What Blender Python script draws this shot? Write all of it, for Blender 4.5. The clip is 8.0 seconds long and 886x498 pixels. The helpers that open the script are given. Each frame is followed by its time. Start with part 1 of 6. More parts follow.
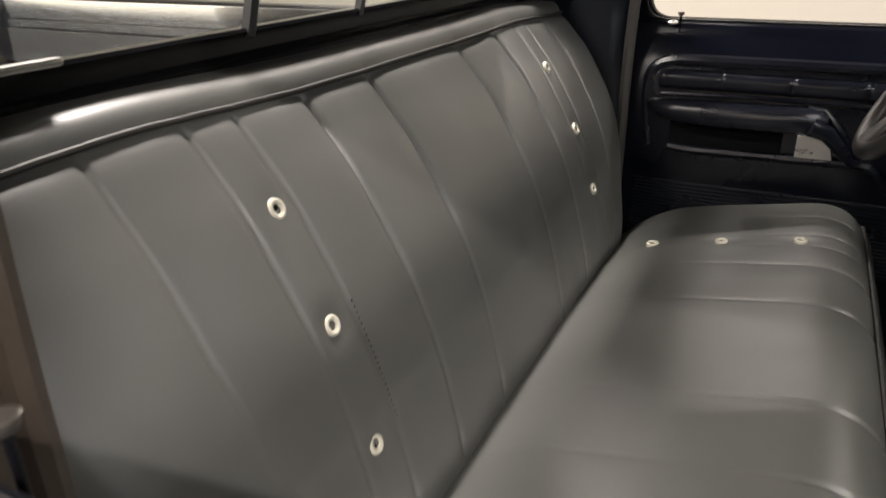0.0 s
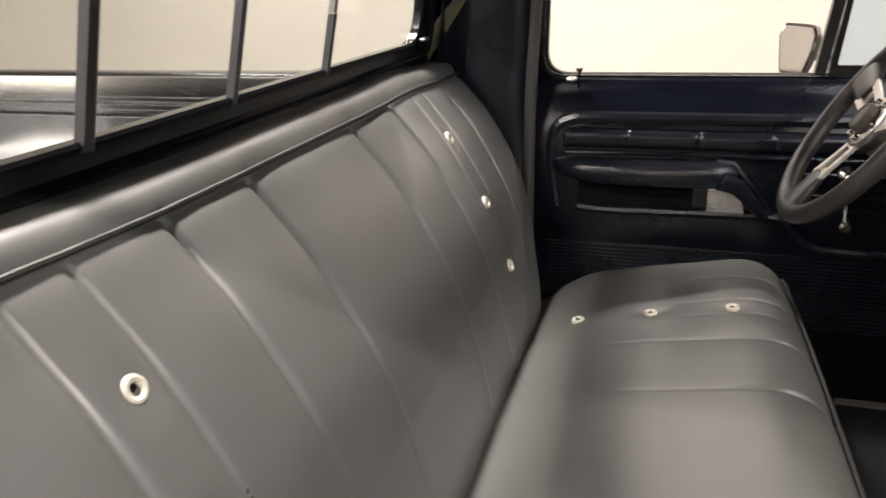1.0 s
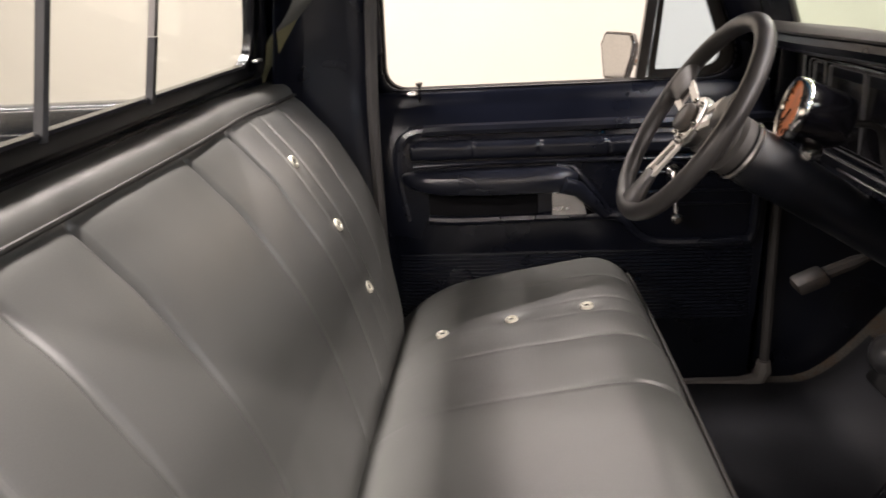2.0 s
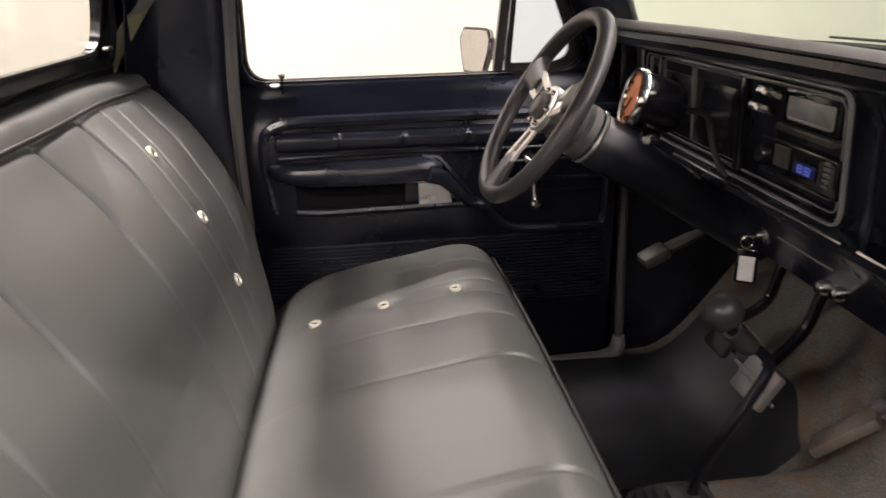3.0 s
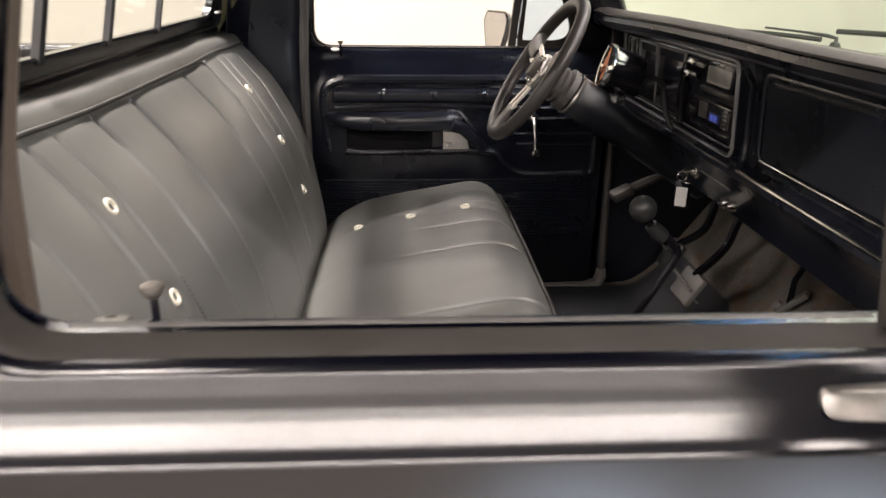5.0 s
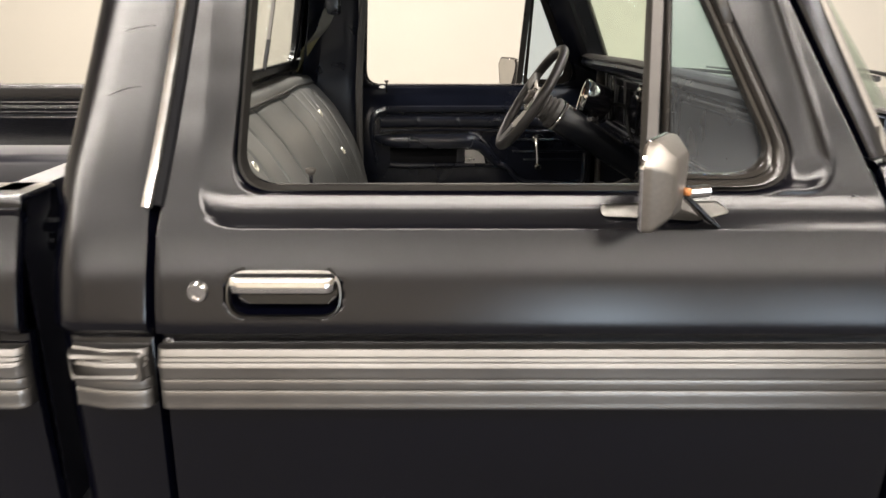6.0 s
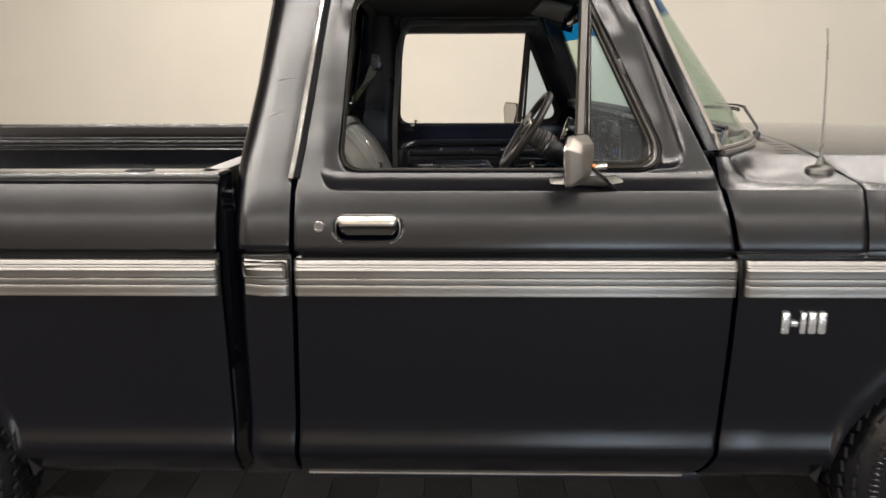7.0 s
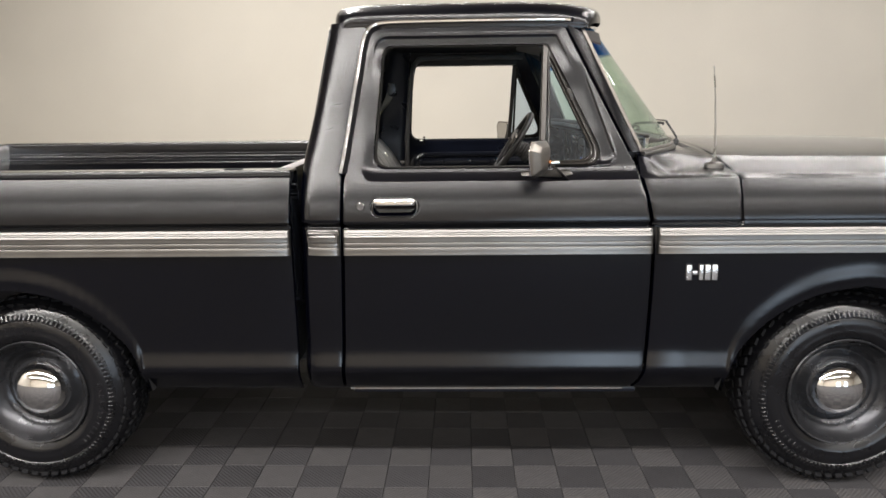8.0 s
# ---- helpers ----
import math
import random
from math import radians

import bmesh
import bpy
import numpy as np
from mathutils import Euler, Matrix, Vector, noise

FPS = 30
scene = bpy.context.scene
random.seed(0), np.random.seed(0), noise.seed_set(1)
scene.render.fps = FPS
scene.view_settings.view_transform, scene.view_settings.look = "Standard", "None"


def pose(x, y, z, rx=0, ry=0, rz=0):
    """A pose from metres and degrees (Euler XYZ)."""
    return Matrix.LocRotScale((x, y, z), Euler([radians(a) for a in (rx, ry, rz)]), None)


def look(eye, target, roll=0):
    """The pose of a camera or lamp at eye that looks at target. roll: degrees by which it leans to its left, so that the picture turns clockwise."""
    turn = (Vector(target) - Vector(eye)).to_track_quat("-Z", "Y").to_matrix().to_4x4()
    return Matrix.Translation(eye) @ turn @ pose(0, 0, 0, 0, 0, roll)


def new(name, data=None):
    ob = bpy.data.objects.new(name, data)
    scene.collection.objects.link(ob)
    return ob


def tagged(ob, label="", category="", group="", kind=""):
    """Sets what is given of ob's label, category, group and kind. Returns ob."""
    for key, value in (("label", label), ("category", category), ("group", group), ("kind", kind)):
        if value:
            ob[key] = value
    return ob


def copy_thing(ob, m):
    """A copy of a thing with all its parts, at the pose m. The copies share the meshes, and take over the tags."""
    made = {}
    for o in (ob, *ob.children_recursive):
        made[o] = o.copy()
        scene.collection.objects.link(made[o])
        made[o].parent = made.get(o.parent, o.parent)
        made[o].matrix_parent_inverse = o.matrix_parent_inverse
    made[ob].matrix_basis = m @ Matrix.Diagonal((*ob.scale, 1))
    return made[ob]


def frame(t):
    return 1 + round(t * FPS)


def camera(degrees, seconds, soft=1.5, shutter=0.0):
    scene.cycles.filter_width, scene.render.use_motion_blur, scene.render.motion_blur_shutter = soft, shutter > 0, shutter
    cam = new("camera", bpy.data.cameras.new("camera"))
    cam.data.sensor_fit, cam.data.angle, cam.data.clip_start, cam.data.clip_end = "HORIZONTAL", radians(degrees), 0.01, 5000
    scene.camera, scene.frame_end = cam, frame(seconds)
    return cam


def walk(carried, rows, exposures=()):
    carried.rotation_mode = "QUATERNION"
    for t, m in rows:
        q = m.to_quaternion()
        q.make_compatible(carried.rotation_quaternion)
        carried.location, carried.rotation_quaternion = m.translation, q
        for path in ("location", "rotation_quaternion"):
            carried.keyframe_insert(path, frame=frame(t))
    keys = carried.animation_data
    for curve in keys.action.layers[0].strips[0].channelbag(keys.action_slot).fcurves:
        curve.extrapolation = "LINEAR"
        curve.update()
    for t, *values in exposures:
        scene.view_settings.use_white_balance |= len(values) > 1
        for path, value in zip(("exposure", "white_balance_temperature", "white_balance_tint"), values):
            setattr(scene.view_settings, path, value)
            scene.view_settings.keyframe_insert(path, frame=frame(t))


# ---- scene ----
cam = camera(63.3, 8.0, 1.5, 0.35)
PATH = [
    (0, (0.475, 0.022, 1.391), (-0.349, 1.654, 0.581), -0.9),
    (0.5, (0.405, 0.111, 1.414), (-0.317, 1.815, 0.656), -1.3),
    (1, (0.382, 0.183, 1.419), (-0.185, 1.962, 0.701), -2.1),
    (1.5, (0.38, 0.213, 1.423), (-0.013, 2.044, 0.723), -2.8),
    (2.8, (0.359, 0.202, 1.402), (0.504, 2.072, 0.706), -2.2),
    (3, (0.37, 0.181, 1.401), (0.56, 2.043, 0.696), -1.5),
    (3.5, (0.398, 0.133, 1.39), (0.677, 1.976, 0.665), -0.3),
    (4, (0.424, 0.03, 1.392), (0.697, 1.865, 0.644), 0.6),
    (4.2, (0.414, -0.023, 1.391), (0.645, 1.818, 0.645), 0.5),
    (5.3, (0.361, -0.426, 1.413), (0.433, 1.444, 0.702), 0.9),
    (5.5, (0.362, -0.543, 1.415), (0.408, 1.337, 0.726), 0.8),
    (6, (0.392, -0.885, 1.415), (0.397, 1.025, 0.8125), 0.1),
    (6.5, (0.398, -1.253, 1.412), (0.372, 0.677, 0.885), -0.2),
    (7, (0.395, -1.631, 1.412), (0.351, 0.313, 0.945), -0.2),
    (7.5, (0.431, -2.018, 1.421), (0.368, -0.067, 0.984), -0.6),
    (8, (0.411, -2.376, 1.422), (0.355, -0.419, 1.013), -0.7),
]
EXPOSURES = [(0.0, 0.18, 6500, 13), (0.5, 0.42, 6500, 14), (1.5, 0.66, 6500, 17), (3.0, 0.80, 6500, 18), (4.0, 0.94, 6450, 19), (4.6, 0.85, 6500, 17), (5.5, 0.82, 6600, 14), (6.0, 0.41, 6550, 11), (6.5, 0.11, 6500, 10), (7.0, -0.01, 6450, 10), (7.5, -0.06, 6220, 10), (8.0, -0.08, 6180, 10)]
walk(cam, [(t, look(eye, target, roll)) for t, eye, target, roll in PATH], EXPOSURES)

# unseen ceiling lamps, a frame of slim tubes round the truck: x, y, length, width, cool, turn
LAMP_POWER = 125.0
DAY_POWER = 11.0
LAMPS = [
    # the tube at x -6.2 is added for glow on the bed side
    (-6.2, -3.1, 3.2, 0.23, 0, 0), (-2.5, -3.1, 3.6, 0.23, 0, 0), (1.2, -3.1, 3.6, 0.19, 0, 0), (4.9, -3.1, 3.6, 0.19, 0, 0),
    (-2.5, 5.5, 3.6, 0.115, 0, 0), (1.2, 5.5, 3.6, 0.034, 0, 0), (4.9, 5.5, 3.6, 0.075, 0, 0),
    # far row added to lift the glow on the door shoulders
    (-3.2, -7.2, 7.3, 0.12, 0, 0), (4.4, -7.2, 7.3, 0.11, 0, 0),
    # cross tubes added to brighten the seat through rear window and windscreen
    (-1.1, 1.75, 2.1, 0.48, 0, 90), (2.9, 1.0, 3.6, 0.070, 0, 90), (4.0, 1.0, 3.6, 0.045, 0, 90), (7.6, 1.0, 4.0, 0.05, 1, 90), (10.0, 1.0, 4.0, 0.06, 1, 90),
]

# ---- world, lamps ----
world = bpy.data.worlds.new("world")
scene.world = world
world.use_nodes = True
world.node_tree.nodes["Background"].inputs[0].default_value = (1.0, 0.95, 0.88, 1)
world.node_tree.nodes["Background"].inputs[1].default_value = 0.05

YC = 1.0           # middle plane of the truck; x forward, y towards the driver's side
SEATC = 0.985


# ---- materials ----
def nodes_of(name):
    m = bpy.data.materials.new(name)
    m.use_nodes = True
    nt = m.node_tree
    return m, nt, nt.nodes["Principled BSDF"]


def mat(name, color, rough=0.5, metal=0.0, var=0.12, scale=6.0, fine=180.0, bump=0.0, rvar=0.08, spec=0.5, coat=0.0,
        stain=None, stain_amt=0.0, fine_var=0.06, stretch=(1, 1, 1)):
    """Procedural surface: broad and fine variation of colour and roughness, fine relief, optional stains."""
    m, nt, p = nodes_of(name)
    L, N = nt.links, nt.nodes
    tc = N.new("ShaderNodeTexCoord")
    mp = N.new("ShaderNodeMapping")
    mp.inputs["Scale"].default_value = stretch
    L.new(tc.outputs["Object"], mp.inputs[0])
    big = N.new("ShaderNodeTexNoise")
    big.inputs["Scale"].default_value = scale
    big.inputs["Detail"].default_value = 4
    sm = N.new("ShaderNodeTexNoise")
    sm.inputs["Scale"].default_value = fine
    sm.inputs["Detail"].default_value = 3
    for n in (big, sm):
        L.new(mp.outputs[0], n.inputs["Vector"])
    vary = N.new("ShaderNodeMapRange")
    vary.inputs[1].default_value, vary.inputs[2].default_value = 0.3, 0.7
    vary.inputs[3].default_value, vary.inputs[4].default_value = 1 - var, 1 + var
    L.new(big.outputs["Fac"], vary.inputs[0])
    vary2 = N.new("ShaderNodeMapRange")
    vary2.inputs[1].default_value, vary2.inputs[2].default_value = 0.3, 0.7
    vary2.inputs[3].default_value, vary2.inputs[4].default_value = 1 - fine_var, 1 + fine_var
    L.new(sm.outputs["Fac"], vary2.inputs[0])
    mul = N.new("ShaderNodeMath")
    mul.operation = "MULTIPLY"
    L.new(vary.outputs[0], mul.inputs[0])
    L.new(vary2.outputs[0], mul.inputs[1])
    sc = N.new("ShaderNodeVectorMath")
    sc.operation = "SCALE"
    sc.inputs[0].default_value = color
    L.new(mul.outputs[0], sc.inputs["Scale"])
    out = sc.outputs[0]
    if stain:
        st = N.new("ShaderNodeTexNoise")
        st.inputs["Scale"].default_value = scale * 1.7
        st.inputs["Detail"].default_value = 6
        st.inputs["Roughness"].default_value = 0.65
        L.new(mp.outputs[0], st.inputs["Vector"])
        mr = N.new("ShaderNodeMapRange")
        mr.inputs[1].default_value, mr.inputs[2].default_value = 0.48, 0.66
        mr.inputs[3].default_value, mr.inputs[4].default_value = 0, stain_amt
        L.new(st.outputs["Fac"], mr.inputs[0])
        mx = N.new("ShaderNodeMix")
        mx.data_type = "RGBA"
        L.new(mr.outputs[0], mx.inputs["Factor"])
        L.new(out, mx.inputs[6])
        mx.inputs[7].default_value = (*stain, 1)
        out = mx.outputs[2]
    L.new(out, p.inputs["Base Color"])
    rr = N.new("ShaderNodeMapRange")
    rr.inputs[1].default_value, rr.inputs[2].default_value = 0.3, 0.7
    rr.inputs[3].default_value, rr.inputs[4].default_value = max(0.02, rough - rvar), min(1, rough + rvar)
    L.new(big.outputs["Fac"], rr.inputs[0])
    L.new(rr.outputs[0], p.inputs["Roughness"])
    p.inputs["Metallic"].default_value = metal
    p.inputs["Specular IOR Level"].default_value = spec
    p.inputs["Coat Weight"].default_value = coat
    if bump:
        b = N.new("ShaderNodeBump")
        b.inputs["Strength"].default_value = min(1, bump)
        b.inputs["Distance"].default_value = 0.002
        L.new(sm.outputs["Fac"], b.inputs["Height"])
        L.new(b.outputs[0], p.inputs["Normal"])
    return m


def glass_mat(name, tint, gloss_rough=0.02, haze=0.0, facing=0.022):
    """Thin pane: clear transmission with the pane's tint, Fresnel-driven gloss, a little dust haze."""
    m, nt, p = nodes_of(name)
    N, L = nt.nodes, nt.links
    N.remove(p)
    tr = N.new("ShaderNodeBsdfTransparent")
    tr.inputs[0].default_value = (*tint, 1)
    gl = N.new("ShaderNodeBsdfGlossy")
    gl.inputs["Roughness"].default_value = gloss_rough
    lw = N.new("ShaderNodeLayerWeight")
    lw.inputs[0].default_value = 0.5
    pw = N.new("ShaderNodeMath")
    pw.operation = "POWER"
    pw.inputs[1].default_value = 4.5
    L.new(lw.outputs["Facing"], pw.inputs[0])
    fr = N.new("ShaderNodeMath")
    fr.operation = "MULTIPLY_ADD"
    fr.inputs[1].default_value, fr.inputs[2].default_value = 0.45, facing
    L.new(pw.outputs[0], fr.inputs[0])
    mx = N.new("ShaderNodeMixShader")
    L.new(fr.outputs[0], mx.inputs[0])
    L.new(tr.outputs[0], mx.inputs[1])
    L.new(gl.outputs[0], mx.inputs[2])
    last = mx
    if haze:
        tc = N.new("ShaderNodeTexCoord")
        nz = N.new("ShaderNodeTexNoise")
        nz.inputs["Scale"].default_value = 9
        nz.inputs["Detail"].default_value = 5
        L.new(tc.outputs["Object"], nz.inputs["Vector"])
        mr = N.new("ShaderNodeMapRange")
        mr.inputs[1].default_value, mr.inputs[2].default_value = 0.35, 0.75
        mr.inputs[3].default_value, mr.inputs[4].default_value = haze * 0.4, haze
        L.new(nz.outputs["Fac"], mr.inputs[0])
        df = N.new("ShaderNodeBsdfDiffuse")
        df.inputs[0].default_value = (0.7, 0.7, 0.68, 1)
        m2 = N.new("ShaderNodeMixShader")
        L.new(mr.outputs[0], m2.inputs[0])
        L.new(mx.outputs[0], m2.inputs[1])
        L.new(df.outputs[0], m2.inputs[2])
        last = m2
    L.new(last.outputs[0], N["Material Output"].inputs[0])
    return m


def lamp_mat(name, color, strength):
    m, nt, p = nodes_of(name)
    p.inputs["Base Color"].default_value = (*[0.6 * c for c in color], 1)
    p.inputs["Emission Color"].default_value = (*color, 1)
    p.inputs["Emission Strength"].default_value = strength
    return m


def satin(name, color, rough, var=0.15, scale=4.0, fine=400.0, bump=0.0, rvar=0.03, ior=1.5, stain=None, stain_amt=0.0, haze=0.0):
    """Dark enamel: a plain body colour under a soft, short-tailed sheen that follows Fresnel's law."""
    m = mat(name, color, rough, var=var, scale=scale, fine=fine, bump=bump, rvar=rvar, stain=stain, stain_amt=stain_amt)
    N, L = m.node_tree.nodes, m.node_tree.links
    p = N["Principled BSDF"]
    df, gl = N.new("ShaderNodeBsdfDiffuse"), N.new("ShaderNodeBsdfGlossy")
    gl.distribution = "BECKMANN"
    gl.inputs["Color"].default_value = (1, 1, 1, 1)
    fr, mx = N.new("ShaderNodeFresnel"), N.new("ShaderNodeMixShader")
    fr.inputs["IOR"].default_value = ior
    L.new(p.inputs["Base Color"].links[0].from_socket, df.inputs["Color"])
    L.new(p.inputs["Roughness"].links[0].from_socket, gl.inputs["Roughness"])
    if p.inputs["Normal"].links:
        for n in (df, gl, fr):
            L.new(p.inputs["Normal"].links[0].from_socket, n.inputs["Normal"])
    sheen = gl
    if haze:
        wide, two = N.new("ShaderNodeBsdfGlossy"), N.new("ShaderNodeMixShader")
        wide.distribution = "BECKMANN"
        wide.inputs["Color"].default_value = (1, 1, 1, 1)
        wide.inputs["Roughness"].default_value = min(0.8, rough + 0.24)
        two.inputs[0].default_value = haze
        L.new(gl.outputs[0], two.inputs[1])
        L.new(wide.outputs[0], two.inputs[2])
        sheen = two
    L.new(fr.outputs[0], mx.inputs[0])
    L.new(df.outputs[0], mx.inputs[1])
    L.new(sheen.outputs[0], mx.inputs[2])
    L.new(mx.outputs[0], N["Material Output"].inputs[0])
    N.remove(p)
    return m


PAINT = satin("satin_black_paint", (0.0005, 0.0006, 0.0019), 0.255, var=0.2, scale=3, fine=420, bump=0.006, rvar=0.012, ior=1.46, haze=0.12)
INPAINT = satin("inner_black_paint", (0.0046, 0.0056, 0.0100), 0.30, var=0.2, scale=7, fine=200, bump=0.012, rvar=0.05)
CHROME = mat("chrome", (0.66, 0.65, 0.63), 0.15, metal=1, var=0.06, scale=14, fine=300, rvar=0.03, stain=(0.40, 0.37, 0.33), stain_amt=0.15)
POLISH = mat("polished_chrome", (0.78, 0.77, 0.76), 0.045, metal=1, var=0.03, scale=20, rvar=0.02)
TRIMCHROME = mat("weathered_trim_chrome", (0.212, 0.205, 0.196), 0.38, metal=1, var=0.06, scale=9, fine=40, rvar=0.02, fine_var=0.02)
SPOKE = mat("satin_silver_spoke", (0.60, 0.57, 0.53), 0.40, metal=0.6, var=0.08, scale=18, rvar=0.05)
SHELL = mat("dull_mirror_shell", (0.20, 0.184, 0.164), 0.40, metal=0.8, var=0.08, scale=18, rvar=0.05)
KNOB = mat("dark_grey_knob", (0.03, 0.03, 0.032), 0.3, var=0.15, scale=20)
PEDAL = mat("worn_tan_pedal", (0.13, 0.108, 0.086), 0.6, var=0.25, scale=18, fine=220, bump=0.1, stain=(0.07, 0.05, 0.035), stain_amt=0.5)
ALU = mat("brushed_aluminium", (0.58, 0.57, 0.55), 0.30, metal=1, var=0.08, scale=18, fine=400, rvar=0.08)
DULLALU = mat("dull_aluminium_channel", (0.055, 0.051, 0.047), 0.36, metal=0.55, var=0.15, scale=20, fine=300, rvar=0.1)
VINYL = mat("charcoal_vinyl", (0.096, 0.098, 0.092), 0.38, var=0.07, scale=5, fine=650, bump=0.06, rvar=0.03, spec=1.0, fine_var=0.05)
PIPING = mat("black_piping", (0.024, 0.023, 0.021), 0.6, fine=500, bump=0.05)
BUTTON = mat("cream_plastic_button", (0.62, 0.60, 0.50), 0.38, var=0.1, scale=60)
FOOTCHROME = mat("pitted_foot_chrome", (0.10, 0.096, 0.09), 0.34, metal=1, var=0.2, scale=40, rvar=0.05)
SHIELDTRIM = mat("dull_windscreen_trim", (0.20, 0.185, 0.165), 0.42, metal=0.9, var=0.12, scale=12, rvar=0.05)
VENTMESH = mat("grey_cowl_mesh", (0.045, 0.041, 0.037), 0.6, var=0.2, scale=30, fine=300, bump=0.1)
CHANNEL = mat("dark_window_channel", (0.016, 0.0145, 0.013), 0.7, spec=0.15, var=0.15, scale=20, fine=300, rvar=0.1)
INSERT = satin("dark_moulding_insert", (0.05, 0.047, 0.044), 0.30, var=0.2, scale=9, fine=300, bump=0.03)
GASKET = satin("glossy_rubber_gasket", (0.006, 0.006, 0.007), 0.24, var=0.2, scale=14, fine=260, bump=0.03)
VENTRUB = satin("smooth_dark_rubber", (0.020, 0.018, 0.016), 0.24, var=0.2, scale=14, fine=260, bump=0.02)
# brown puts the warm light on the black near jamb into colour
JAMB_LIT = mat("brown_lit_jamb", (0.085, 0.068, 0.055), 0.4, var=0.15, scale=9, fine=200, bump=0.04)
PANELGREY = mat("scuffed_metal_panel", (0.36, 0.35, 0.335), 0.40, metal=0.4, var=0.3, scale=22, fine=260, rvar=0.1)
# near-black colour stands in for the shade of hollows and gaps
HOLLOW_SHADE = mat("hollow_shade_black", (0.003, 0.003, 0.004), 0.8, spec=0.2)
COLUMN = satin("dull_black_column", (0.007, 0.008, 0.011), 0.44, var=0.2, scale=9, fine=300, bump=0.03)
PLASTIC = satin("black_grained_plastic", (0.0088, 0.0102, 0.0158), 0.30, var=0.2, scale=9, fine=700, bump=0.05, rvar=0.06,
                stain=(0.02, 0.02, 0.022), stain_amt=0.08)
GLOSSBLK = satin("gloss_black_plastic", (0.006, 0.006, 0.008), 0.17, var=0.2, scale=12, rvar=0.05)
BEADMAT = mat("worn_silver_edge", (0.28, 0.285, 0.30), 0.4, metal=0.15, var=0.25, scale=14, rvar=0.08)
DASHPAD = mat("dash_pad_vinyl", (0.030, 0.027, 0.024), 0.5, var=0.2, scale=6, fine=300, bump=0.03, stain=(0.08, 0.07, 0.056), stain_amt=0.3)
RUBBER = mat("black_rubber", (0.018, 0.018, 0.019), 0.55, var=0.2, scale=14, fine=260, bump=0.08, rvar=0.1)
TYRE = satin("tyre_rubber", (0.005, 0.005, 0.006), 0.30, var=0.25, scale=12, fine=240, bump=0.1, rvar=0.08)
STEEL = mat("black_steel_wheel", (0.060, 0.061, 0.066), 0.28, metal=0.75, var=0.2, scale=10, rvar=0.05)
TREADRUB = mat("dull_tread_rubber", (0.007, 0.007, 0.008), 0.8, var=0.2, scale=14, fine=240, bump=0.1, spec=0.15)
WHEELRIM = mat("steering_wheel_leather", (0.034, 0.032, 0.031), 0.40, var=0.15, scale=16, fine=500, bump=0.15)
CARPET = mat("worn_brown_carpet", (0.112, 0.106, 0.094), 0.95, var=0.3, scale=8, fine=320, bump=0.6, fine_var=0.35, spec=0.1,
             stain=(0.125, 0.078, 0.046), stain_amt=0.75)
MATRUB = mat("dark_rubber_mat", (0.012, 0.013, 0.016), 0.55, var=0.3, scale=9, fine=240, bump=0.2)
METALGREY = mat("grey_painted_metal", (0.10, 0.098, 0.094), 0.55, var=0.25, scale=12, stain=(0.16, 0.10, 0.06), stain_amt=0.4)
SEAL = mat("grey_weatherstrip", (0.055, 0.052, 0.050), 0.55, var=0.2, scale=12, fine=200, bump=0.1)
BELT = mat("olive_seat_belt_webbing", (0.17, 0.15, 0.075), 0.7, var=0.15, scale=12, fine=700, bump=0.4, fine_var=0.2)
BELTD = mat("grey_belt_sleeve", (0.10, 0.094, 0.082), 0.6, fine=400, bump=0.2)
HEADLINER = mat("dark_headliner", (0.035, 0.032, 0.030), 0.9, var=0.15, scale=5, fine=400, bump=0.3)
VISOR = mat("grey_sun_visor_vinyl", (0.19, 0.175, 0.16), 0.6, var=0.12, scale=6, fine=400, bump=0.15)
BEDMAT = satin("bed_inside_black_paint", (0.008, 0.008, 0.011), 0.42, var=0.25, scale=5, fine=150, rvar=0.04, ior=1.36)
ORANGE = mat("orange_dial", (0.75, 0.22, 0.06), 0.5, var=0.2, scale=40)
SCREWO = mat("rusty_screw", (0.45, 0.17, 0.05), 0.5, var=0.2, scale=60)
WHITE = mat("white_card", (0.75, 0.74, 0.72), 0.55, var=0.05, scale=30)
SMOKE = mat("smoked_instrument_lens", (0.012, 0.012, 0.014), 0.12, var=0.2, scale=9)
BADGE = mat("badge_chrome", (0.80, 0.81, 0.82), 0.22, metal=0.9, var=0.08, scale=60)
WALL = mat("cream_wall_paint", (0.575, 0.54, 0.472), 0.85, var=0.035, scale=0.8, fine=60, bump=0.04, spec=0.3, fine_var=0.015)
FARWALL = mat("pale_wall_paint", (0.76, 0.70, 0.60), 0.85, var=0.05, scale=0.8, fine=60, bump=0.04)
CEIL = mat("cream_ceiling_paint", (0.44, 0.38, 0.315), 0.9, var=0.03, scale=1.0)
FLOORJ = mat("black_tile_joint", (0.02, 0.02, 0.02), 0.8)
GLASS = glass_mat("clear_glass", (0.93, 0.95, 0.94), haze=0.035)
# blue tint puts the daylight mirrored in the vent pane into its colour
VENTGLASS = glass_mat("vent_glass", (0.80, 0.87, 0.93), 0.22, haze=0.008, facing=0.014)
SHIELD = glass_mat("green_tinted_windscreen", (0.86, 0.93, 0.87), haze=0.06)
BLUEBAND = glass_mat("blue_windscreen_band", (0.09, 0.46, 0.74))
PANES = (GLASS, VENTGLASS, SHIELD, BLUEBAND)
SCREEN = lamp_mat("radio_display", (0.03, 0.035, 0.13), 0.035)
DIGITS = lamp_mat("radio_display_digits", (0.16, 0.22, 0.85), 0.16)
RADIOGREY = mat("worn_radio_face", (0.075, 0.070, 0.066), 0.35, metal=0.2, var=0.35, scale=40, fine=260, rvar=0.1)
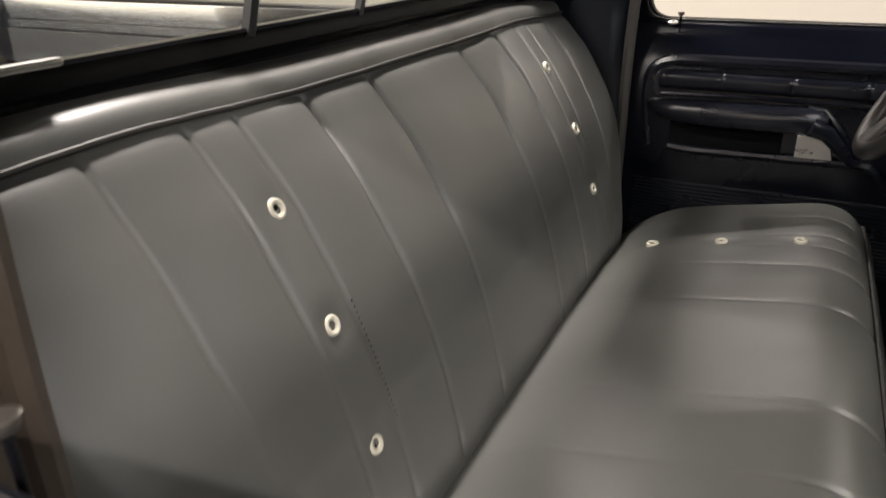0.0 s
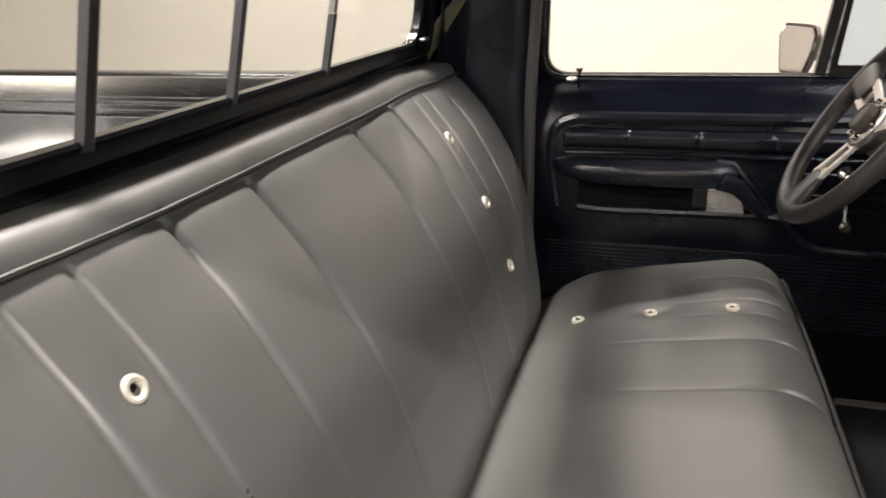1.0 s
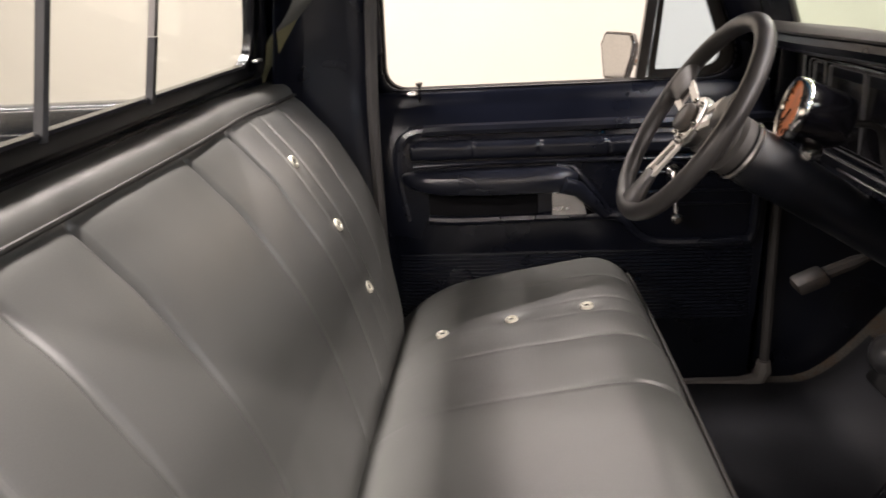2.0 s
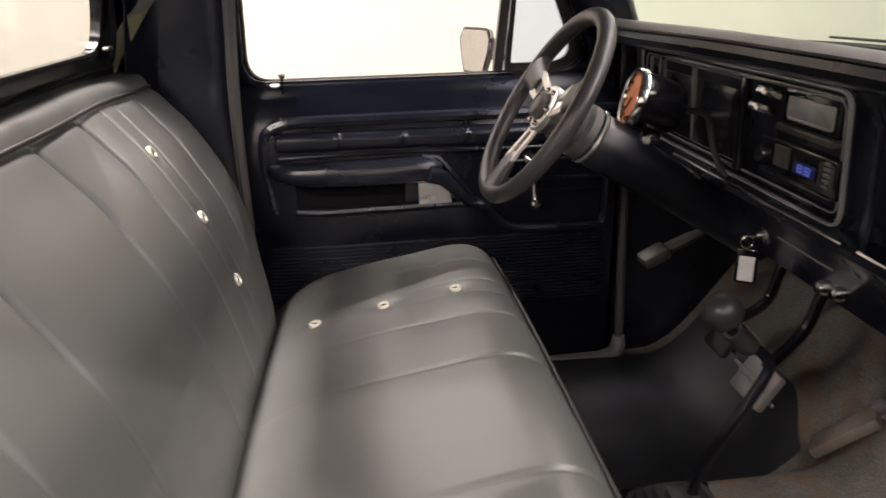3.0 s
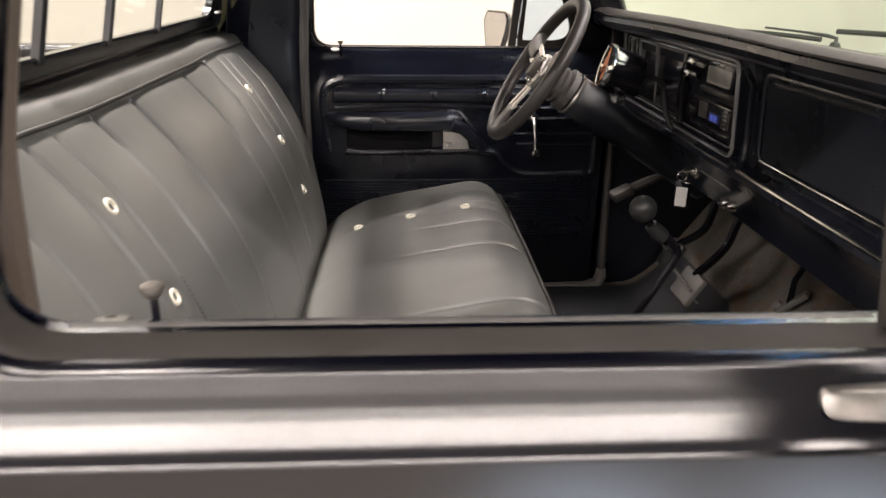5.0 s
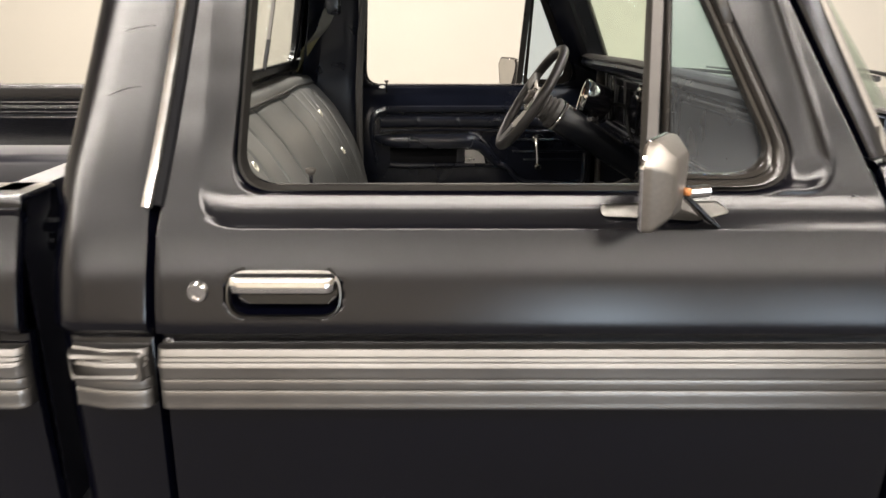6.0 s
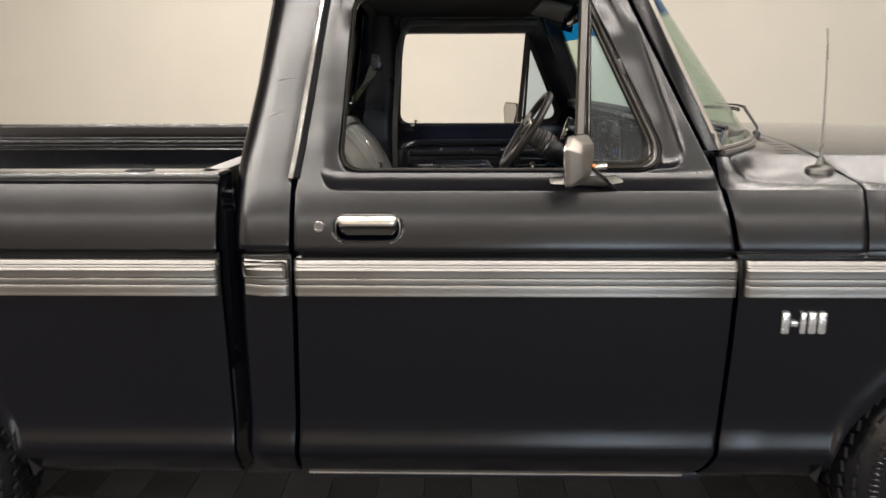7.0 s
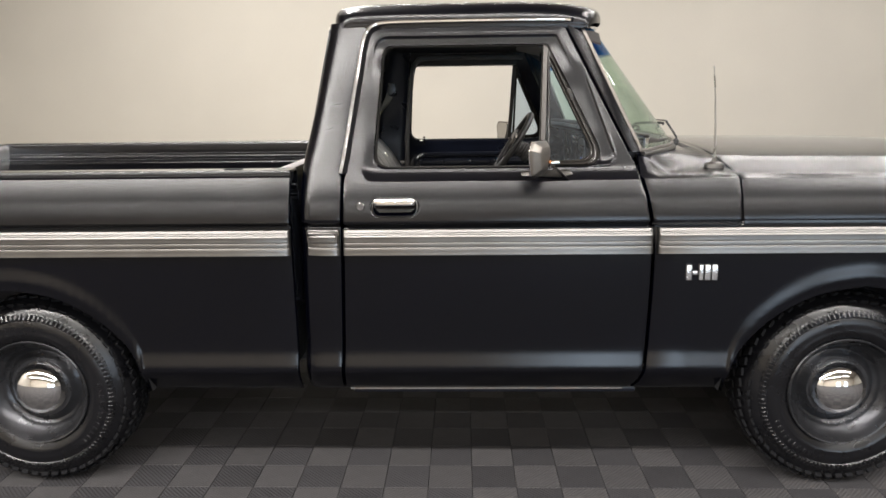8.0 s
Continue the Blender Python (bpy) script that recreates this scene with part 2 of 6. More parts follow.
BRAKEGREY = mat("dark_worn_lever_paint", (0.030, 0.028, 0.026), 0.5, var=0.3, scale=14, fine=240, stain=(0.07, 0.05, 0.035), stain_amt=0.4)


def tile_mat(name, base, angle):
    """Ribbed floor tile: fine diagonal ribs, colour that varies from tile to tile, dust."""
    m, nt, p = nodes_of(name)
    N, L = nt.nodes, nt.links
    tc = N.new("ShaderNodeTexCoord")
    mp = N.new("ShaderNodeMapping")
    mp.inputs["Rotation"].default_value = (0, 0, radians(angle))
    L.new(tc.outputs["Object"], mp.inputs[0])
    wv = N.new("ShaderNodeTexWave")
    wv.inputs["Scale"].default_value = 26
    wv.inputs["Distortion"].default_value = 0.2
    L.new(mp.outputs[0], wv.inputs["Vector"])
    nz = N.new("ShaderNodeTexNoise")
    nz.inputs["Scale"].default_value = 14
    nz.inputs["Detail"].default_value = 7
    nz.inputs["Roughness"].default_value = 0.7
    L.new(tc.outputs["Object"], nz.inputs["Vector"])
    info = N.new("ShaderNodeObjectInfo")
    add = N.new("ShaderNodeMath")
    add.operation = "MULTIPLY_ADD"
    add.inputs[1].default_value, add.inputs[2].default_value = 0.3, 0.55
    L.new(info.outputs["Random"], add.inputs[0])
    a2 = N.new("ShaderNodeMath")
    a2.operation = "MULTIPLY_ADD"
    a2.inputs[1].default_value = 0.7
    L.new(nz.outputs["Fac"], a2.inputs[0])
    L.new(add.outputs[0], a2.inputs[2])
    a3 = N.new("ShaderNodeMath")
    a3.operation = "MULTIPLY_ADD"
    a3.inputs[1].default_value = 0.45
    L.new(wv.outputs["Fac"], a3.inputs[0])
    L.new(a2.outputs[0], a3.inputs[2])
    sc = N.new("ShaderNodeVectorMath")
    sc.operation = "SCALE"
    sc.inputs[0].default_value = base
    L.new(a3.outputs[0], sc.inputs["Scale"])
    L.new(sc.outputs[0], p.inputs["Base Color"])
    p.inputs["Roughness"].default_value = 0.72
    p.inputs["Specular IOR Level"].default_value = 0.2
    b = N.new("ShaderNodeBump")
    b.inputs["Strength"].default_value = 0.6
    b.inputs["Distance"].default_value = 0.003
    L.new(wv.outputs["Fac"], b.inputs["Height"])
    L.new(b.outputs[0], p.inputs["Normal"])
    return m


TILE_L = tile_mat("grey_ribbed_tile", (0.049, 0.047, 0.048), 45)
TILE_D = tile_mat("dark_ribbed_tile", (0.033, 0.032, 0.034), -45)


# ---- mesh helpers ----
def part(name, bm, material, parent, label="", smooth=True, angle=40):
    """Links a bmesh as one mesh object under a thing or part."""
    bmesh.ops.remove_doubles(bm, verts=bm.verts, dist=1e-5)
    bmesh.ops.recalc_face_normals(bm, faces=bm.faces)
    me = bpy.data.meshes.new(name)
    if smooth:
        lim = radians(angle)
        for f in bm.faces:
            f.smooth = True
        for e in bm.edges:
            if len(e.link_faces) == 2 and e.calc_face_angle(0) > lim:
                e.smooth = False
    bm.to_mesh(me)
    bm.free()
    me.materials.append(material)
    ob = new(name, me)
    ob.parent = parent
    if label:
        tagged(ob, label)
    if material in PANES:
        ob.visible_shadow = False
    return ob


def thing(name, label, category, group="", kind=""):
    return tagged(new(name), label, category, group, kind)


def mirrored(bm):
    """A copy of the bmesh on the other side of the truck."""
    b = bm.copy()
    for v in b.verts:
        v.co.y = 2 * YC - v.co.y
    bmesh.ops.reverse_faces(b, faces=b.faces)
    return b


def both(name, bm, material, parents, label=""):
    """The same part on the near and the far side."""
    b = mirrored(bm)
    return part(name, bm, material, parents[0], label), part(name, b, material, parents[1], label)


def add_grid(bm, P, close_u=False, close_v=False):
    """Faces over a table of points P[i][j]."""
    V = [[bm.verts.new(p) for p in row] for row in P]
    n, m = len(V), len(V[0])
    for i in range(n if close_u else n - 1):
        for j in range(m if close_v else m - 1):
            q = (V[i][j], V[(i + 1) % n][j], V[(i + 1) % n][(j + 1) % m], V[i][(j + 1) % m])
            try:
                bm.faces.new(q)
            except ValueError:
                pass
    return V


def sheet(P, off):
    """A thick sheet: the points P[i][j], a second skin shifted by off, and the rim between them."""
    bm = bmesh.new()
    n, m = len(P), len(P[0])
    A = add_grid(bm, P)
    B = add_grid(bm, [[Vector(p) + Vector(off) for p in row] for row in P])
    rim = [(i, 0) for i in range(n)] + [(n - 1, j) for j in range(1, m)] + [(i, m - 1) for i in range(n - 2, -1, -1)] + [(0, j) for j in range(m - 2, 0, -1)]
    for a, b in zip(rim, rim[1:] + rim[:1]):
        bm.faces.new((A[a[0]][a[1]], A[b[0]][b[1]], B[b[0]][b[1]], B[a[0]][a[1]]))
    return bm


def loops(bm, L, closed=True, cap=False):
    """Skins a list of rings of points."""
    V = add_grid(bm, L, close_v=closed)
    if cap:
        bm.faces.new(V[0])
        bm.faces.new(list(reversed(V[-1])))
    return V


def frame_of(d):
    d = Vector(d).normalized()
    a = Vector((0, 0, 1)) if abs(d.z) < 0.9 else Vector((1, 0, 0))
    u = d.cross(a).normalized()
    return u, d.cross(u).normalized()


def tube(bm, pts, r, seg=10, closed=False, flat=1.0, cap=True):
    """A round (or flattened) rod along points; r may be a list."""
    pts = [Vector(p) for p in pts]
    n = len(pts)
    rings = []
    pu = None
    for i, p in enumerate(pts):
        if closed:
            d = pts[(i + 1) % n] - pts[i - 1]
        else:
            d = pts[min(i + 1, n - 1)] - pts[max(i - 1, 0)]
        u, w = frame_of(d)
        if pu is not None:
            u = (pu - d.normalized() * pu.dot(d.normalized())).normalized()
            w = d.normalized().cross(u)
        pu = u
        rr = r[i] if isinstance(r, (list, tuple)) else r
        rings.append([p + u * math.cos(2 * math.pi * k / seg) * rr + w * math.sin(2 * math.pi * k / seg) * rr * flat for k in range(seg)])
    V = add_grid(bm, rings, close_u=closed, close_v=True)
    if cap and not closed:
        bm.faces.new(V[0])
        bm.faces.new(list(reversed(V[-1])))
    return bm


def lathe(bm, prof, origin, axis, seg=32):
    """Turns a profile of (distance along the axis, radius) round an axis."""
    o, d = Vector(origin), Vector(axis).normalized()
    u, w = frame_of(d)
    rings = [[o + d * a + (u * math.cos(2 * math.pi * k / seg) + w * math.sin(2 * math.pi * k / seg)) * max(r, 1e-4) for k in range(seg)] for a, r in prof]
    loops(bm, rings)
    return bm


def rbox(bm, c, s, r=0.01, seg=2, m=None):
    """A box of size s round c with rounded edges, turned by the matrix m."""
    t = bmesh.new()
    bmesh.ops.create_cube(t, size=1)
    for v in t.verts:
        v.co = Vector((v.co.x * s[0], v.co.y * s[1], v.co.z * s[2]))
    if r:
        bmesh.ops.bevel(t, geom=t.edges[:], offset=min(r, min(s) * 0.49), segments=seg, profile=0.5, affect="EDGES")
    for v in t.verts:
        v.co = (m @ v.co if m else v.co) + Vector(c)
    me = bpy.data.meshes.new("tmp")
    t.to_mesh(me)
    t.free()
    bm.from_mesh(me)
    bpy.data.meshes.remove(me)
    return bm


def curve_pts(keys, n):
    """Smooth points (Catmull-Rom) through key points of any dimension."""
    K = [np.array(k, float) for k in keys]
    K = [2 * K[0] - K[1]] + K + [2 * K[-1] - K[-2]]
    out = []
    segs = len(K) - 3
    for i in range(n):
        s = i / (n - 1) * segs
        k = min(int(s), segs - 1)
        t = s - k
        a, b, c, d = K[k : k + 4]
        out.append(0.5 * (2 * b + (c - a) * t + (2 * a - 5 * b + 4 * c - d) * t * t + (3 * b - a - 3 * c + d) * t ** 3))
    return out


def lerp_table(table):
    xs, ys = zip(*table)
    return lambda v: float(np.interp(v, xs, ys))


def smooth(a, b, v):
    t = min(1, max(0, (v - a) / (b - a)))
    return t * t * (3 - 2 * t)


def rounded(corners, radii, per=8):
    """A closed polygon (2D) with rounded corners; the same number of points for each corner."""
    out = []
    n = len(corners)
    for i, c in enumerate(corners):
        c = Vector(c)
        a, b = Vector(corners[i - 1]) - c, Vector(corners[(i + 1) % n]) - c
        r = radii[i] if isinstance(radii, (list, tuple)) else radii
        ang = a.angle(b)
        d = min(r / math.tan(ang / 2), a.length * 0.48, b.length * 0.48)
        p, q = c + a.normalized() * d, c + b.normalized() * d
        for k in range(per):
            t = k / (per - 1)
            out.append((1 - t) ** 2 * p + 2 * t * (1 - t) * c + t * t * q)
    return out


def plate(poly, off):
    """A flat plate: a closed polygon of 3D points given thickness off."""
    bm = bmesh.new()
    A = [bm.verts.new(p) for p in poly]
    B = [bm.verts.new(Vector(p) + Vector(off)) for p in poly]
    bm.faces.new(A)
    bm.faces.new(list(reversed(B)))
    for i in range(len(A)):
        j = (i + 1) % len(A)
        bm.faces.new((A[i], B[i], B[j], A[j]))
    return bm


# ---- the room ----
X0, X1, Y0, Y1, ZC = -8.0, 13.0, -10.0, 8.0, 4.6


def slab(name, lo, hi, material, label, category):
    bm = bmesh.new()
    rbox(bm, [(a + b) / 2 for a, b in zip(lo, hi)], [b - a for a, b in zip(lo, hi)], 0)
    me = bpy.data.meshes.new(name)
    bm.to_mesh(me)
    bm.free()
    me.materials.append(material)
    return tagged(new(name, me), label, category, kind="structure")


floor = slab("floor", (X0, Y0, -0.15), (X1, Y1, -0.006), FLOORJ, "checkered showroom floor of ribbed grey and black plastic tiles", "floor")
slab("wall_north", (X0, Y1, -0.15), (X1, Y1 + 0.15, ZC), WALL, "plain cream painted showroom wall behind the truck", "wall")
slab("wall_south", (X0, Y0 - 0.15, -0.15), (X1, Y0, ZC), FARWALL, "plain cream painted showroom wall", "wall")
slab("wall_east", (X1, Y0, -0.15), (X1 + 0.15, Y1, ZC), WALL, "plain cream painted showroom wall", "wall")
slab("wall_west", (X0 - 0.15, Y0, -0.15), (X0, Y1, ZC), WALL, "plain cream painted showroom wall", "wall")
slab("ceiling", (X0 - 0.15, Y0 - 0.15, ZC), (X1 + 0.15, Y1 + 0.15, ZC + 0.15), CEIL, "cream painted showroom ceiling", "ceiling")

LAMP = lamp_mat("lamp_diffuser", (1.0, 0.945, 0.88), 6.0)


def ceiling_light(x, y, length, width, cool, turn=0):
    t = thing("ceiling_light", "unseen long slim white ceiling light fixture with a bright diffuser", "ceiling light", "ceiling lights round the truck")
    t.matrix_basis = pose(x, y, ZC - 0.05, 0, 0, turn)
    bm = bmesh.new()
    rbox(bm, (0, 0, 0.025), (length + 0.04, width + 0.03, 0.05), 0.008)
    part("housing", bm, WHITE, t)
    bm = bmesh.new()
    rbox(bm, (0, 0, -0.012), (length, width, 0.024), 0.008)
    part("diffuser", bm, LAMP, t, "glowing white diffuser")
    glow = bpy.data.lights.new("lamp_glow", "AREA")
    glow.shape = "RECTANGLE"
    glow.size, glow.size_y = length, width
    glow.energy = LAMP_POWER * math.pi * length * width
    glow.color = (1.0, 0.97, 0.945) if cool else (1.0, 0.928, 0.848)
    ob = new("lamp_glow", glow)
    ob.parent = t
    ob.location = (0, 0, -0.03)
    return t


for x, y, length, width, cool, turn in LAMPS:
    ceiling_light(x, y, length, width, cool, turn)

DAY = lamp_mat("bright_daylight_pane", (0.72, 0.86, 1.0), DAY_POWER)
for k, x in enumerate((2.9, 6.6)):
    w = tagged(new("window_%d" % (k + 1)), "bright frosted window with a white frame", "window", kind="structure")
    w.location = (x, Y0 + 0.02, 1.15)
    bm = bmesh.new()
    loops(bm, [[(p.x, dy, p.y) for p in rounded([(-hw, -hh), (-hw, hh), (hw, hh), (hw, -hh)], 0.01, 3)] for hw, hh, dy in ((0.88, 1.08, 0.0), (0.88, 1.08, 0.05), (0.80, 1.0, 0.05), (0.80, 1.0, 0.0))])
    part("window_frame", bm, WHITE, w)
    bm = bmesh.new()
    rbox(bm, (0, 0.012, 0), (1.60, 0.012, 2.0), 0)
    part("pane", bm, DAY, w, "bright frosted pane with daylight behind it")

# ---- the pickup truck: body ----
truck = thing("pickup_truck", "satin black vintage pickup truck with chrome mouldings on steel wheels", "pickup truck")


def soft_table(table, sigma=0.0025):
    """A table of values by height, rounded off a little at its corners."""
    z = np.arange(0.36, 1.80, 0.0005)
    v = np.interp(z, *zip(*table))
    k = np.exp(-0.5 * (np.arange(-20, 21) * 0.0005 / sigma) ** 2)
    pad = np.r_[np.full(20, v[0]), v, np.full(20, v[-1])]
    v = np.convolve(pad, k / k.sum(), "valid")
    return lambda q: float(np.interp(q, z, v))


SILL_UP = [(1.18, 0.0731), (1.19, 0.079), (1.25, 0.099), (1.68, 0.240), (1.74, 0.264)]
tumble = soft_table([(1.12, 0.030), (1.15, 0.0475)] + SILL_UP)
LOWER = [(0.36, 0.12), (0.392, 0.085), (0.40, 0.070), (0.43, 0.049), (0.455, 0.033), (0.472, 0.0250), (0.485, 0.0235), (0.50, 0.0255), (0.52, 0.0305), (0.54, 0.0345), (0.555, 0.0360), (0.58, 0.0365), (0.70, 0.0315),
         (0.90, 0.022), (0.994, 0.022), (0.999, 0.030), (1.006, 0.029), (1.0095, 0.0085), (1.014, 0.0050), (1.02, 0.0056), (1.026, 0.0064), (1.03, 0.0070), (1.035, 0.0080), (1.04, 0.0091), (1.045, 0.0102), (1.05, 0.0114), (1.055, 0.0126), (1.06, 0.0139), (1.07, 0.0165), (1.08, 0.0193), (1.09, 0.0224), (1.10, 0.0260), (1.11, 0.0300), (1.12, 0.0341), (1.13, 0.0383), (1.14, 0.0426), (1.15, 0.0470)]
side_plain = soft_table(LOWER + [(1.16, 0.0515), (1.17, 0.0560), (1.18, 0.0605), (1.19, 0.0649), (1.20, 0.0692)])
side_full = soft_table(LOWER + [(1.18, 0.0605), (1.20, 0.0692), (1.22, 0.0777), (1.25, 0.0900), (1.30, 0.1108), (1.35, 0.1300), (1.40, 0.1478), (1.68, 0.240), (1.74, 0.264)], 0.006)


def pocket(x, z):
    """The hollow round the door handle."""
    dx, dz = max(abs(x - 0.181) - 0.050, 0), abs(z - 1.066)
    d = math.hypot(dx, dz)
    return 0.024 * (1 - smooth(0.021, 0.031, d))


def yside(x, z, hollow=False):
    return side_plain(z) + (pocket(x, z) if hollow else 0)


def columns(x0, x1, step, edge=True):
    n = max(2, round((x1 - x0) / step))
    xs = [x0 + (x1 - x0) * i / n for i in range(n + 1)]
    if edge:
        xs = sorted(set([x0, x0 + 0.003, x0 + 0.008] + [x for x in xs if x0 + 0.012 < x < x1 - 0.012] + [x1 - 0.008, x1 - 0.003, x1]))
    return xs


def roll_edge(d):
    """How far a panel's edge turns in, d from the edge."""
    return 0.010 if d < 1e-6 else 0.002 if d < 0.0035 else 0.0


ZLOW = [0.392, 0.40, 0.415, 0.43, 0.445, 0.455, 0.463, 0.470, 0.477, 0.484, 0.492, 0.50, 0.51, 0.52, 0.53, 0.54, 0.548, 0.556, 0.57, 0.59, 0.62, 0.70, 0.80, 0.90, 0.905, 0.993, 0.999, 1.0065, 1.010, 1.014, 1.020, 1.03]
ZUP = [1.034 + 0.004 * i for i in range(28)] + [1.146, 1.149, 1.1515, 1.154, 1.157, 1.160, 1.163, 1.166, 1.170, 1.174, 1.180]
door_back = lerp_table([(0.39, -0.021), (0.60, -0.012), (0.95, 0.0), (1.20, 0.003)])
door_front = lerp_table([(0.39, 1.003), (0.43, 1.028), (0.48, 1.043), (0.56, 1.051), (0.75, 1.056), (0.90, 1.056), (1.0, 1.046), (1.10, 1.028), (1.20, 1.0)])

# outer skin of the door, with its hollow for the handle and the cove under the window
IN = [(0.105, 1.192), (0.138, 1.602), (0.708, 1.602), (0.905, 1.192)]
OUT = [(0.006, 1.180), (0.087, 1.668), (0.768, 1.668), (1.004, 1.180)]
inner = rounded(IN, [0.05, 0.035, 0.02, 0.06], 10)
outer = rounded(OUT, [0.004, 0.07, 0.02, 0.004], 10)


def window_ring(steps, base=tumble):
    rings = []
    for mix, dy in steps:
        rings.append([Vector((p.x, base(p.y) + dy + (side_full(p.y) - base(p.y)) * (1 - smooth(0.050, 0.115, p.x)), p.y)) for p in (a.lerp(b, mix) for a, b in zip(outer, inner))])
    return rings


# the pressed recess round the window: its depth by height and its profile by distance in from the crease
recess_depth = lerp_table([(1.10, 0.0141), (1.19, 0.0141), (1.25, 0.0092), (1.30, 0.0056), (1.40, 0.0035), (1.55, 0.0024), (1.70, 0.0010)])
recess_shape = lerp_table([(0.0, 0.0), (0.0015, 0.04), (0.003, 0.15), (0.006, 0.31), (0.011, 0.48), (0.017, 0.66), (0.023, 0.79), (0.029, 0.88), (0.039, 0.97), (0.055, 1.0)])
frame_step = lerp_table([(0.05, 0.0), (0.30, -0.002), (0.46, -0.0005), (0.52, 0.0035), (0.60, 0.0062), (0.88, 0.010), (1.0, 0.011)])
vent_shape = lerp_table([(0.0, 0.0), (0.002, 0.08), (0.006, 0.40), (0.012, 0.72), (0.022, 0.93), (0.035, 1.0)])
Z_JOIN = 1.140


def frame_skin(x, z):
    """The outer face of the door above the handle: body section with the window's recess pressed in."""
    k = smooth(1.15, 1.18, z)
    a, b, R = z - 1.149, x - (0.064 + 0.06 * (z - 1.22)), 0.055
    d = R - math.hypot(R - a, R - b) if a < R and b < R else min(a, b)
    y = side_plain(min(z, 1.19)) * (1 - k) + side_full(z) * k + recess_depth(z) * recess_shape(max(d, 0.0))
    # the ridged hollow in front of the vent pane
    a, b, R = z - 1.197, 0.921 - 0.34 * (z - 1.259) - x, 0.05
    d = R - math.hypot(R - a, R - b) if a < R and b < R else min(a, b)
    fade = smooth(0.66, 0.78, x) * (1 - smooth(1.44, 1.56, z))
    return y + fade * (0.0065 * vent_shape(max(d, 0.0)) - 0.0022 * math.exp(-(d / 0.0045) ** 2))


def frame_face():
    """Window surround of the door, from the join with the lower skin in to the edge of the opening."""
    def front(z):
        return 1.0133 + (z - Z_JOIN) * (1.004 - 1.0133) / (1.18 - Z_JOIN) if z < 1.18 else 1.004 - (z - 1.18) * 0.236 / 0.488
    ca = rounded([(0.006, Z_JOIN), (0.087, 1.668), (0.768, 1.668), (1.0133, Z_JOIN)], [0.0005, 0.07, 0.02, 0.0005], 12)
    cb = rounded(IN, [0.05, 0.035, 0.02, 0.06], 12)
    edge, hole = [], []
    for i in range(len(ca)):
        j = (i + 1) % len(ca)
        n = max(2, round(max((ca[j] - ca[i]).length, (cb[j] - cb[i]).length) / 0.010))
        edge += [ca[i].lerp(ca[j], k / n) for k in range(n)]
        hole += [cb[i].lerp(cb[j], k / n) for k in range(n)]
    for p in edge:
        if p.x > 0.75 and p.y > Z_JOIN + 1e-4:
            p.x += front(p.y) - (1.0133 - (p.y - Z_JOIN) * 0.2453 / 0.528)
    steps = [(0.0, 0.03), (0.0, 0.006), (0.02, 0.001), (0.04, 0.0)] + [(0.04 + 0.9 * k / 36, 0.0) for k in range(1, 37)] + [(0.965, 0.0015), (0.985, 0.004), (1.0, 0.009), (1.0, 0.06), (0.0, 0.06), (0.0, 0.03)]
    rings = []
    for mix, dy in steps:
        ring = []
        for a, b in zip(edge, hole):
            p = a.lerp(b, mix)
            low = a.y < Z_JOIN + 1e-4 and dy < 0.01 and mix < 0.03
            ring.append((p.x, frame_skin(p.x, p.y) + frame_step(mix) * smooth(1.50, 1.60, p.y) + (0.0 if low else dy), p.y))
        rings.append(ring)
    return rings


def door_shell():
    zs = ZLOW + [z for z in ZUP if z < Z_JOIN - 0.002] + [Z_JOIN]
    offs = [0.0, 0.003, 0.008, 0.02, 0.045, 0.07] + [0.09 + 0.005 * i for i in range(37)] + [0.30, 0.36, 0.45, 0.54, 0.63, 0.72, 0.80, 0.88, 0.94]
    P = []
    for z in zs:
        a, b = door_back(z) + 0.0035, door_front(z) - 0.0035
        row = []
        xs = [a + o for o in offs if a + o < b - 0.03] + [b - 0.02, b - 0.008, b - 0.003, b]
        while len(xs) < len(offs) + 4:
            xs.insert(-4, xs[-5] * 0.5 + xs[-4] * 0.5)
        for x in xs:
            e = roll_edge(min(x - a, b - x))
            bot = 0.006 if z < 0.3925 else 0
            row.append((x, yside(x, z, True) + e + bot, z))
        P.append(row)
    bm = sheet(P, (0, 0.03, 0))
    t = bmesh.new()
    loops(t, frame_face())
    me = bpy.data.meshes.new("tmp")
    t.to_mesh(me)
    t.free()
    bm.from_mesh(me)
    bpy.data.meshes.remove(me)
    return bm


doors = both("door", door_shell(), PAINT, (truck, truck), "satin black door with its window wound down")

# window channel, vent post and vent pane
bm = bmesh.new()
loops(bm, window_ring([(0.985, 0.018), (0.985, 0.012), (1.03, 0.014), (1.045, 0.022), (1.045, 0.045), (0.985, 0.045), (0.985, 0.018)]))
both("window_channel", bm, CHANNEL, doors, "dull worn metal and felt window channel")
bm = bmesh.new()
pts = [(0.684, 1.195), (0.704, 1.606)]
A, B = [Vector((x, tumble(z) + 0.018, z)) for x, z in pts]
rings = []
for k in range(7):
    c = A.lerp(B, k / 6)
    rings.append([c + Vector((dx, dy, 0)) for dx, dy in ((-0.011, 0.002), (-0.008, -0.003), (0.007, -0.003), (0.010, 0.002), (0.010, 0.022), (-0.011, 0.022))])
loops(bm, rings, cap=True)
both("vent_post", bm, DULLALU, doors, "grey metal vent window post")
vent = [p for p in rounded([(0.694, 1.194), (0.713, 1.600), (0.716, 1.600), (0.902, 1.194)], [0.002, 0.002, 0.004, 0.058], 8)]
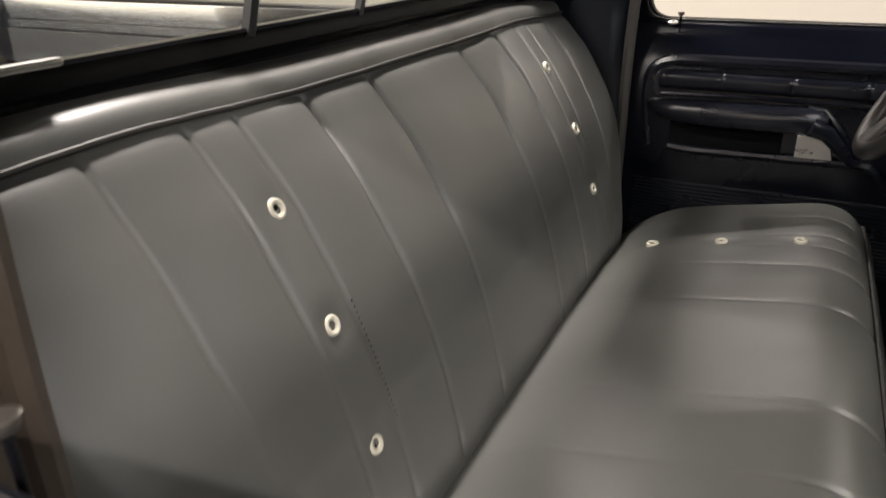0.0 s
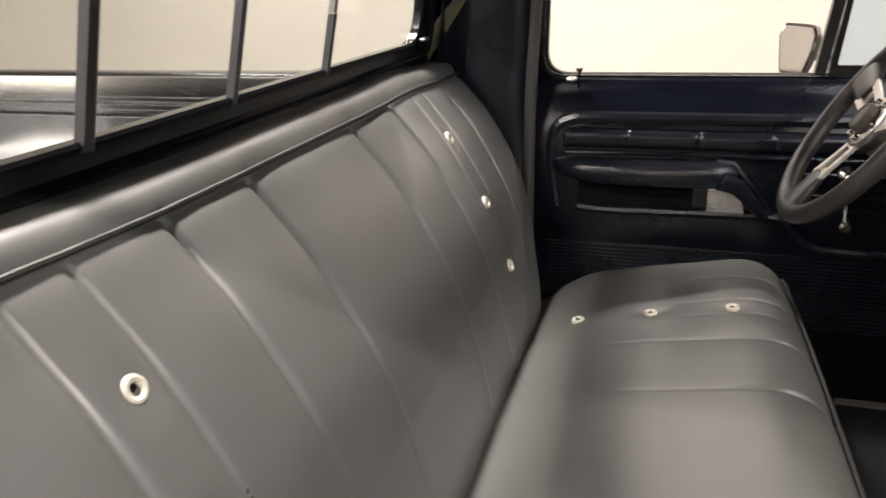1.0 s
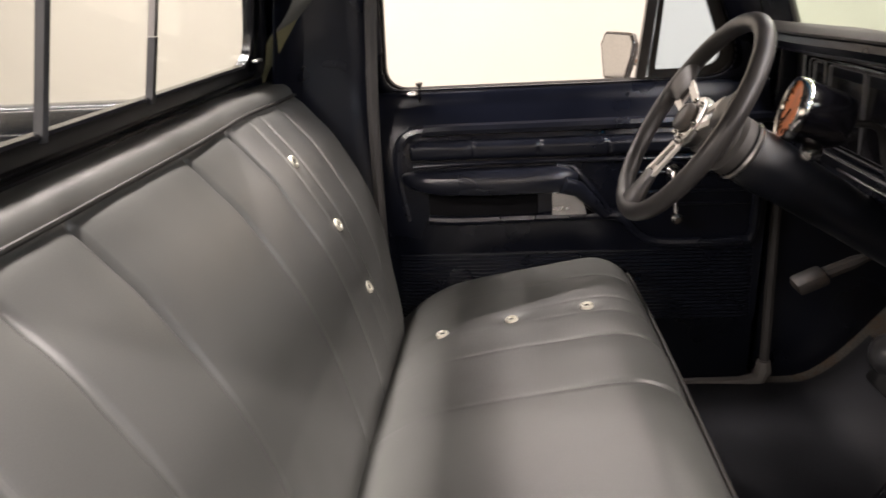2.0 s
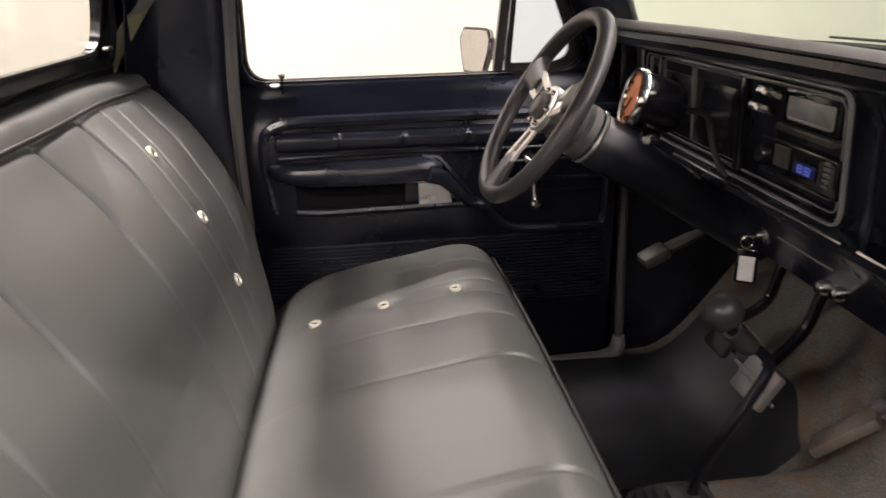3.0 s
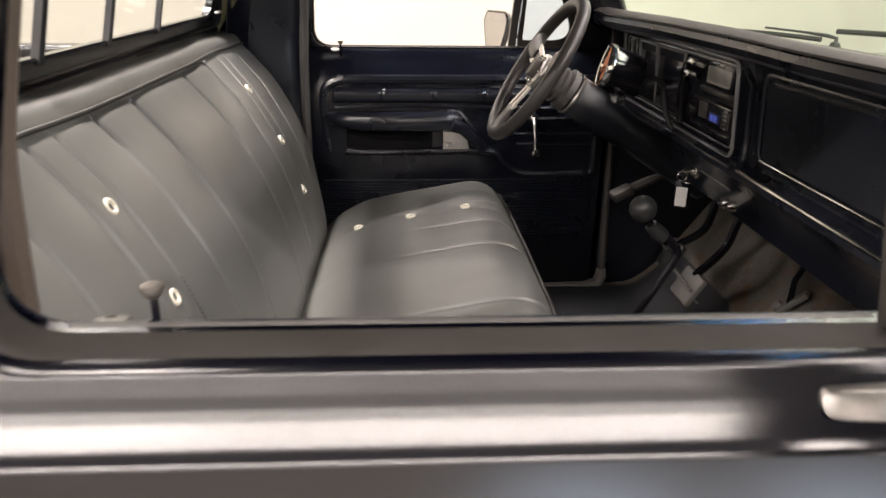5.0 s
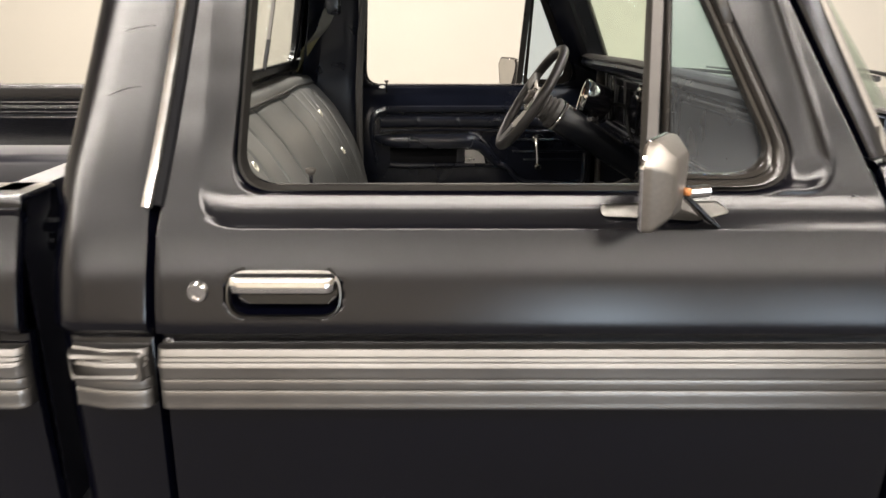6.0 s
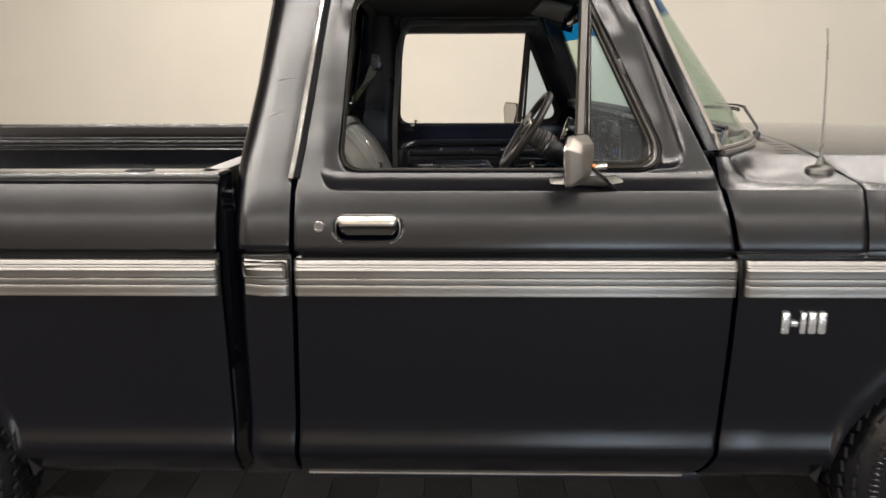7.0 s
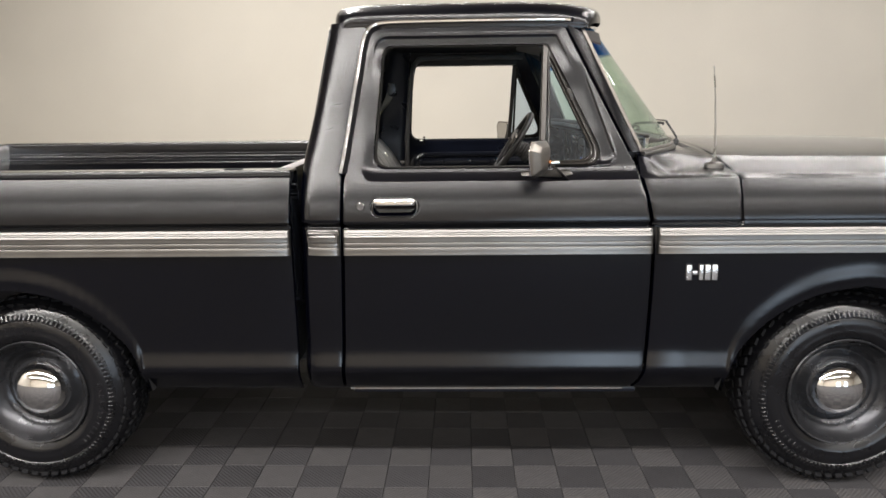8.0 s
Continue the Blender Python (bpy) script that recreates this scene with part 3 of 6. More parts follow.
both("vent_pane", plate([(p.x, tumble(p.y) + 0.034, p.y) for p in vent], (0, 0.004, 0)), VENTGLASS, doors, "vent window pane, tinted blue for mirrored daylight")
VENT_OUT = rounded([(0.700, 1.194), (0.711, 1.599), (0.7135, 1.599), (0.903, 1.194)], [0.002, 0.002, 0.002, 0.058], 10)
VENT_IN = rounded([(0.713, 1.212), (0.719, 1.528), (0.721, 1.528), (0.868, 1.212)], [0.006, 0.003, 0.003, 0.045], 10)
bm = bmesh.new()
loops(bm, [[(p.x, tumble(p.y) + dy, p.y) for p in (a.lerp(b, mix) for a, b in zip(VENT_OUT, VENT_IN))]
           for mix, dy in ((0.0, 0.022), (0.06, 0.013), (0.25, 0.008), (0.45, 0.009), (0.60, 0.014), (0.66, 0.019), (0.74, 0.016), (0.90, 0.018), (1.0, 0.024), (1.0, 0.038), (0.0, 0.040), (0.0, 0.022))])
both("vent_seal", bm, VENTRUB, doors, "rounded dark rubber frame round the vent pane")
bm = bmesh.new()
rbox(bm, (0.784, tumble(1.43) + 0.012, 1.432), (0.014, 0.018, 0.040), 0.003, 2, Matrix.Rotation(radians(-24), 3, "Y"))
both("vent_latch", bm, DULLALU, doors, "small metal vent latch")

# door handle and lock
bm = bmesh.new()
prof = [(0.020, 1.0700), (0.005, 1.0710), (0.000, 1.0745), (-0.001, 1.086), (0.004, 1.0945), (0.014, 1.0965), (0.022, 1.0950), (0.026, 1.074)]
rings = []
for x, s in ((0.111, 0.0), (0.1125, 0.75), (0.117, 0.95), (0.124, 1.0), (0.18, 1.0), (0.238, 1.0), (0.245, 0.95), (0.2495, 0.75), (0.251, 0.0)):
    rings.append([(x, 0.020 + (y - 0.020) * (s if s else 0.15), 1.083 + (z - 1.083) * (0.35 + 0.65 * s)) for y, z in prof])
loops(bm, rings, cap=True)
both("door_handle", bm, CHROME, doors, "chrome pull handle in a hollow of the door")
bm = bmesh.new()
cap = rounded([(0.1035, 1.035), (0.1035, 1.098), (0.2585, 1.098), (0.2585, 1.035)], 0.031, 12)
small = rounded([(0.1065, 1.038), (0.1065, 1.095), (0.2555, 1.095), (0.2555, 1.038)], 0.028, 12)
loops(bm, [[(p.x, side_plain(p.y) + dy, p.y) for p in lp] for lp, dy in ((cap, 0.004), (cap, -0.001), (small, -0.002), (small, 0.020))])
both("handle_bezel", bm, FOOTCHROME, doors, "thin dark metal bezel round the handle hollow")
bm = bmesh.new()
lathe(bm, [(-0.01, 0.015), (0.002, 0.0145), (0.006, 0.012), (0.006, 0.0085), (0.004, 0.008), (0.004, 0.0)], (0.066, side_plain(1.070), 1.070), (0, -1, -0.08), 24)
both("door_lock", bm, CHROME, doors, "round chrome door lock")

# chrome moulding: ribbed section swept along the side
MOULD = [(0.024, 0.9915), (0.0080, 0.9913), (0.0056, 0.9905), (0.0044, 0.9880), (0.0018, 0.9817), (0.0036, 0.9811), (0.0036, 0.9803), (0.0010, 0.9796), (-0.0008, 0.9754), (0.0012, 0.9748), (0.0012, 0.9740), (-0.0014, 0.9733),
         (-0.0040, 0.9682), (-0.0043, 0.9672), (-0.0032, 0.9664), (-0.0004, 0.9658), (-0.0002, 0.9600), (-0.0002, 0.9540), (-0.0005, 0.9505), (-0.0004, 0.9496), (0.0050, 0.9492), (0.0050, 0.9476), (0.0004, 0.9471),
         (-0.0002, 0.9460), (-0.0003, 0.9400), (-0.0005, 0.9340), (-0.0004, 0.9330), (0.0050, 0.9326), (0.0050, 0.9310), (0.0000, 0.9305), (-0.0010, 0.9285), (-0.0016, 0.9220), (-0.0017, 0.9150), (-0.0021, 0.9080), (-0.0028, 0.9055), (-0.0024, 0.9040), (0.0030, 0.9028), (0.024, 0.9025)]


def moulding(x0, x1, step=0.25, slant0=0.0, slant1=0.0):
    bm = bmesh.new()
    xs = [x0, x0 + 0.004, x0 + 0.012] + [x0 + (x1 - x0) * k / max(2, round((x1 - x0) / step)) for k in range(1, max(2, round((x1 - x0) / step)))] + [x1 - 0.012, x1 - 0.004, x1]
    rings = []
    for x in xs:
        d = min(x - x0, x1 - x)
        sink = 0.012 if d < 1e-6 else 0.004 if d < 0.005 else 0.0
        sh = slant0 if x - x0 < 0.013 else slant1 if x1 - x < 0.013 else 0
        rings.append([(x + sh * (0.95 - z) / 0.05, min(y + sink, 0.024), z) for y, z in MOULD])
    loops(bm, rings, cap=True)
    return bm


def insert(x0, x1):
    """The dark lines in the grooves of the moulding."""
    bm = bmesh.new()
    for za, zb in ((0.9312, 0.9324), (0.9478, 0.9490)):
        rbox(bm, ((x0 + x1) / 2, 0.0075, (za + zb) / 2), (x1 - x0, 0.0072, zb - za), 0.0002)
    return bm


trims = both("side_moulding", moulding(0.003, 1.050), TRIMCHROME, doors, "ribbed chrome side moulding with dull lines")
both("moulding_insert", insert(0.014, 1.038), INSERT, trims, "dark lines in the moulding grooves")

# cab corner: from the door seam round to the back of the cab
cab_back = lerp_table([(0.39, -0.160), (1.00, -0.150), (1.19, -0.143), (1.22, -0.140), (1.44, -0.096), (1.66, -0.060), (1.70, -0.055)])
seam = lerp_table([(0.39, -0.0245), (0.60, -0.0155), (0.95, -0.0035), (1.18, -0.0005), (1.60, 0.068), (1.70, 0.085)])
zs = ZLOW + [1.038 + 0.008 * k for k in range(20)] + [1.20, 1.22, 1.26, 1.32, 1.38, 1.44, 1.50, 1.56, 1.60, 1.64, 1.668, 1.686]
P = []
for z in zs:
    a, b, y = seam(z), cab_back(z), side_full(z)
    R = 0.055
    row = [(a, y + 0.010, z), (a - 0.003, y + 0.002, z), (a - 0.008, y, z), (a - 0.03, y, z), (b + R + 0.012, y + 0.0005, z)]
    for k in range(1, 9):
        t = k / 8 * math.pi / 2
        row.append((b + R - R * math.sin(t), y + 0.001 + R - R * math.cos(t), z))
    row.append((b, y + R + 0.06, z))
    P.append(row)
cabs = both("cab_corner", sheet(P, (0.012, 0.02, 0)), PAINT, (truck, truck), "satin black cab corner with a light scratch")
bm = moulding(-0.128, -0.008, 0.05)
for v in bm.verts:
    v.co.y += 0.045 * smooth(-0.105, -0.135, v.co.x)
both("side_moulding", bm, TRIMCHROME, cabs, "short ribbed chrome moulding piece")
bm = bmesh.new()
lp = [rounded([(-0.124 + i, 0.944 + i), (-0.124 + i, 0.988 - i), (-0.012 - i, 0.988 - i), (-0.012 - i, 0.944 + i)], 0.008, 5) for i in (0.0, 0.003, 0.007, 0.010)]
loops(bm, [[(p.x, -0.001 + dy + 0.03 * smooth(-0.105, -0.135, p.x), p.y) for p in l] for l, dy in zip(lp, (0.004, -0.004, -0.004, 0.0))], cap=False)
both("moulding_frame", bm, TRIMCHROME, cabs)
# thin scratches in the paint of the corner
for x0, z0, dx, dz in ((-0.066, 1.318, 0.045, 0.012), (-0.045, 1.402, 0.045, 0.008)):
    bm = bmesh.new()
    tube(bm, [(x0 + dx * k / 8, side_full(z0 + dz * math.sin(k / 5)) - 0.0001, z0 + dz * math.sin(k / 5)) for k in range(9)], [0.0002 + 0.0004 * math.sin(math.pi * k / 8) for k in range(9)], 5)
    part("paint_scratch", bm, INSERT, cabs[0], "fine pale scratch in the paint")

# back wall of the cab with its window opening
RW_IN = [(0.345, 1.285), (0.400, 1.605), (1.545, 1.605), (1.595, 1.285)]
RW_OUT = [(0.16, 1.19), (0.27, 1.675), (1.73, 1.675), (1.84, 1.19)]
ri, ro = rounded(RW_IN, 0.05, 8), rounded(RW_OUT, 0.03, 8)
bm = bmesh.new()
rings = []
for mix, dx in ((0.0, 0.0), (0.6, -0.002), (0.9, 0.004), (1.0, 0.010), (1.0, 0.022), (0.85, 0.026), (0.0, 0.026), (0.0, 0.0)):
    rings.append([Vector((cab_back(p.y) + dx, p.x, p.y)) for p in (a.lerp(b, mix) for a, b in zip(ro, ri))])
loops(bm, rings)
P = [[(cab_back(z) + 0.002, y, z) for y in (0.13, 0.5, 1.0, 1.5, 1.87)] for z in (0.42, 0.7, 0.95, 1.10, 1.192)]
add_grid(bm, P)
add_grid(bm, [[Vector(p) + Vector((0.038, 0, 0)) for p in r] for r in P])
part("cab_back", bm, INPAINT, truck, "black inner back wall of the cab below the rear window")
back = truck.children[-1]
# rubber gasket, sill ledge and sliding panes of the rear window
bm = bmesh.new()
rings = []
for mix, dx in ((0.72, 0.024), (0.70, 0.030), (0.76, 0.035), (0.80, 0.031), (0.82, 0.0275), (0.98, 0.0285), (1.06, 0.034), (1.10, 0.030), (1.10, 0.014), (0.72, 0.014), (0.72, 0.024)):
    rings.append([Vector((cab_back(p.y) + dx, p.x, p.y)) for p in (a.lerp(b, mix) for a, b in zip(ro, ri))])
loops(bm, rings)
gasket = part("rear_window_gasket", bm, GASKET, truck, "black rubber gasket round the sliding rear window")


def rear_pane(y0, y1, dx):
    return plate([(cab_back(z) + dx, y, z) for y, z in ((y0, 1.29), (y1, 1.29), (y1, 1.60), (y0, 1.60))], (0.004, 0, 0))


for y0, y1, dx in ((0.355, 0.70, 0.024), (0.70, 0.93, 0.024), (0.93, 1.16, 0.024), (1.16, 1.575, 0.024)):
    part("pane", rear_pane(y0, y1, dx), GLASS, gasket, "clear sliding rear window pane")
for y, w, d in ((0.676, 0.013, 0.013), (0.906, 0.008, 0.012)):
    bm = bmesh.new()
    loops(bm, [[(cab_back(z) + 0.030 + a, y + 0.12 * (z - 1.29) + b, z) for a, b in ((-0.006, -w / 2), (d - 0.008, -w / 2), (d - 0.004, 0), (d - 0.008, w / 2), (-0.006, w / 2))] for z in (1.285, 1.36, 1.45, 1.54, 1.61)], cap=True)
    part("mullion", bm, RUBBER, gasket, "black sliding pane frame")
bm = bmesh.new()
loops(bm, [[(cab_back(z) + 0.030 + a, 1.150 + 0.09 * (z - 1.29) + b, z) for a, b in ((-0.004, -0.005), (0.006, -0.005), (0.006, 0.005), (-0.004, 0.005))] for z in (1.285, 1.36, 1.37)], cap=True)
part("mullion", bm, RUBBER, gasket, "black lower part of a pane edge")
bm = bmesh.new()
loops(bm, [[(cab_back(z) + 0.030 + a, 1.150 + 0.09 * (z - 1.29) + b, z) for a, b in ((-0.004, -0.005), (0.005, -0.005), (0.005, 0.005), (-0.004, 0.005))] for z in (1.371, 1.45, 1.61)], cap=True)
part("pane_edge", bm, VISOR, gasket, "pale pane edge strip")
bm = bmesh.new()
rbox(bm, (-0.088, 0.365, 1.2955), (0.010, 0.13, 0.008), 0.003)
part("latch_strip", bm, ALU, gasket, "bright metal strip on the window gasket")
bm = bmesh.new()
rbox(bm, (-0.075, 1.55, 1.300), (0.010, 0.03, 0.006), 0.002)
part("latch_strip", bm, ALU, gasket, "bright metal clip on the window gasket")

# roof skin
ROOF_Y = [(0.238, 1.676), (0.236, 1.690), (0.240, 1.710), (0.251, 1.728), (0.276, 1.744), (0.33, 1.758), (0.42, 1.770), (0.60, 1.783), (0.80, 1.791), (1.0, 1.794)]
sec = ROOF_Y + [(2 - y, z) for y, z in ROOF_Y[-2::-1]]
P = []
for x, drop, pull in ((-0.058, 0.095, 0.0), (-0.056, 0.060, 0.0), (-0.050, 0.036, 0.0), (-0.030, 0.018, 0.0), (0.02, 0.007, 0.0), (0.10, 0.002, 0.0), (0.25, 0, 0), (0.45, 0, 0), (0.60, 0.0, 0.1), (0.70, 0.004, 0.3), (0.77, 0.012, 0.6), (0.815, 0.026, 0.85), (0.835, 0.040, 1.0), (0.845, 0.056, 1.0), (0.848, 0.075, 1.0)):
    row = []
    for y, z in sec:
        s = abs(y - 1) / 0.765
        f = max(0.0, (z - 1.676) / 0.107)
        rear = 1 - smooth(-0.06, 0.05, x)
        row.append((x + pull * 0.115 * (1 - min(1, s) ** 4) + rear * 0.052 * min(1, s) ** 12, y, max(1.668, z - drop * (0.35 + 0.65 * f))))
    P.append(row)
part("roof", sheet(P, (0, 0, -0.012)), PAINT, truck, "satin black cab roof")
roof = truck.children[-1]
# chrome drip rail
keys = [(0.000, 1.178), (0.012, 1.25), (0.030, 1.37), (0.050, 1.50), (0.066, 1.60), (0.080, 1.648), (0.105, 1.674), (0.150, 1.684), (0.30, 1.687), (0.55, 1.688), (0.75, 1.687), (0.79, 1.684)]
bm = bmesh.new()
tube(bm, [(p[0] - 0.002, side_full(p[1]) - 0.010, p[1]) for p in curve_pts(keys, 60)], 0.0075, 8)
both("drip_rail", bm, CHROME, (truck, truck), "chrome drip rail over the door")
# near-black rod puts the shade of the gap beside the rail into colour
bm = bmesh.new()
tube(bm, [(p[0] + 0.008, side_full(p[1]) + 0.001, p[1]) for p in curve_pts(keys, 60)], 0.010, 8)
both("drip_gutter", bm, HOLLOW_SHADE, (truck, truck), "black rod, the painted shade of the gap behind the rail")

# windscreen pillars, windscreen and its chrome surround
WS_B, WS_T = (1.020, 0.13, 1.238), (0.822, 0.262, 1.668)


def shield(u, v):
    """u across from the near side (0) to the far side (1), v from the base (0) to the top (1)."""
    s = 2 * u - 1
    half = (1 - v) * (YC - WS_B[1]) + v * (YC - WS_T[1])
    bulge = ((1 - v) * 0.245 + v * 0.115) * (1 - abs(s) ** 3.6)
    return Vector(((1 - v) * WS_B[0] + v * WS_T[0] + bulge, YC + s * half, (1 - v) * (WS_B[2] + 0.016 * (1 - s * s)) + v * (WS_T[2] + 0.028 * (1 - s * s)) + 0.0))


def shield_grid(v0, v1, nv=10, nu=40):
    return [[shield(0.5 - 0.5 * math.cos(math.pi * i / nu), v0 + (v1 - v0) * j / nv) for j in range(nv + 1)] for i in range(nu + 1)]


pane = part("windscreen", sheet(shield_grid(0.0, 0.76), (-0.004, 0, -0.002)), SHIELD, truck, "green tinted curved windscreen")
part("shade_band", sheet(shield_grid(0.76, 1.0, 3), (-0.004, 0, -0.002)), BLUEBAND, pane, "blue tinted band along the top of the windscreen")
bm = bmesh.new()
n = 80
loop = [shield(0.5 - 0.5 * math.cos(math.pi * i / n), 0) for i in range(n + 1)] + [shield(1, k / 12) for k in range(1, 12)] + [shield(0.5 + 0.5 * math.cos(math.pi * i / n), 1) for i in range(n + 1)] + [shield(0, 1 - k / 12) for k in range(1, 12)]
tube(bm, [p + Vector((0.006, 0, 0.001)) for p in loop], 0.0075, 8, closed=True)
part("windscreen_trim", bm, SHIELDTRIM, pane, "chrome windscreen surround")
bm = bmesh.new()
tube(bm, [p + Vector((0.012, 0, -0.010)) for p in loop[: n + 1]], 0.009, 8)
part("windscreen_sill", bm, TRIMCHROME, pane, "wide chrome strip along the windscreen base")
# front brow over the windscreen
bm = bmesh.new()
brow = [shield(0.5 - 0.5 * math.cos(math.pi * i / 60), 1.0) for i in range(61)]
loops(bm, [[p + Vector((dx, 0, dz)) for dx, dz in ((-0.01, -0.004), (0.014, -0.010), (0.022, -0.002), (0.014, 0.010), (-0.010, 0.018))] for p in brow], cap=True)
part("windscreen_brow", bm, CHROME, roof, "pale metal brow over the windscreen")


def pillar():
    bm = bmesh.new()
    rings = []
    for k in range(13):
        v = k / 12
        p = shield(0, v)
        z = p.z
        xo = OUT[3][0] + (OUT[2][0] - OUT[3][0]) * (z - 1.18) / (1.668 - 1.18)
        yo = tumble(z)
        rings.append([(xo + 0.004, yo + 0.012, z), (xo + 0.008, yo + 0.002, z), (xo + 0.012, yo, z), (p.x - 0.004, p.y - 0.016, z), (p.x + 0.002, p.y - 0.006, z), (p.x - 0.004, p.y + 0.012, z), (p.x - 0.05, p.y + 0.03, z), (xo - 0.02, yo + 0.07, z), (xo - 0.015, yo + 0.05, z)])
    loops(bm, rings, cap=True)
    return bm


both("windscreen_pillar", pillar(), PAINT, (truck, truck), "satin black windscreen pillar")

# cowl between windscreen, doors and bonnet
COWL = [(0.056, 1.1555), (0.068, 1.1605), (0.10, 1.166), (0.18, 1.176), (0.30, 1.202), (0.5, 1.222), (0.75, 1.230), (1.0, 1.233)]
cowl_z = lerp_table(COWL)
low_sec = [(side_plain(z), z) for z in [0.993, 0.999, 1.0065, 1.010, 1.014, 1.020, 1.03] + [1.036 + 0.006 * k for k in range(19)] + [1.149, 1.152]]


def ws_base_x(y):
    s = min(1.0, abs(y - YC) / (YC - WS_B[1]))
    return WS_B[0] + 0.245 * (1 - s ** 3.6)


hood_edge = lerp_table([(0.0, 1.342), (0.06, 1.338), (0.3, 1.338), (1.0, 1.352)])
top_ys = [0.058, 0.075, 0.09, 0.11, 0.13, 0.16, 0.20, 0.25, 0.30, 0.36, 0.42, 0.5, 0.6, 0.7, 0.8, 0.9, 1.0]


def cowl_half():
    P = []
    us = [0, 0.01, 0.03, 0.06, 0.1, 0.15, 0.2, 0.27, 0.35, 0.45, 0.55, 0.65, 0.75, 0.85, 0.94, 0.975, 0.99, 1]
    for u in us:
        row = []
        for y, z in low_sec:
            a = door_front(z) + 0.0035
            b = hood_edge(y) + 0.001
            x = a + (b - a) * u
            e = roll_edge(0 if u in (0, 1) else 0.003 if u in (0.01, 0.99) else 1)
            row.append((x, y + e, z))
        for y in top_ys:
            a = 1.012 if y < 0.2 else ws_base_x(y) - 0.03
            b = hood_edge(y) + 0.001
            x = a + (b - a) * u
            d = max(0.0, x - ws_base_x(max(y, 0.13)) - 0.012)
            rise = (1.226 - cowl_z(y)) * math.exp(-(d / 0.045) ** 2) * smooth(0.06, 0.125, y)
            row.append((x, y, cowl_z(y) + rise - (0.006 if u == 1 else 0)))
        P.append(row)
    return sheet(P, (-0.002, 0.012, -0.010))


cowls = both("cowl_side", cowl_half(), PAINT, (truck, truck), "satin black cowl panel beside the windscreen")
for k in range(2):
    bm = bmesh.new()
    y0 = 0.34 if k == 0 else 1.16
    for j in range(12):
        y = y0 + j * 0.042
        zz = cowl_z(min(y, 2 - y)) - 0.0022
        x0, x1 = ws_base_x(y) + 0.045, hood_edge(1) - 0.02
        if x1 - x0 > 0.02:
            bm2 = plate([(x0, y, zz + 0.004), (x1, y, zz), (x1, y + 0.03, zz), (x0, y + 0.03, zz + 0.004)], (0, 0, 0.002))
            me = bpy.data.meshes.new("tmp")
            bm2.to_mesh(me)
            bm2.free()
            bm.from_mesh(me)
            bpy.data.meshes.remove(me)
    part("cowl_vent", bm, VENTMESH, cowls[k], "grey cowl air vent slots")

# bonnet
HOOD = [(y, z) for y, z in low_sec] + [(0.060, 1.1575), (0.066, 1.161), (0.075, 1.164), (0.10, 1.168), (0.15, 1.176), (0.22, 1.190), (0.28, 1.201), (0.295, 1.2055), (0.31, 1.2075), (0.40, 1.216), (0.55, 1.224), (0.75, 1.230), (1.0, 1.233)]
sec = HOOD + [(2 - y, z) for y, z in HOOD[-2::-1]]
P = []
for x in [1.342, 1.345, 1.350, 1.37, 1.45, 1.6, 1.75, 1.9, 2.05, 2.2, 2.35, 2.45, 2.52, 2.56, 2.58]:
    row = []
    for y, z in sec:
        d = x - 1.342
        e = 0.008 if d < 1e-6 else 0.0015 if d < 0.0035 else 0
        nose = smooth(2.40, 2.60, x)
        inward = 1 if y < 1 else -1
        xx = x + (hood_edge(min(y, 2 - y)) - 1.342) * (1 - smooth(1.342, 1.6, x))
        zz = z - 0.03 * nose * smooth(1.1, 1.2, z) - 0.012 * (x - 1.342) * smooth(1.1, 1.2, z)
        flat = e if z < 1.15 else 0
        row.append((xx, y + inward * flat, zz - (e if z >= 1.15 else 0)))
    P.append(row)
part("bonnet", sheet(P, (0.0, 0.0, -0.014)), PAINT, truck, "satin black bonnet with creased edges")

# wings and bed sides with wheel arches
HUB_F, HUB_R, HUB_Z = 1.778, -1.184, 0.372
ARCH = [(-0.62, 0.392), (-0.455, 0.394), (-0.446, 0.44), (-0.432, 0.505), (-0.38, 0.59), (-0.286, 0.682), (-0.158, 0.752), (0.0, 0.783), (0.158, 0.752), (0.286, 0.682), (0.38, 0.59), (0.432, 0.505), (0.446, 0.44), (0.455, 0.394), (0.62, 0.392)]


def panel_with_arch(x0, x1, hub, ztop, side, left=None, right=None):
    """A side panel from sill to ztop with a wheel arch round the hub."""
    half = curve_pts(ARCH[1:8], 22)
    ax = [hub + p[0] for p in half] + [hub - p[0] for p in half[-2::-1]]
    az = [p[1] for p in half] + [p[1] for p in half[-2::-1]]
    cols = []
    for x in columns(x0, hub - 0.46, 0.12):
        cols.append((x, 0.392))
    cols += list(zip(ax, az))
    for x in columns(hub + 0.46, x1, 0.12):
        cols.append((x, 0.392))
    P = []
    for x, zb in cols:
        row = []
        d = min(abs(x - x0), abs(x1 - x))
        zr = [z for z in side if z <= ztop]
        arch = zb > 0.3935
        lip = 0.045 if arch else 0.0
        low = side_plain(max(zb, 0.43)) if arch else side_plain(zb)
        row.append((x, low + lip + (0.02 if not arch else 0), zb + (0.004 if arch else 0.01)))
        row.append((x, low - (0.0065 if arch else 0), zb))
        zz = [max(z, zb + 0.003 + 0.0008 * k) for k, z in enumerate(zr[1:])]
        for z in zz:
            flare = 0.010 * math.exp(-((z - zb - 0.034) / 0.030) ** 2) + 0.004 * math.exp(-((z - zb) / 0.014) ** 2) if arch else 0
            xx = x
            if left and abs(x - x0) < 0.02:
                xx = x + left(z)
            row.append((xx, side_plain(z) + roll_edge(d) - flare, z))
        P.append(row)
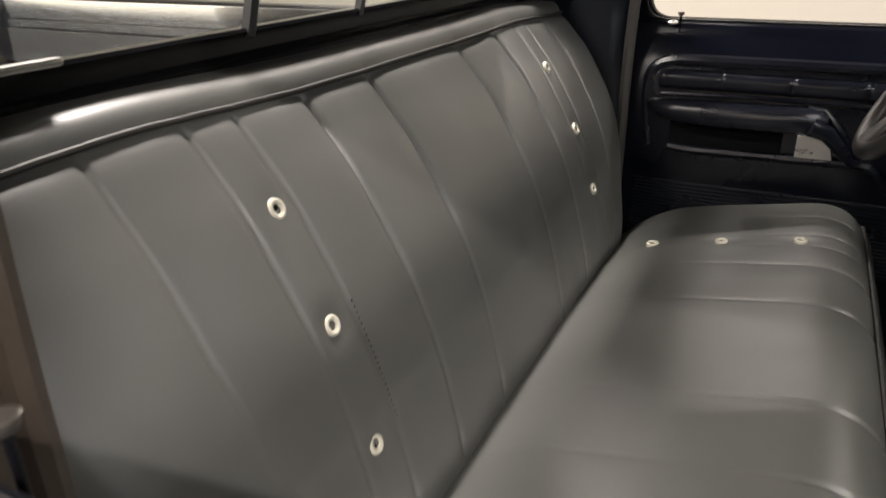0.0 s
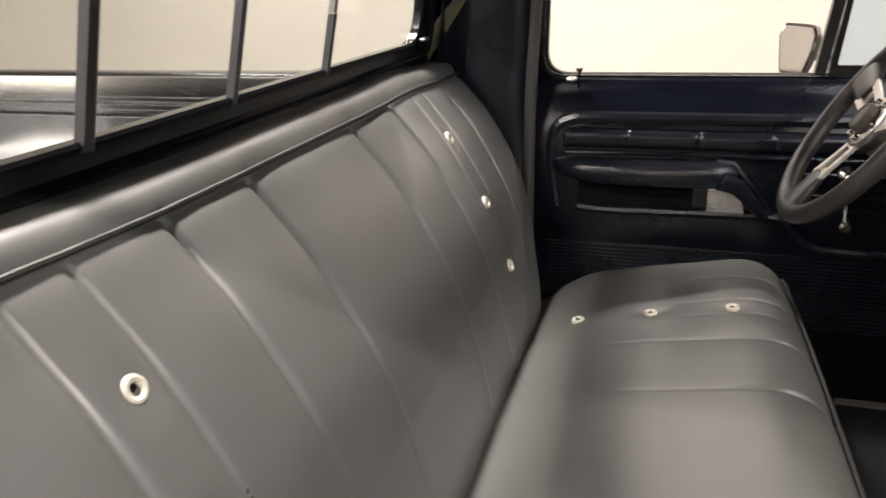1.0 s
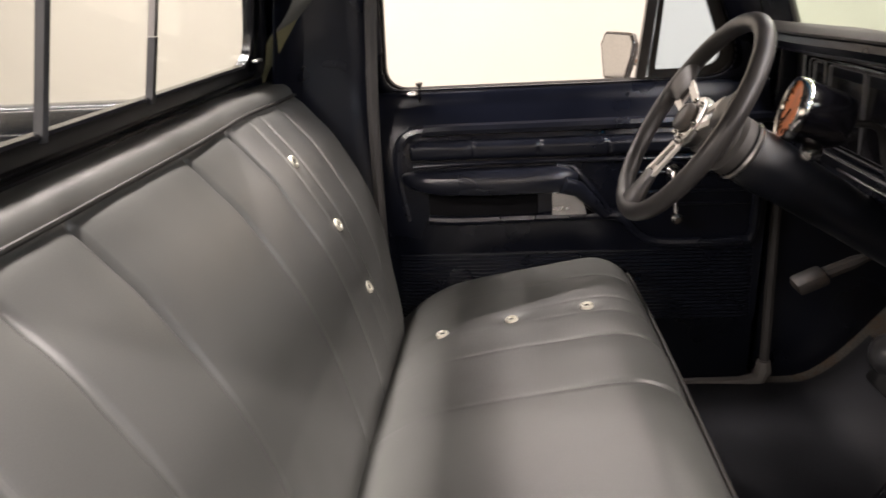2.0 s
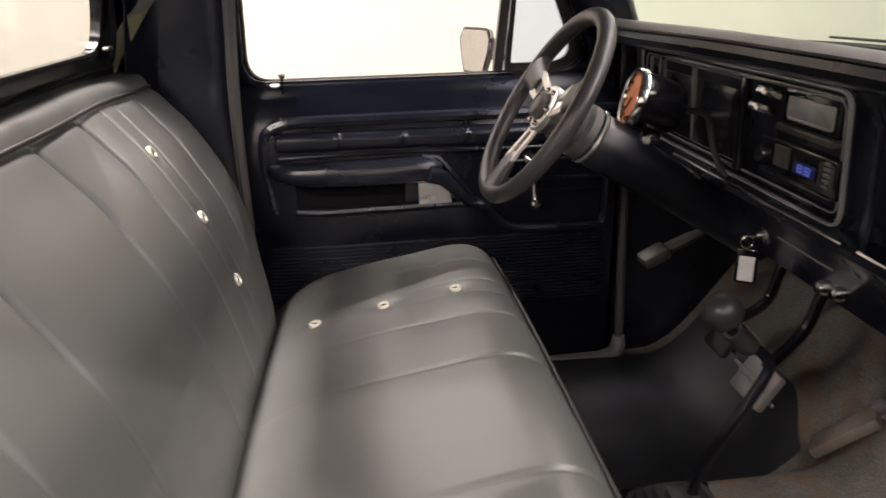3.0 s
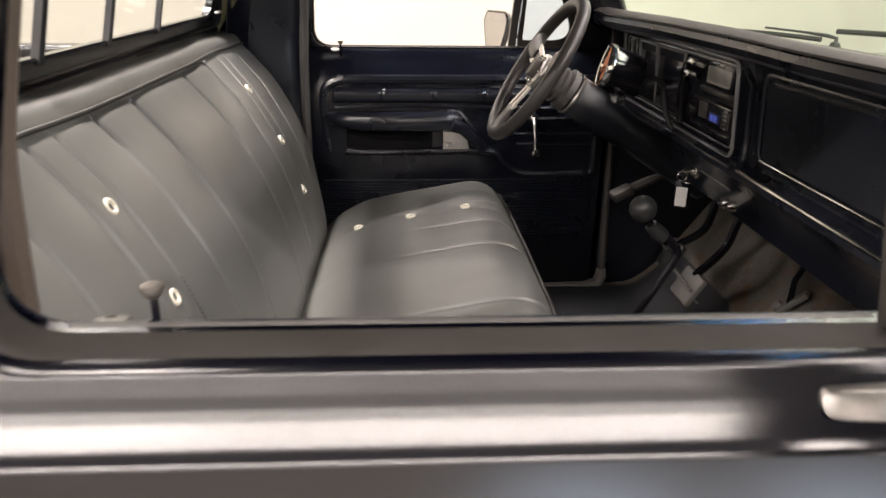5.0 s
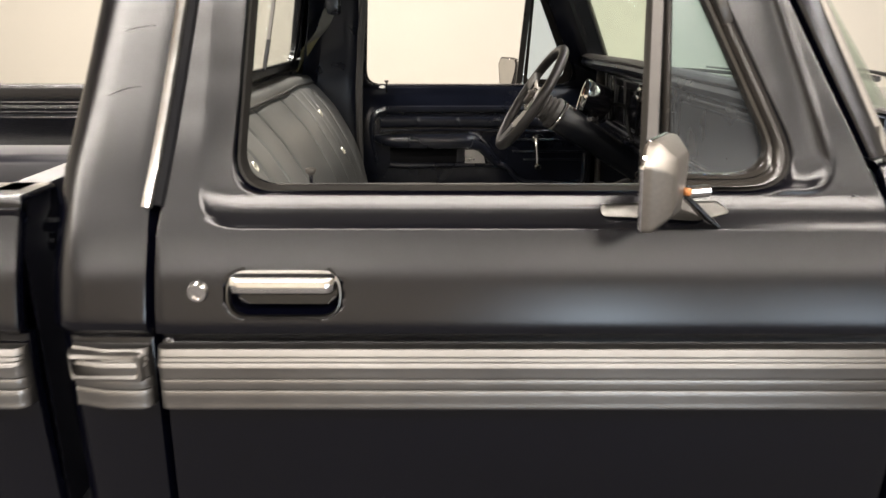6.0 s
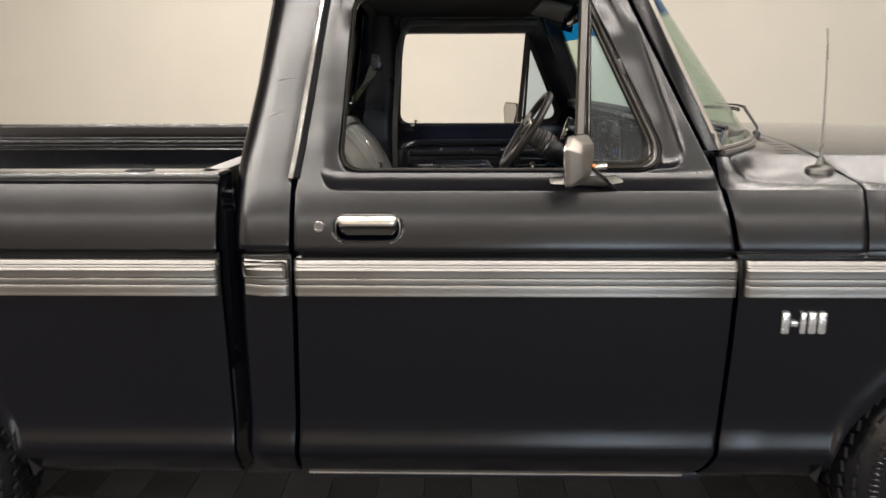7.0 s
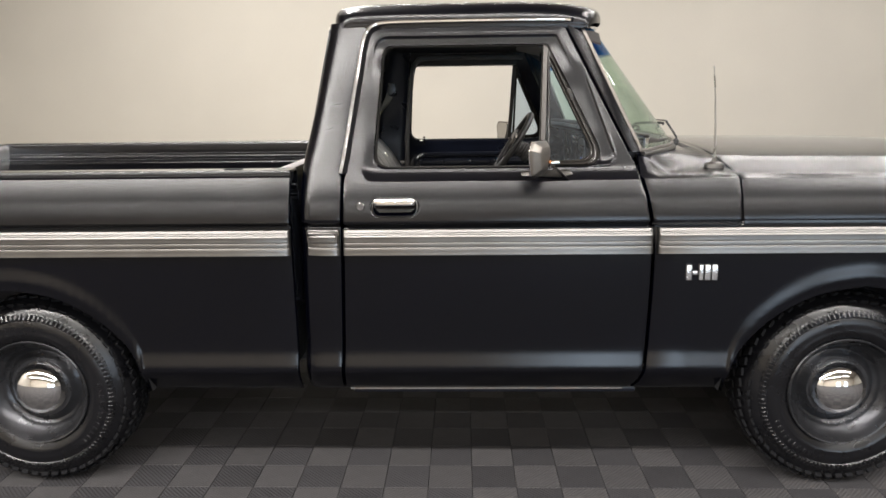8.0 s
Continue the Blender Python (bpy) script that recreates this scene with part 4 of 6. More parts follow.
    return sheet(P, (0, 0.006, 0))


ZWING = [0.392, 0.40, 0.415, 0.43, 0.445, 0.455, 0.463, 0.470, 0.477, 0.484, 0.492, 0.50, 0.51, 0.52, 0.53, 0.54, 0.548, 0.556, 0.57, 0.59] + [0.605 + 0.015 * k for k in range(20)] + [0.92, 0.95, 0.999]
wings = both("front_wing", panel_with_arch(1.0595, 2.60, HUB_F, 1.0, ZWING, left=lambda z: door_front(z) - 1.056), PAINT, (truck, truck), "satin black front wing with a round wheel arch")
trims = both("side_moulding", moulding(1.066, 2.58), TRIMCHROME, wings, "ribbed chrome side moulding")
both("moulding_insert", insert(1.078, 2.568), INSERT, trims, "dark lines in the moulding grooves")
ZBED = ZWING[:-1] + [0.999, 1.004, 1.010, 1.018, 1.022, 1.026, 1.03] + [1.036 + 0.006 * k for k in range(22)] + [1.168]
BX0, BX1 = -2.30, -0.176
beds = both("bed_side", panel_with_arch(BX0, BX1, HUB_R, 1.17, ZBED), PAINT, (truck, truck), "satin black pickup bed side with a wheel arch")
trims = both("side_moulding", moulding(BX0 + 0.02, BX1 - 0.003), TRIMCHROME, beds, "ribbed chrome side moulding")
both("moulding_insert", insert(BX0 + 0.032, BX1 - 0.015), INSERT, trims, "dark lines in the moulding grooves")

# bed rails, inner walls, floor, bulkhead and tailgate
RAIL = [(0.056, 1.160), (0.052, 1.170), (0.0525, 1.174), (0.058, 1.1755), (0.0585, 1.183), (0.062, 1.1885), (0.070, 1.190), (0.150, 1.190), (0.156, 1.187), (0.158, 1.180), (0.158, 1.135), (0.150, 1.130), (0.150, 1.118), (0.165, 1.112),
        (0.165, 1.100), (0.158, 1.096), (0.158, 1.086), (0.172, 1.078), (0.172, 0.70)]


def bed_rail():
    bm = bmesh.new()
    P = []
    for x in (BX0, BX0 + 0.004, BX0 + 0.02, -1.5, -0.9, -0.41, -0.355, -0.30, BX1 - 0.012, BX1 - 0.003, BX1):
        e = 0.004 if x in (BX0, BX1) else 0
        P.append([(x, y, z - e) for y, z in RAIL])
    return sheet(P, (0, 0.004, -0.004))


rails = both("bed_rail", bed_rail(), PAINT, (truck, truck), "satin black bed rail with a stake pocket")
for k, y in enumerate((0.108, 1.892)):
    # flat dark plate on the rail paints the pocket's shade
    bm = bmesh.new()
    rbox(bm, (-0.386, y, 1.1905), (0.062, 0.034, 0.004), 0.0015)
    part("stake_pocket", bm, HOLLOW_SHADE, rails[k], "dark plate painted for the shade of a stake pocket")
bm = bmesh.new()
lp = [rounded([(-1.95, 0.705), (-1.62, 0.97), (-0.76, 0.97), (-0.43, 0.705)], 0.22, 10)[k] for k in range(40)]
loops(bm, [[(HUB_R + (p.x - HUB_R) * s, y, 0.70 + (p.y - 0.70) * s) for p in lp] for y, s in ((0.17, 1.0), (0.36, 1.0), (0.395, 0.965), (0.41, 0.90))], cap=True)
both("wheel_house", bm, BEDMAT, rails, "black wheel house inside the bed")
bm = bmesh.new()
P = []
for k in range(61):
    y = 0.17 + 1.66 * k / 60
    P.append([(x, y, 0.70 + 0.012 * (1 if k % 5 in (0, 1) else 0)) for x in (BX0 + 0.02, -1.2, BX1 - 0.02)])
part("bed_floor", sheet(P, (0, 0, -0.01)), BEDMAT, truck, "black ribbed steel bed floor")
bm = bmesh.new()
P = [[(x, y, z) for y in (0.10, 0.13, 0.5, 1.0, 1.5, 1.87, 1.90)] for x, z in ((-0.205, 0.66), (-0.205, 1.12), (-0.200, 1.135), (-0.192, 1.150), (-0.187, 1.178), (-0.19, 1.188), (-0.20, 1.190), (-0.235, 1.190), (-0.24, 1.184), (-0.24, 1.14), (-0.225, 1.13), (-0.225, 0.70))]
part("bed_bulkhead", sheet(P, (-0.003, 0, -0.003)), BEDMAT, truck, "black front wall of the bed with its top rail")
bm = bmesh.new()
P = [[(x, y, z) for y in (0.07, 0.09, 0.5, 1.0, 1.5, 1.91, 1.93)] for x, z in ((BX0 - 0.02, 0.62), (BX0 - 0.03, 0.70), (BX0 - 0.03, 1.15), (BX0 - 0.022, 1.185), (BX0, 1.190), (BX0 + 0.02, 1.185), (BX0 + 0.025, 1.15), (BX0 + 0.02, 0.72))]
part("tailgate", sheet(P, (0.002, 0, -0.002)), PAINT, truck, "satin black tailgate")
# nose, underbody and wheel wells
bm = bmesh.new()
rbox(bm, (2.575, 1.0, 0.80), (0.05, 1.93, 0.62), 0.03, 3)
part("front_panel", bm, GLOSSBLK, truck, "plain dark front panel")
for y in (0.60, 1.40):
    bm = bmesh.new()
    rbox(bm, (0.15, y, 0.375), (4.7, 0.07, 0.11), 0.01)
    part("chassis_rail", bm, RUBBER, truck, "black steel chassis rail")
# dark pan, out of view, added to cut light bounced under the truck
P = [[(x, 1.0 + (y - 1.0) * (1 if x < 1.2 else 0.66), z) for y in (0.12, 0.5, 1.0, 1.5, 1.88)] for x, z in ((-0.17, 0.415), (1.0, 0.415), (1.19, 0.42), (1.26, 0.42), (1.32, 0.50), (2.55, 0.52))]
# added dark block keeps the lit floor from showing through the bed gap
bm = bmesh.new()
rbox(bm, (-0.235, 1.0, 0.555), (0.05, 1.66, 0.21), 0.008)
part("bed_crossmember", bm, RUBBER, truck, "black block added to darken the gap under the bed front")
part("underbody", sheet(P, (0, 0, 0.006)), RUBBER, truck, "black pan added under the cab to stop bounced light")
for hub, tag in ((HUB_F, 0), (HUB_R, 1)):
    bm = bmesh.new()
    rings = []
    for y in (0.035, 0.06, 0.30, 0.36):
        r = 0.47 if y < 0.33 else 0.40
        rings.append([(hub + r * math.cos(math.pi * k / 24), y, max(0.40, 0.36 + 0.435 / 0.47 * r * math.sin(math.pi * k / 24))) for k in range(25)])
    loops(bm, rings, closed=False)
    both("wheel_well", bm, RUBBER, (truck, truck), "black wheel well liner")
    bm = bmesh.new()
    tube(bm, [(hub, 0.24, HUB_Z), (hub, 1.76, HUB_Z)], 0.045, 12)
    part("axle", bm, RUBBER, truck, "dark axle tube")
bm = bmesh.new()
rbox(bm, (0.52, 0.105, 0.387), (1.02, 0.05, 0.022), 0.006)
both("sill_strip", bm, INPAINT, (truck, truck), "black door sill under the door")
bm = bmesh.new()
tube(bm, [(0.0, 0.077, 0.3925), (0.5, 0.077, 0.3925), (0.98, 0.077, 0.3925)], 0.003, 6)
both("sill_lip", bm, METALGREY, (truck, truck), "thin bright lip along the sill")


# ---- wheels ----
def make_wheel(hub, far):
    bm = bmesh.new()
    o, ax = (0, 0, 0), (0, -1, 0)
    lathe(bm, [(-0.10, 0.20), (-0.115, 0.25), (-0.112, 0.29), (-0.100, 0.318), (-0.080, 0.342), (-0.050, 0.358), (0.0, 0.365), (0.050, 0.358), (0.080, 0.342), (0.096, 0.320), (0.103, 0.308), (0.106, 0.302),
               (0.1125, 0.297), (0.1135, 0.282), (0.1105, 0.279), (0.1150, 0.268), (0.1165, 0.250), (0.1145, 0.240), (0.1155, 0.236), (0.1150, 0.228), (0.112, 0.222), (0.108, 0.212), (0.100, 0.200), (0.08, 0.196)], o, ax, 96)
    tyre_bm = bm
    tread, ribs = bmesh.new(), bmesh.new()
    for k in range(110):
        a = 2 * math.pi * k / 110
        for side in (1, -1):
            m = Matrix.Rotation(a, 3, "Y")
            rbox(ribs, m @ Vector((0, -side * 0.1085, 0.2935)), (0.0085, 0.011, 0.026), 0.002, 1, m @ Matrix.Rotation(side * radians(-32), 3, "X"))
            if k % 2 == 0:
                rbox(tread, m @ Vector((0, -side * 0.086, 0.3300)), (0.026, 0.034, 0.008), 0.002, 1, m @ Matrix.Rotation(side * radians(-42), 3, "X"))
        if k % 2 == 0:
            for col in (-0.050, 0.0, 0.050):
                m = Matrix.Rotation(a + 0.8 * col, 3, "Y")
                rbox(tread, m @ Vector((0, col, 0.3625 - 1.6 * col * col)), (0.028, 0.038, 0.009), 0.0, 1, m @ Matrix.Rotation(radians(25), 3, "Z"))
    tyre = bmesh.new()
    lathe(tyre, [(0.1, 0.199), (0.106, 0.2015), (0.110, 0.1985), (0.108, 0.194), (0.098, 0.190), (0.085, 0.186), (0.070, 0.178), (0.055, 0.166), (0.050, 0.160), (0.044, 0.156), (0.034, 0.150), (0.030, 0.140),
                 (0.036, 0.130), (0.048, 0.119), (0.056, 0.112), (0.056, 0.098), (0.050, 0.090)], o, ax, 72)
    cap_bm = bmesh.new()
    lathe(cap_bm, [(0.050, 0.1005), (0.062, 0.1000), (0.070, 0.0970), (0.084, 0.0890), (0.096, 0.0770), (0.106, 0.0600), (0.113, 0.0400), (0.117, 0.0190), (0.118, 0.0)], o, ax, 48)
    me_t = part("wheel", tyre, STEEL, truck, "black steel wheel with a deep dish")
    a = part("tyre", tyre_bm, TYRE, me_t, "black all-season tyre with block tread")
    tagged(part("tread", tread, TREADRUB, me_t, "small rubber tread blocks"), kind="stuff")
    tagged(part("shoulder_ribs", ribs, TYRE, me_t, "short ribs round the tyre shoulder"), kind="stuff")
    b = part("hub_cap", cap_bm, POLISH, me_t, "small domed polished chrome hub cap")
    bars = bmesh.new()
    for k in list(range(5, 17)) + list(range(40, 50)):
        an = 2 * math.pi * k / 72
        m = Matrix.Rotation(an, 3, "Y")
        rbox(bars, m @ Vector((0, -0.1162, 0.258)), (0.008, 0.003, 0.018), 0.001, 1, m)
    tagged(part("tyre_marking", bars, TYRE, me_t, "raised unreadable tyre marking bars"), kind="stuff")
    return me_t


wheel = make_wheel(HUB_F, False)
wheel.location = (HUB_F, 0.19, HUB_Z)
for hub, y, rz in ((HUB_R, 0.19, 0), (HUB_F, 1.81, 180), (HUB_R, 1.81, 180)):
    copy_thing(wheel, pose(hub, y, HUB_Z, 0, 57 if rz == 0 else 20, rz))

# aerial, badge, mirrors, wipers
bm = bmesh.new()
lathe(bm, [(-0.02, 0.030), (0.004, 0.031), (0.010, 0.026), (0.014, 0.012), (0.020, 0.010), (0.030, 0.007), (0.032, 0.0)], (0, 0, 0), (0, 0, 1), 24)
for v in bm.verts:
    v.co = Vector((1.296 + v.co.x * 1.15, 0.182 + v.co.y * 0.8, 1.181 + v.co.z))
aerial = part("aerial_base", bm, FOOTCHROME, truck, "chrome oval aerial base")
bm = bmesh.new()
tube(bm, [(1.296, 0.182, 1.19), (1.291, 0.179, 1.30), (1.281, 0.172, 1.42), (1.268, 0.164, 1.518)], [0.0036, 0.0032, 0.0026, 0.0022], 8)
tube(bm, [(1.2685, 0.1642, 1.513), (1.268, 0.164, 1.520)], 0.004, 8)
part("aerial_rod", bm, ALU, aerial, "thin metal radio aerial")
for x0, x1, z0, z1 in ((1.168, 1.187, 0.808, 0.862), (1.190, 1.207, 0.826, 0.840), (1.212, 1.226, 0.808, 0.862), (1.231, 1.2505, 0.808, 0.862), (1.2545, 1.274, 0.808, 0.862)):
    bm = bmesh.new()
    rbox(bm, ((x0 + x1) / 2, 0.020, (z0 + z1) / 2), (x1 - x0, 0.010, z1 - z0), 0.003, 2)
    part("badge", bm, BADGE, wings[0], "plain raised chrome badge shape")


def mirror_parts():
    foot = bmesh.new()
    base = rounded([(-0.090, -0.008), (-0.090, 0.006), (0.0, 0.009), (0.070, 0.010), (0.088, -0.004), (0.04, -0.013)], 0.0065, 5)
    rings = []
    for s, h in ((1.0, 0.0), (1.0, -0.007), (0.9, -0.011)):
        rings.append([(0.700 + p.x * s, frame_skin(0.70, 1.172 + p.y * s) + h + 0.004, 1.172 + p.y * s) for p in base])
    loops(foot, rings, cap=True)
    arm = bmesh.new()
    rings = []
    for k in range(7):
        t = k / 6
        c = Vector((0.735, 0.045, 1.176)).lerp(Vector((0.690, -0.012, 1.214)), t)
        w, h = 0.042 * (1 - t) + 0.012 * t, 0.013 * (1 - t) + 0.010 * t
        d = Vector((0.7, 0.0, -0.55)).normalized()
        e = Vector((0.2, -0.8, 0.3)).normalized()
        rings.append([c + d * math.cos(2 * math.pi * j / 12) * w + e * math.sin(2 * math.pi * j / 12) * h for j in range(12)])
    loops(arm, rings, cap=True)
    tube(arm, [(0.700, -0.006, 1.212), (0.727, -0.004, 1.214)], 0.008, 10)
    ax = Vector((0.50, 0.86, 0)).normalized()     # across the glass
    nrm = Vector((-0.86, 0.50, 0.0)).normalized()  # out of the glass
    c = Vector((0.658, -0.022, 1.231))
    head = bmesh.new()
    shape = rounded([(-0.050, -0.056), (-0.063, 0.026), (-0.046, 0.053), (0.048, 0.052), (0.058, 0.032), (0.052, 0.0), (0.028, -0.058)], 0.009, 4)
    rings = []
    for s, d in ((0.94, 0.007), (1.0, 0.005), (1.0, -0.003), (0.97, -0.008), (0.68, -0.024), (0.64, -0.026), (0.3, -0.028)):
        rings.append([c + ax * p.x * s + Vector((0, 0, 1)) * p.y * s + nrm * d for p in shape])
    loops(head, rings, cap=True)
    mg = plate([c + ax * p.x * 0.92 + Vector((0, 0, 1)) * p.y * 0.92 + nrm * 0.0072 for p in shape], nrm * 0.002)
    edge = bmesh.new()
    tube(edge, [c + ax * p.x * 0.985 + Vector((0, 0, 1)) * p.y * 0.985 + nrm * 0.0055 for p in shape], 0.0028, 8, closed=True)
    screw = bmesh.new()
    lathe(screw, [(-0.004, 0.005), (0.003, 0.005), (0.005, 0.003), (0.005, 0)], (0.696, -0.018, 1.216), (0.3, -0.9, 0.1), 14)
    return foot, arm, head, mg, screw, edge


foot, arm, head, mg, screw, edge = mirror_parts()
mirrors = both("door_mirror", head, SHELL, doors, "chrome door mirror with a faceted shell")
both("mirror_rim", edge, POLISH, mirrors, "bright rim round the mirror glass")
both("mirror_foot", foot, FOOTCHROME, doors, "chrome mirror foot on the door")
both("mirror_arm", arm, CHROME, doors, "chrome mirror arm")
both("mirror_glass", mg, POLISH, doors, "mirror glass")
both("mirror_screw", screw, SCREWO, doors, "rusty orange mirror screw")


def wiper(y0, v0, y1, v1):
    """A wiper whose arm rises from its pivot at the windscreen base by y0 and whose blade lies on the glass towards y1."""
    u = lambda y, v: 0.5 + (y - YC) / (2 * ((1 - v) * (YC - WS_B[1]) + v * (YC - WS_T[1])))
    n = 16
    pts = [shield(u(y0 + (y1 - y0) * k / n, v0 + (v1 - v0) * k / n), v0 + (v1 - v0) * k / n) + Vector((0.014, 0, 0.006)) for k in range(n + 1)]
    blade = bmesh.new()
    tube(blade, pts, 0.0042, 6, flat=1.4)
    arm = bmesh.new()
    piv = shield(u(y0 - 0.03, 0), 0.0) + Vector((0.018, 0, 0.004))
    mid = pts[n // 2] + Vector((0.012, 0, 0.012))
    tube(arm, [piv, piv + Vector((0.002, 0.0, 0.02)), pts[0] + Vector((0.012, -0.005, 0.008)), pts[3] + Vector((0.012, 0, 0.010)), mid], [0.005, 0.004, 0.0045, 0.003, 0.0025], 8)
    lathe(arm, [(-0.01, 0.012), (0.008, 0.011), (0.013, 0.005), (0.014, 0.0)], piv, (0.4, 0, 0.9), 12)
    return arm, blade


for row in ((0.44, 0.15, 1.20, 0.08), (1.28, 0.03, 1.72, 0.03)):
    arm, blade = wiper(*row)
    w = part("wiper_arm", arm, RUBBER, truck, "black wiper arm")
    part("wiper_blade", blade, RUBBER, w, "black rubber wiper blade")

# ---- inside the cab ----
# floor pan with its tunnel, toe board, firewall, kick panels, headliner
def floor_z(x, y):
    s = abs(y - 1.0)
    hump = 0.15 * (1 - smooth(0.10, 0.26, s))
    toe = 0.42 * smooth(1.06, 1.50, x) * (1 - 0.25 * (1 - smooth(0.1, 0.3, s)))
    return 0.455 + hump + toe + 0.0025 * noise.noise(Vector((x * 9, y * 9, 0)))


P = [[(x, y, floor_z(x, y)) for y in np.linspace(0.13, 1.87, 60)] for x in np.linspace(-0.10, 1.42, 50)]
part("cab_floor", sheet([[Vector((float(a), float(b), c)) for a, b, c in r] for r in P], (0, 0, -0.012)), CARPET, truck, "worn brown carpet over the cab floor and tunnel")
P = [[(x, y, z) for y in (0.13, 0.6, 1.0, 1.4, 1.87)] for x, z in ((1.40, 0.55), (1.41, 0.80), (1.38, 1.0), (1.34, 1.10), (1.30, 1.125))]
part("firewall", sheet(P, (0.01, 0, 0)), INPAINT, truck, "black firewall under the dashboard")
P = [[(x, y, z) for z in (0.45, 0.7, 1.0, 1.12)] for x, y in ((0.985, 0.150), (1.02, 0.165), (1.2, 0.17), (1.42, 0.18))]
both("kick_panel", sheet(P, (0, -0.01, 0)), INPAINT, (truck, truck), "black kick panel in the footwell")
HL = [(0.255, 1.655), (0.30, 1.690), (0.45, 1.715), (0.7, 1.735), (1.0, 1.742), (1.3, 1.735), (1.55, 1.715), (1.70, 1.690), (1.745, 1.655)]
P = [[(x, y, z - d) for y, z in HL] for x, d in ((0.010, 0.05), (0.03, 0.015), (0.12, 0.0), (0.45, 0.0), (0.72, 0.012), (0.80, 0.03), (0.90, 0.055))]
part("headliner", sheet(P, (0, 0, 0.008)), HEADLINER, truck, "dark cloth headliner")
for y in (0.60, 1.40):
    bm = bmesh.new()
    rbox(bm, (0.775, y, 1.664), (0.15, 0.46, 0.022), 0.011, 3, Matrix.Rotation(radians(14), 3, "Y"))
    part("sun_visor", bm, VISOR, truck, "grey vinyl sun visor folded up")
bm = bmesh.new()
tube(bm, [(0.845, 1.0, 1.69), (0.80, 1.0, 1.655), (0.79, 1.0, 1.63)], 0.007, 8)
rbox(bm, (0.785, 1.0, 1.61), (0.022, 0.24, 0.055), 0.012, 3)
part("rear_view_mirror", bm, GLOSSBLK, truck, "black rear-view mirror")

# rear inner quarter: between rear window and door, with the door frame's seal
for k in range(2):
    bm = bmesh.new()
    P = []
    for z in (0.46, 0.8, 1.0, 1.19, 1.25, 1.35, 1.45, 1.55, 1.62, 1.67):
        b = cab_back(z) + 0.05
        t = 0.8 * max(0.0, tumble(z) - tumble(1.28))
        f = 0.5 * max(0.0, seam(z)) - (0.028 if k == 0 else 0.0)
        row = [(b, 0.34 + t, z), (b + 0.012, 0.29 + t, z), (b + 0.04, 0.262 + t, z), (0.045 + f, 0.256 + t, z), (0.072 + f, 0.252 + t, z), (0.086 + f, 0.242 + t, z), (0.088 + f, 0.17 + t, z)]
        P.append([(x, y if k == 0 else 2 - y, zz) for x, y, zz in row])
    q = part("quarter_trim", sheet(P, (-0.003, 0.0, 0)), INPAINT, truck, "black painted inner quarter panel behind the door")
    bm = bmesh.new()
    keys = [(0.090, 0.48), (0.091, 0.80), (0.092, 1.05), (0.096, 1.20), (0.105, 1.32), (0.122, 1.45), (0.140, 1.57), (0.165, 1.622), (0.22, 1.640), (0.5, 1.642), (0.74, 1.640)]
    pts = []
    for p in curve_pts(keys, 60):
        yy = 0.242 + 0.8 * max(0.0, tumble(p[1]) - tumble(1.28))
        pts.append((p[0] - (0.028 if k == 0 else 0.0), yy if k == 0 else 2 - yy, p[1]))
    tube(bm, pts, 0.013, 8)
    # only the near seal gets the browned, light-bearing colour
    part("door_seal", bm, SEAL if k else JAMB_LIT, q, "rubber door seal")
    # thin added skin, near side only: warm reflection painted over the black trim
    if k == 0:
        P = []
        for z in (0.48, 0.8, 1.0, 1.19, 1.28, 1.35, 1.45, 1.55, 1.60):
            t = 0.8 * max(0.0, tumble(z) - tumble(1.28))
            f = 0.5 * max(0.0, seam(z))
            P.append([(0.0645 + f, y + t, z) for y in (0.150, 0.19, 0.215, 0.234)])
        part("jamb_lining", sheet(P, (-0.002, 0, 0)), JAMB_LIT, q, "black door jamb browned to stand for warm reflected light")
    # shoulder belt: webbing from its upper guide to behind the seat
    bm = bmesh.new()
    keys = [(0.018, 1.690, 1.47), (-0.012, 1.672, 1.395), (-0.050, 1.660, 1.350)]
    keys2 = [(-0.050, 1.660, 1.350), (-0.092, 1.655, 1.29), (-0.128, 1.65, 1.235), (-0.135, 1.645, 1.19), (-0.136, 1.64, 1.10)]
    for nm, kk, mt, lb in (("belt_sleeve", keys, BELTD, "grey belt sleeve"), ("belt_webbing", keys2, BELT, "olive seat belt webbing")):
        bm = bmesh.new()
        rings = []
        for p in curve_pts(kk, 14):
            x, y, z = p
            y = y if k == 1 else 2 - y
            sg = 1 if k == 1 else -1
            w = Vector((0.024, sg * 0.014, 0.014))
            t = Vector((0.0, -sg * 0.0012, 0.0006))
            c = Vector((x, y, z))
            rings.append([c - w - t, c + w - t, c + w + t, c - w + t])
        loops(bm, rings, cap=True)
        part(nm, bm, mt, truck, lb)
    bm = bmesh.new()
    rbox(bm, (0.022, 1.695 if k == 1 else 0.305, 1.475), (0.055, 0.03, 0.075), 0.010, 3)
    rbox(bm, (0.022, 1.680 if k == 1 else 0.320, 1.505), (0.035, 0.012, 0.012), 0.003, 2)
    part("belt_guide", bm, PLASTIC, q, "black plastic belt guide with slots")

# ---- bench seat ----
PLEATS = [-0.585, -0.468, -0.398, -0.277, -0.132, 0.148, 0.305, 0.398, 0.456, 0.575]
COLS = [-0.425, 0.425]
SW = 0.755


def pleat(dy, fade):
    """Depth of the sewn grooves at dy from the seat's middle."""
    g = 0.0
    for p in PLEATS:
        d = abs(dy - p)
        soft = (0.75 if p < 0 else 0.4) if 0.38 < abs(p) < 0.5 else 0.6 if abs(p) > 0.5 else 1.1
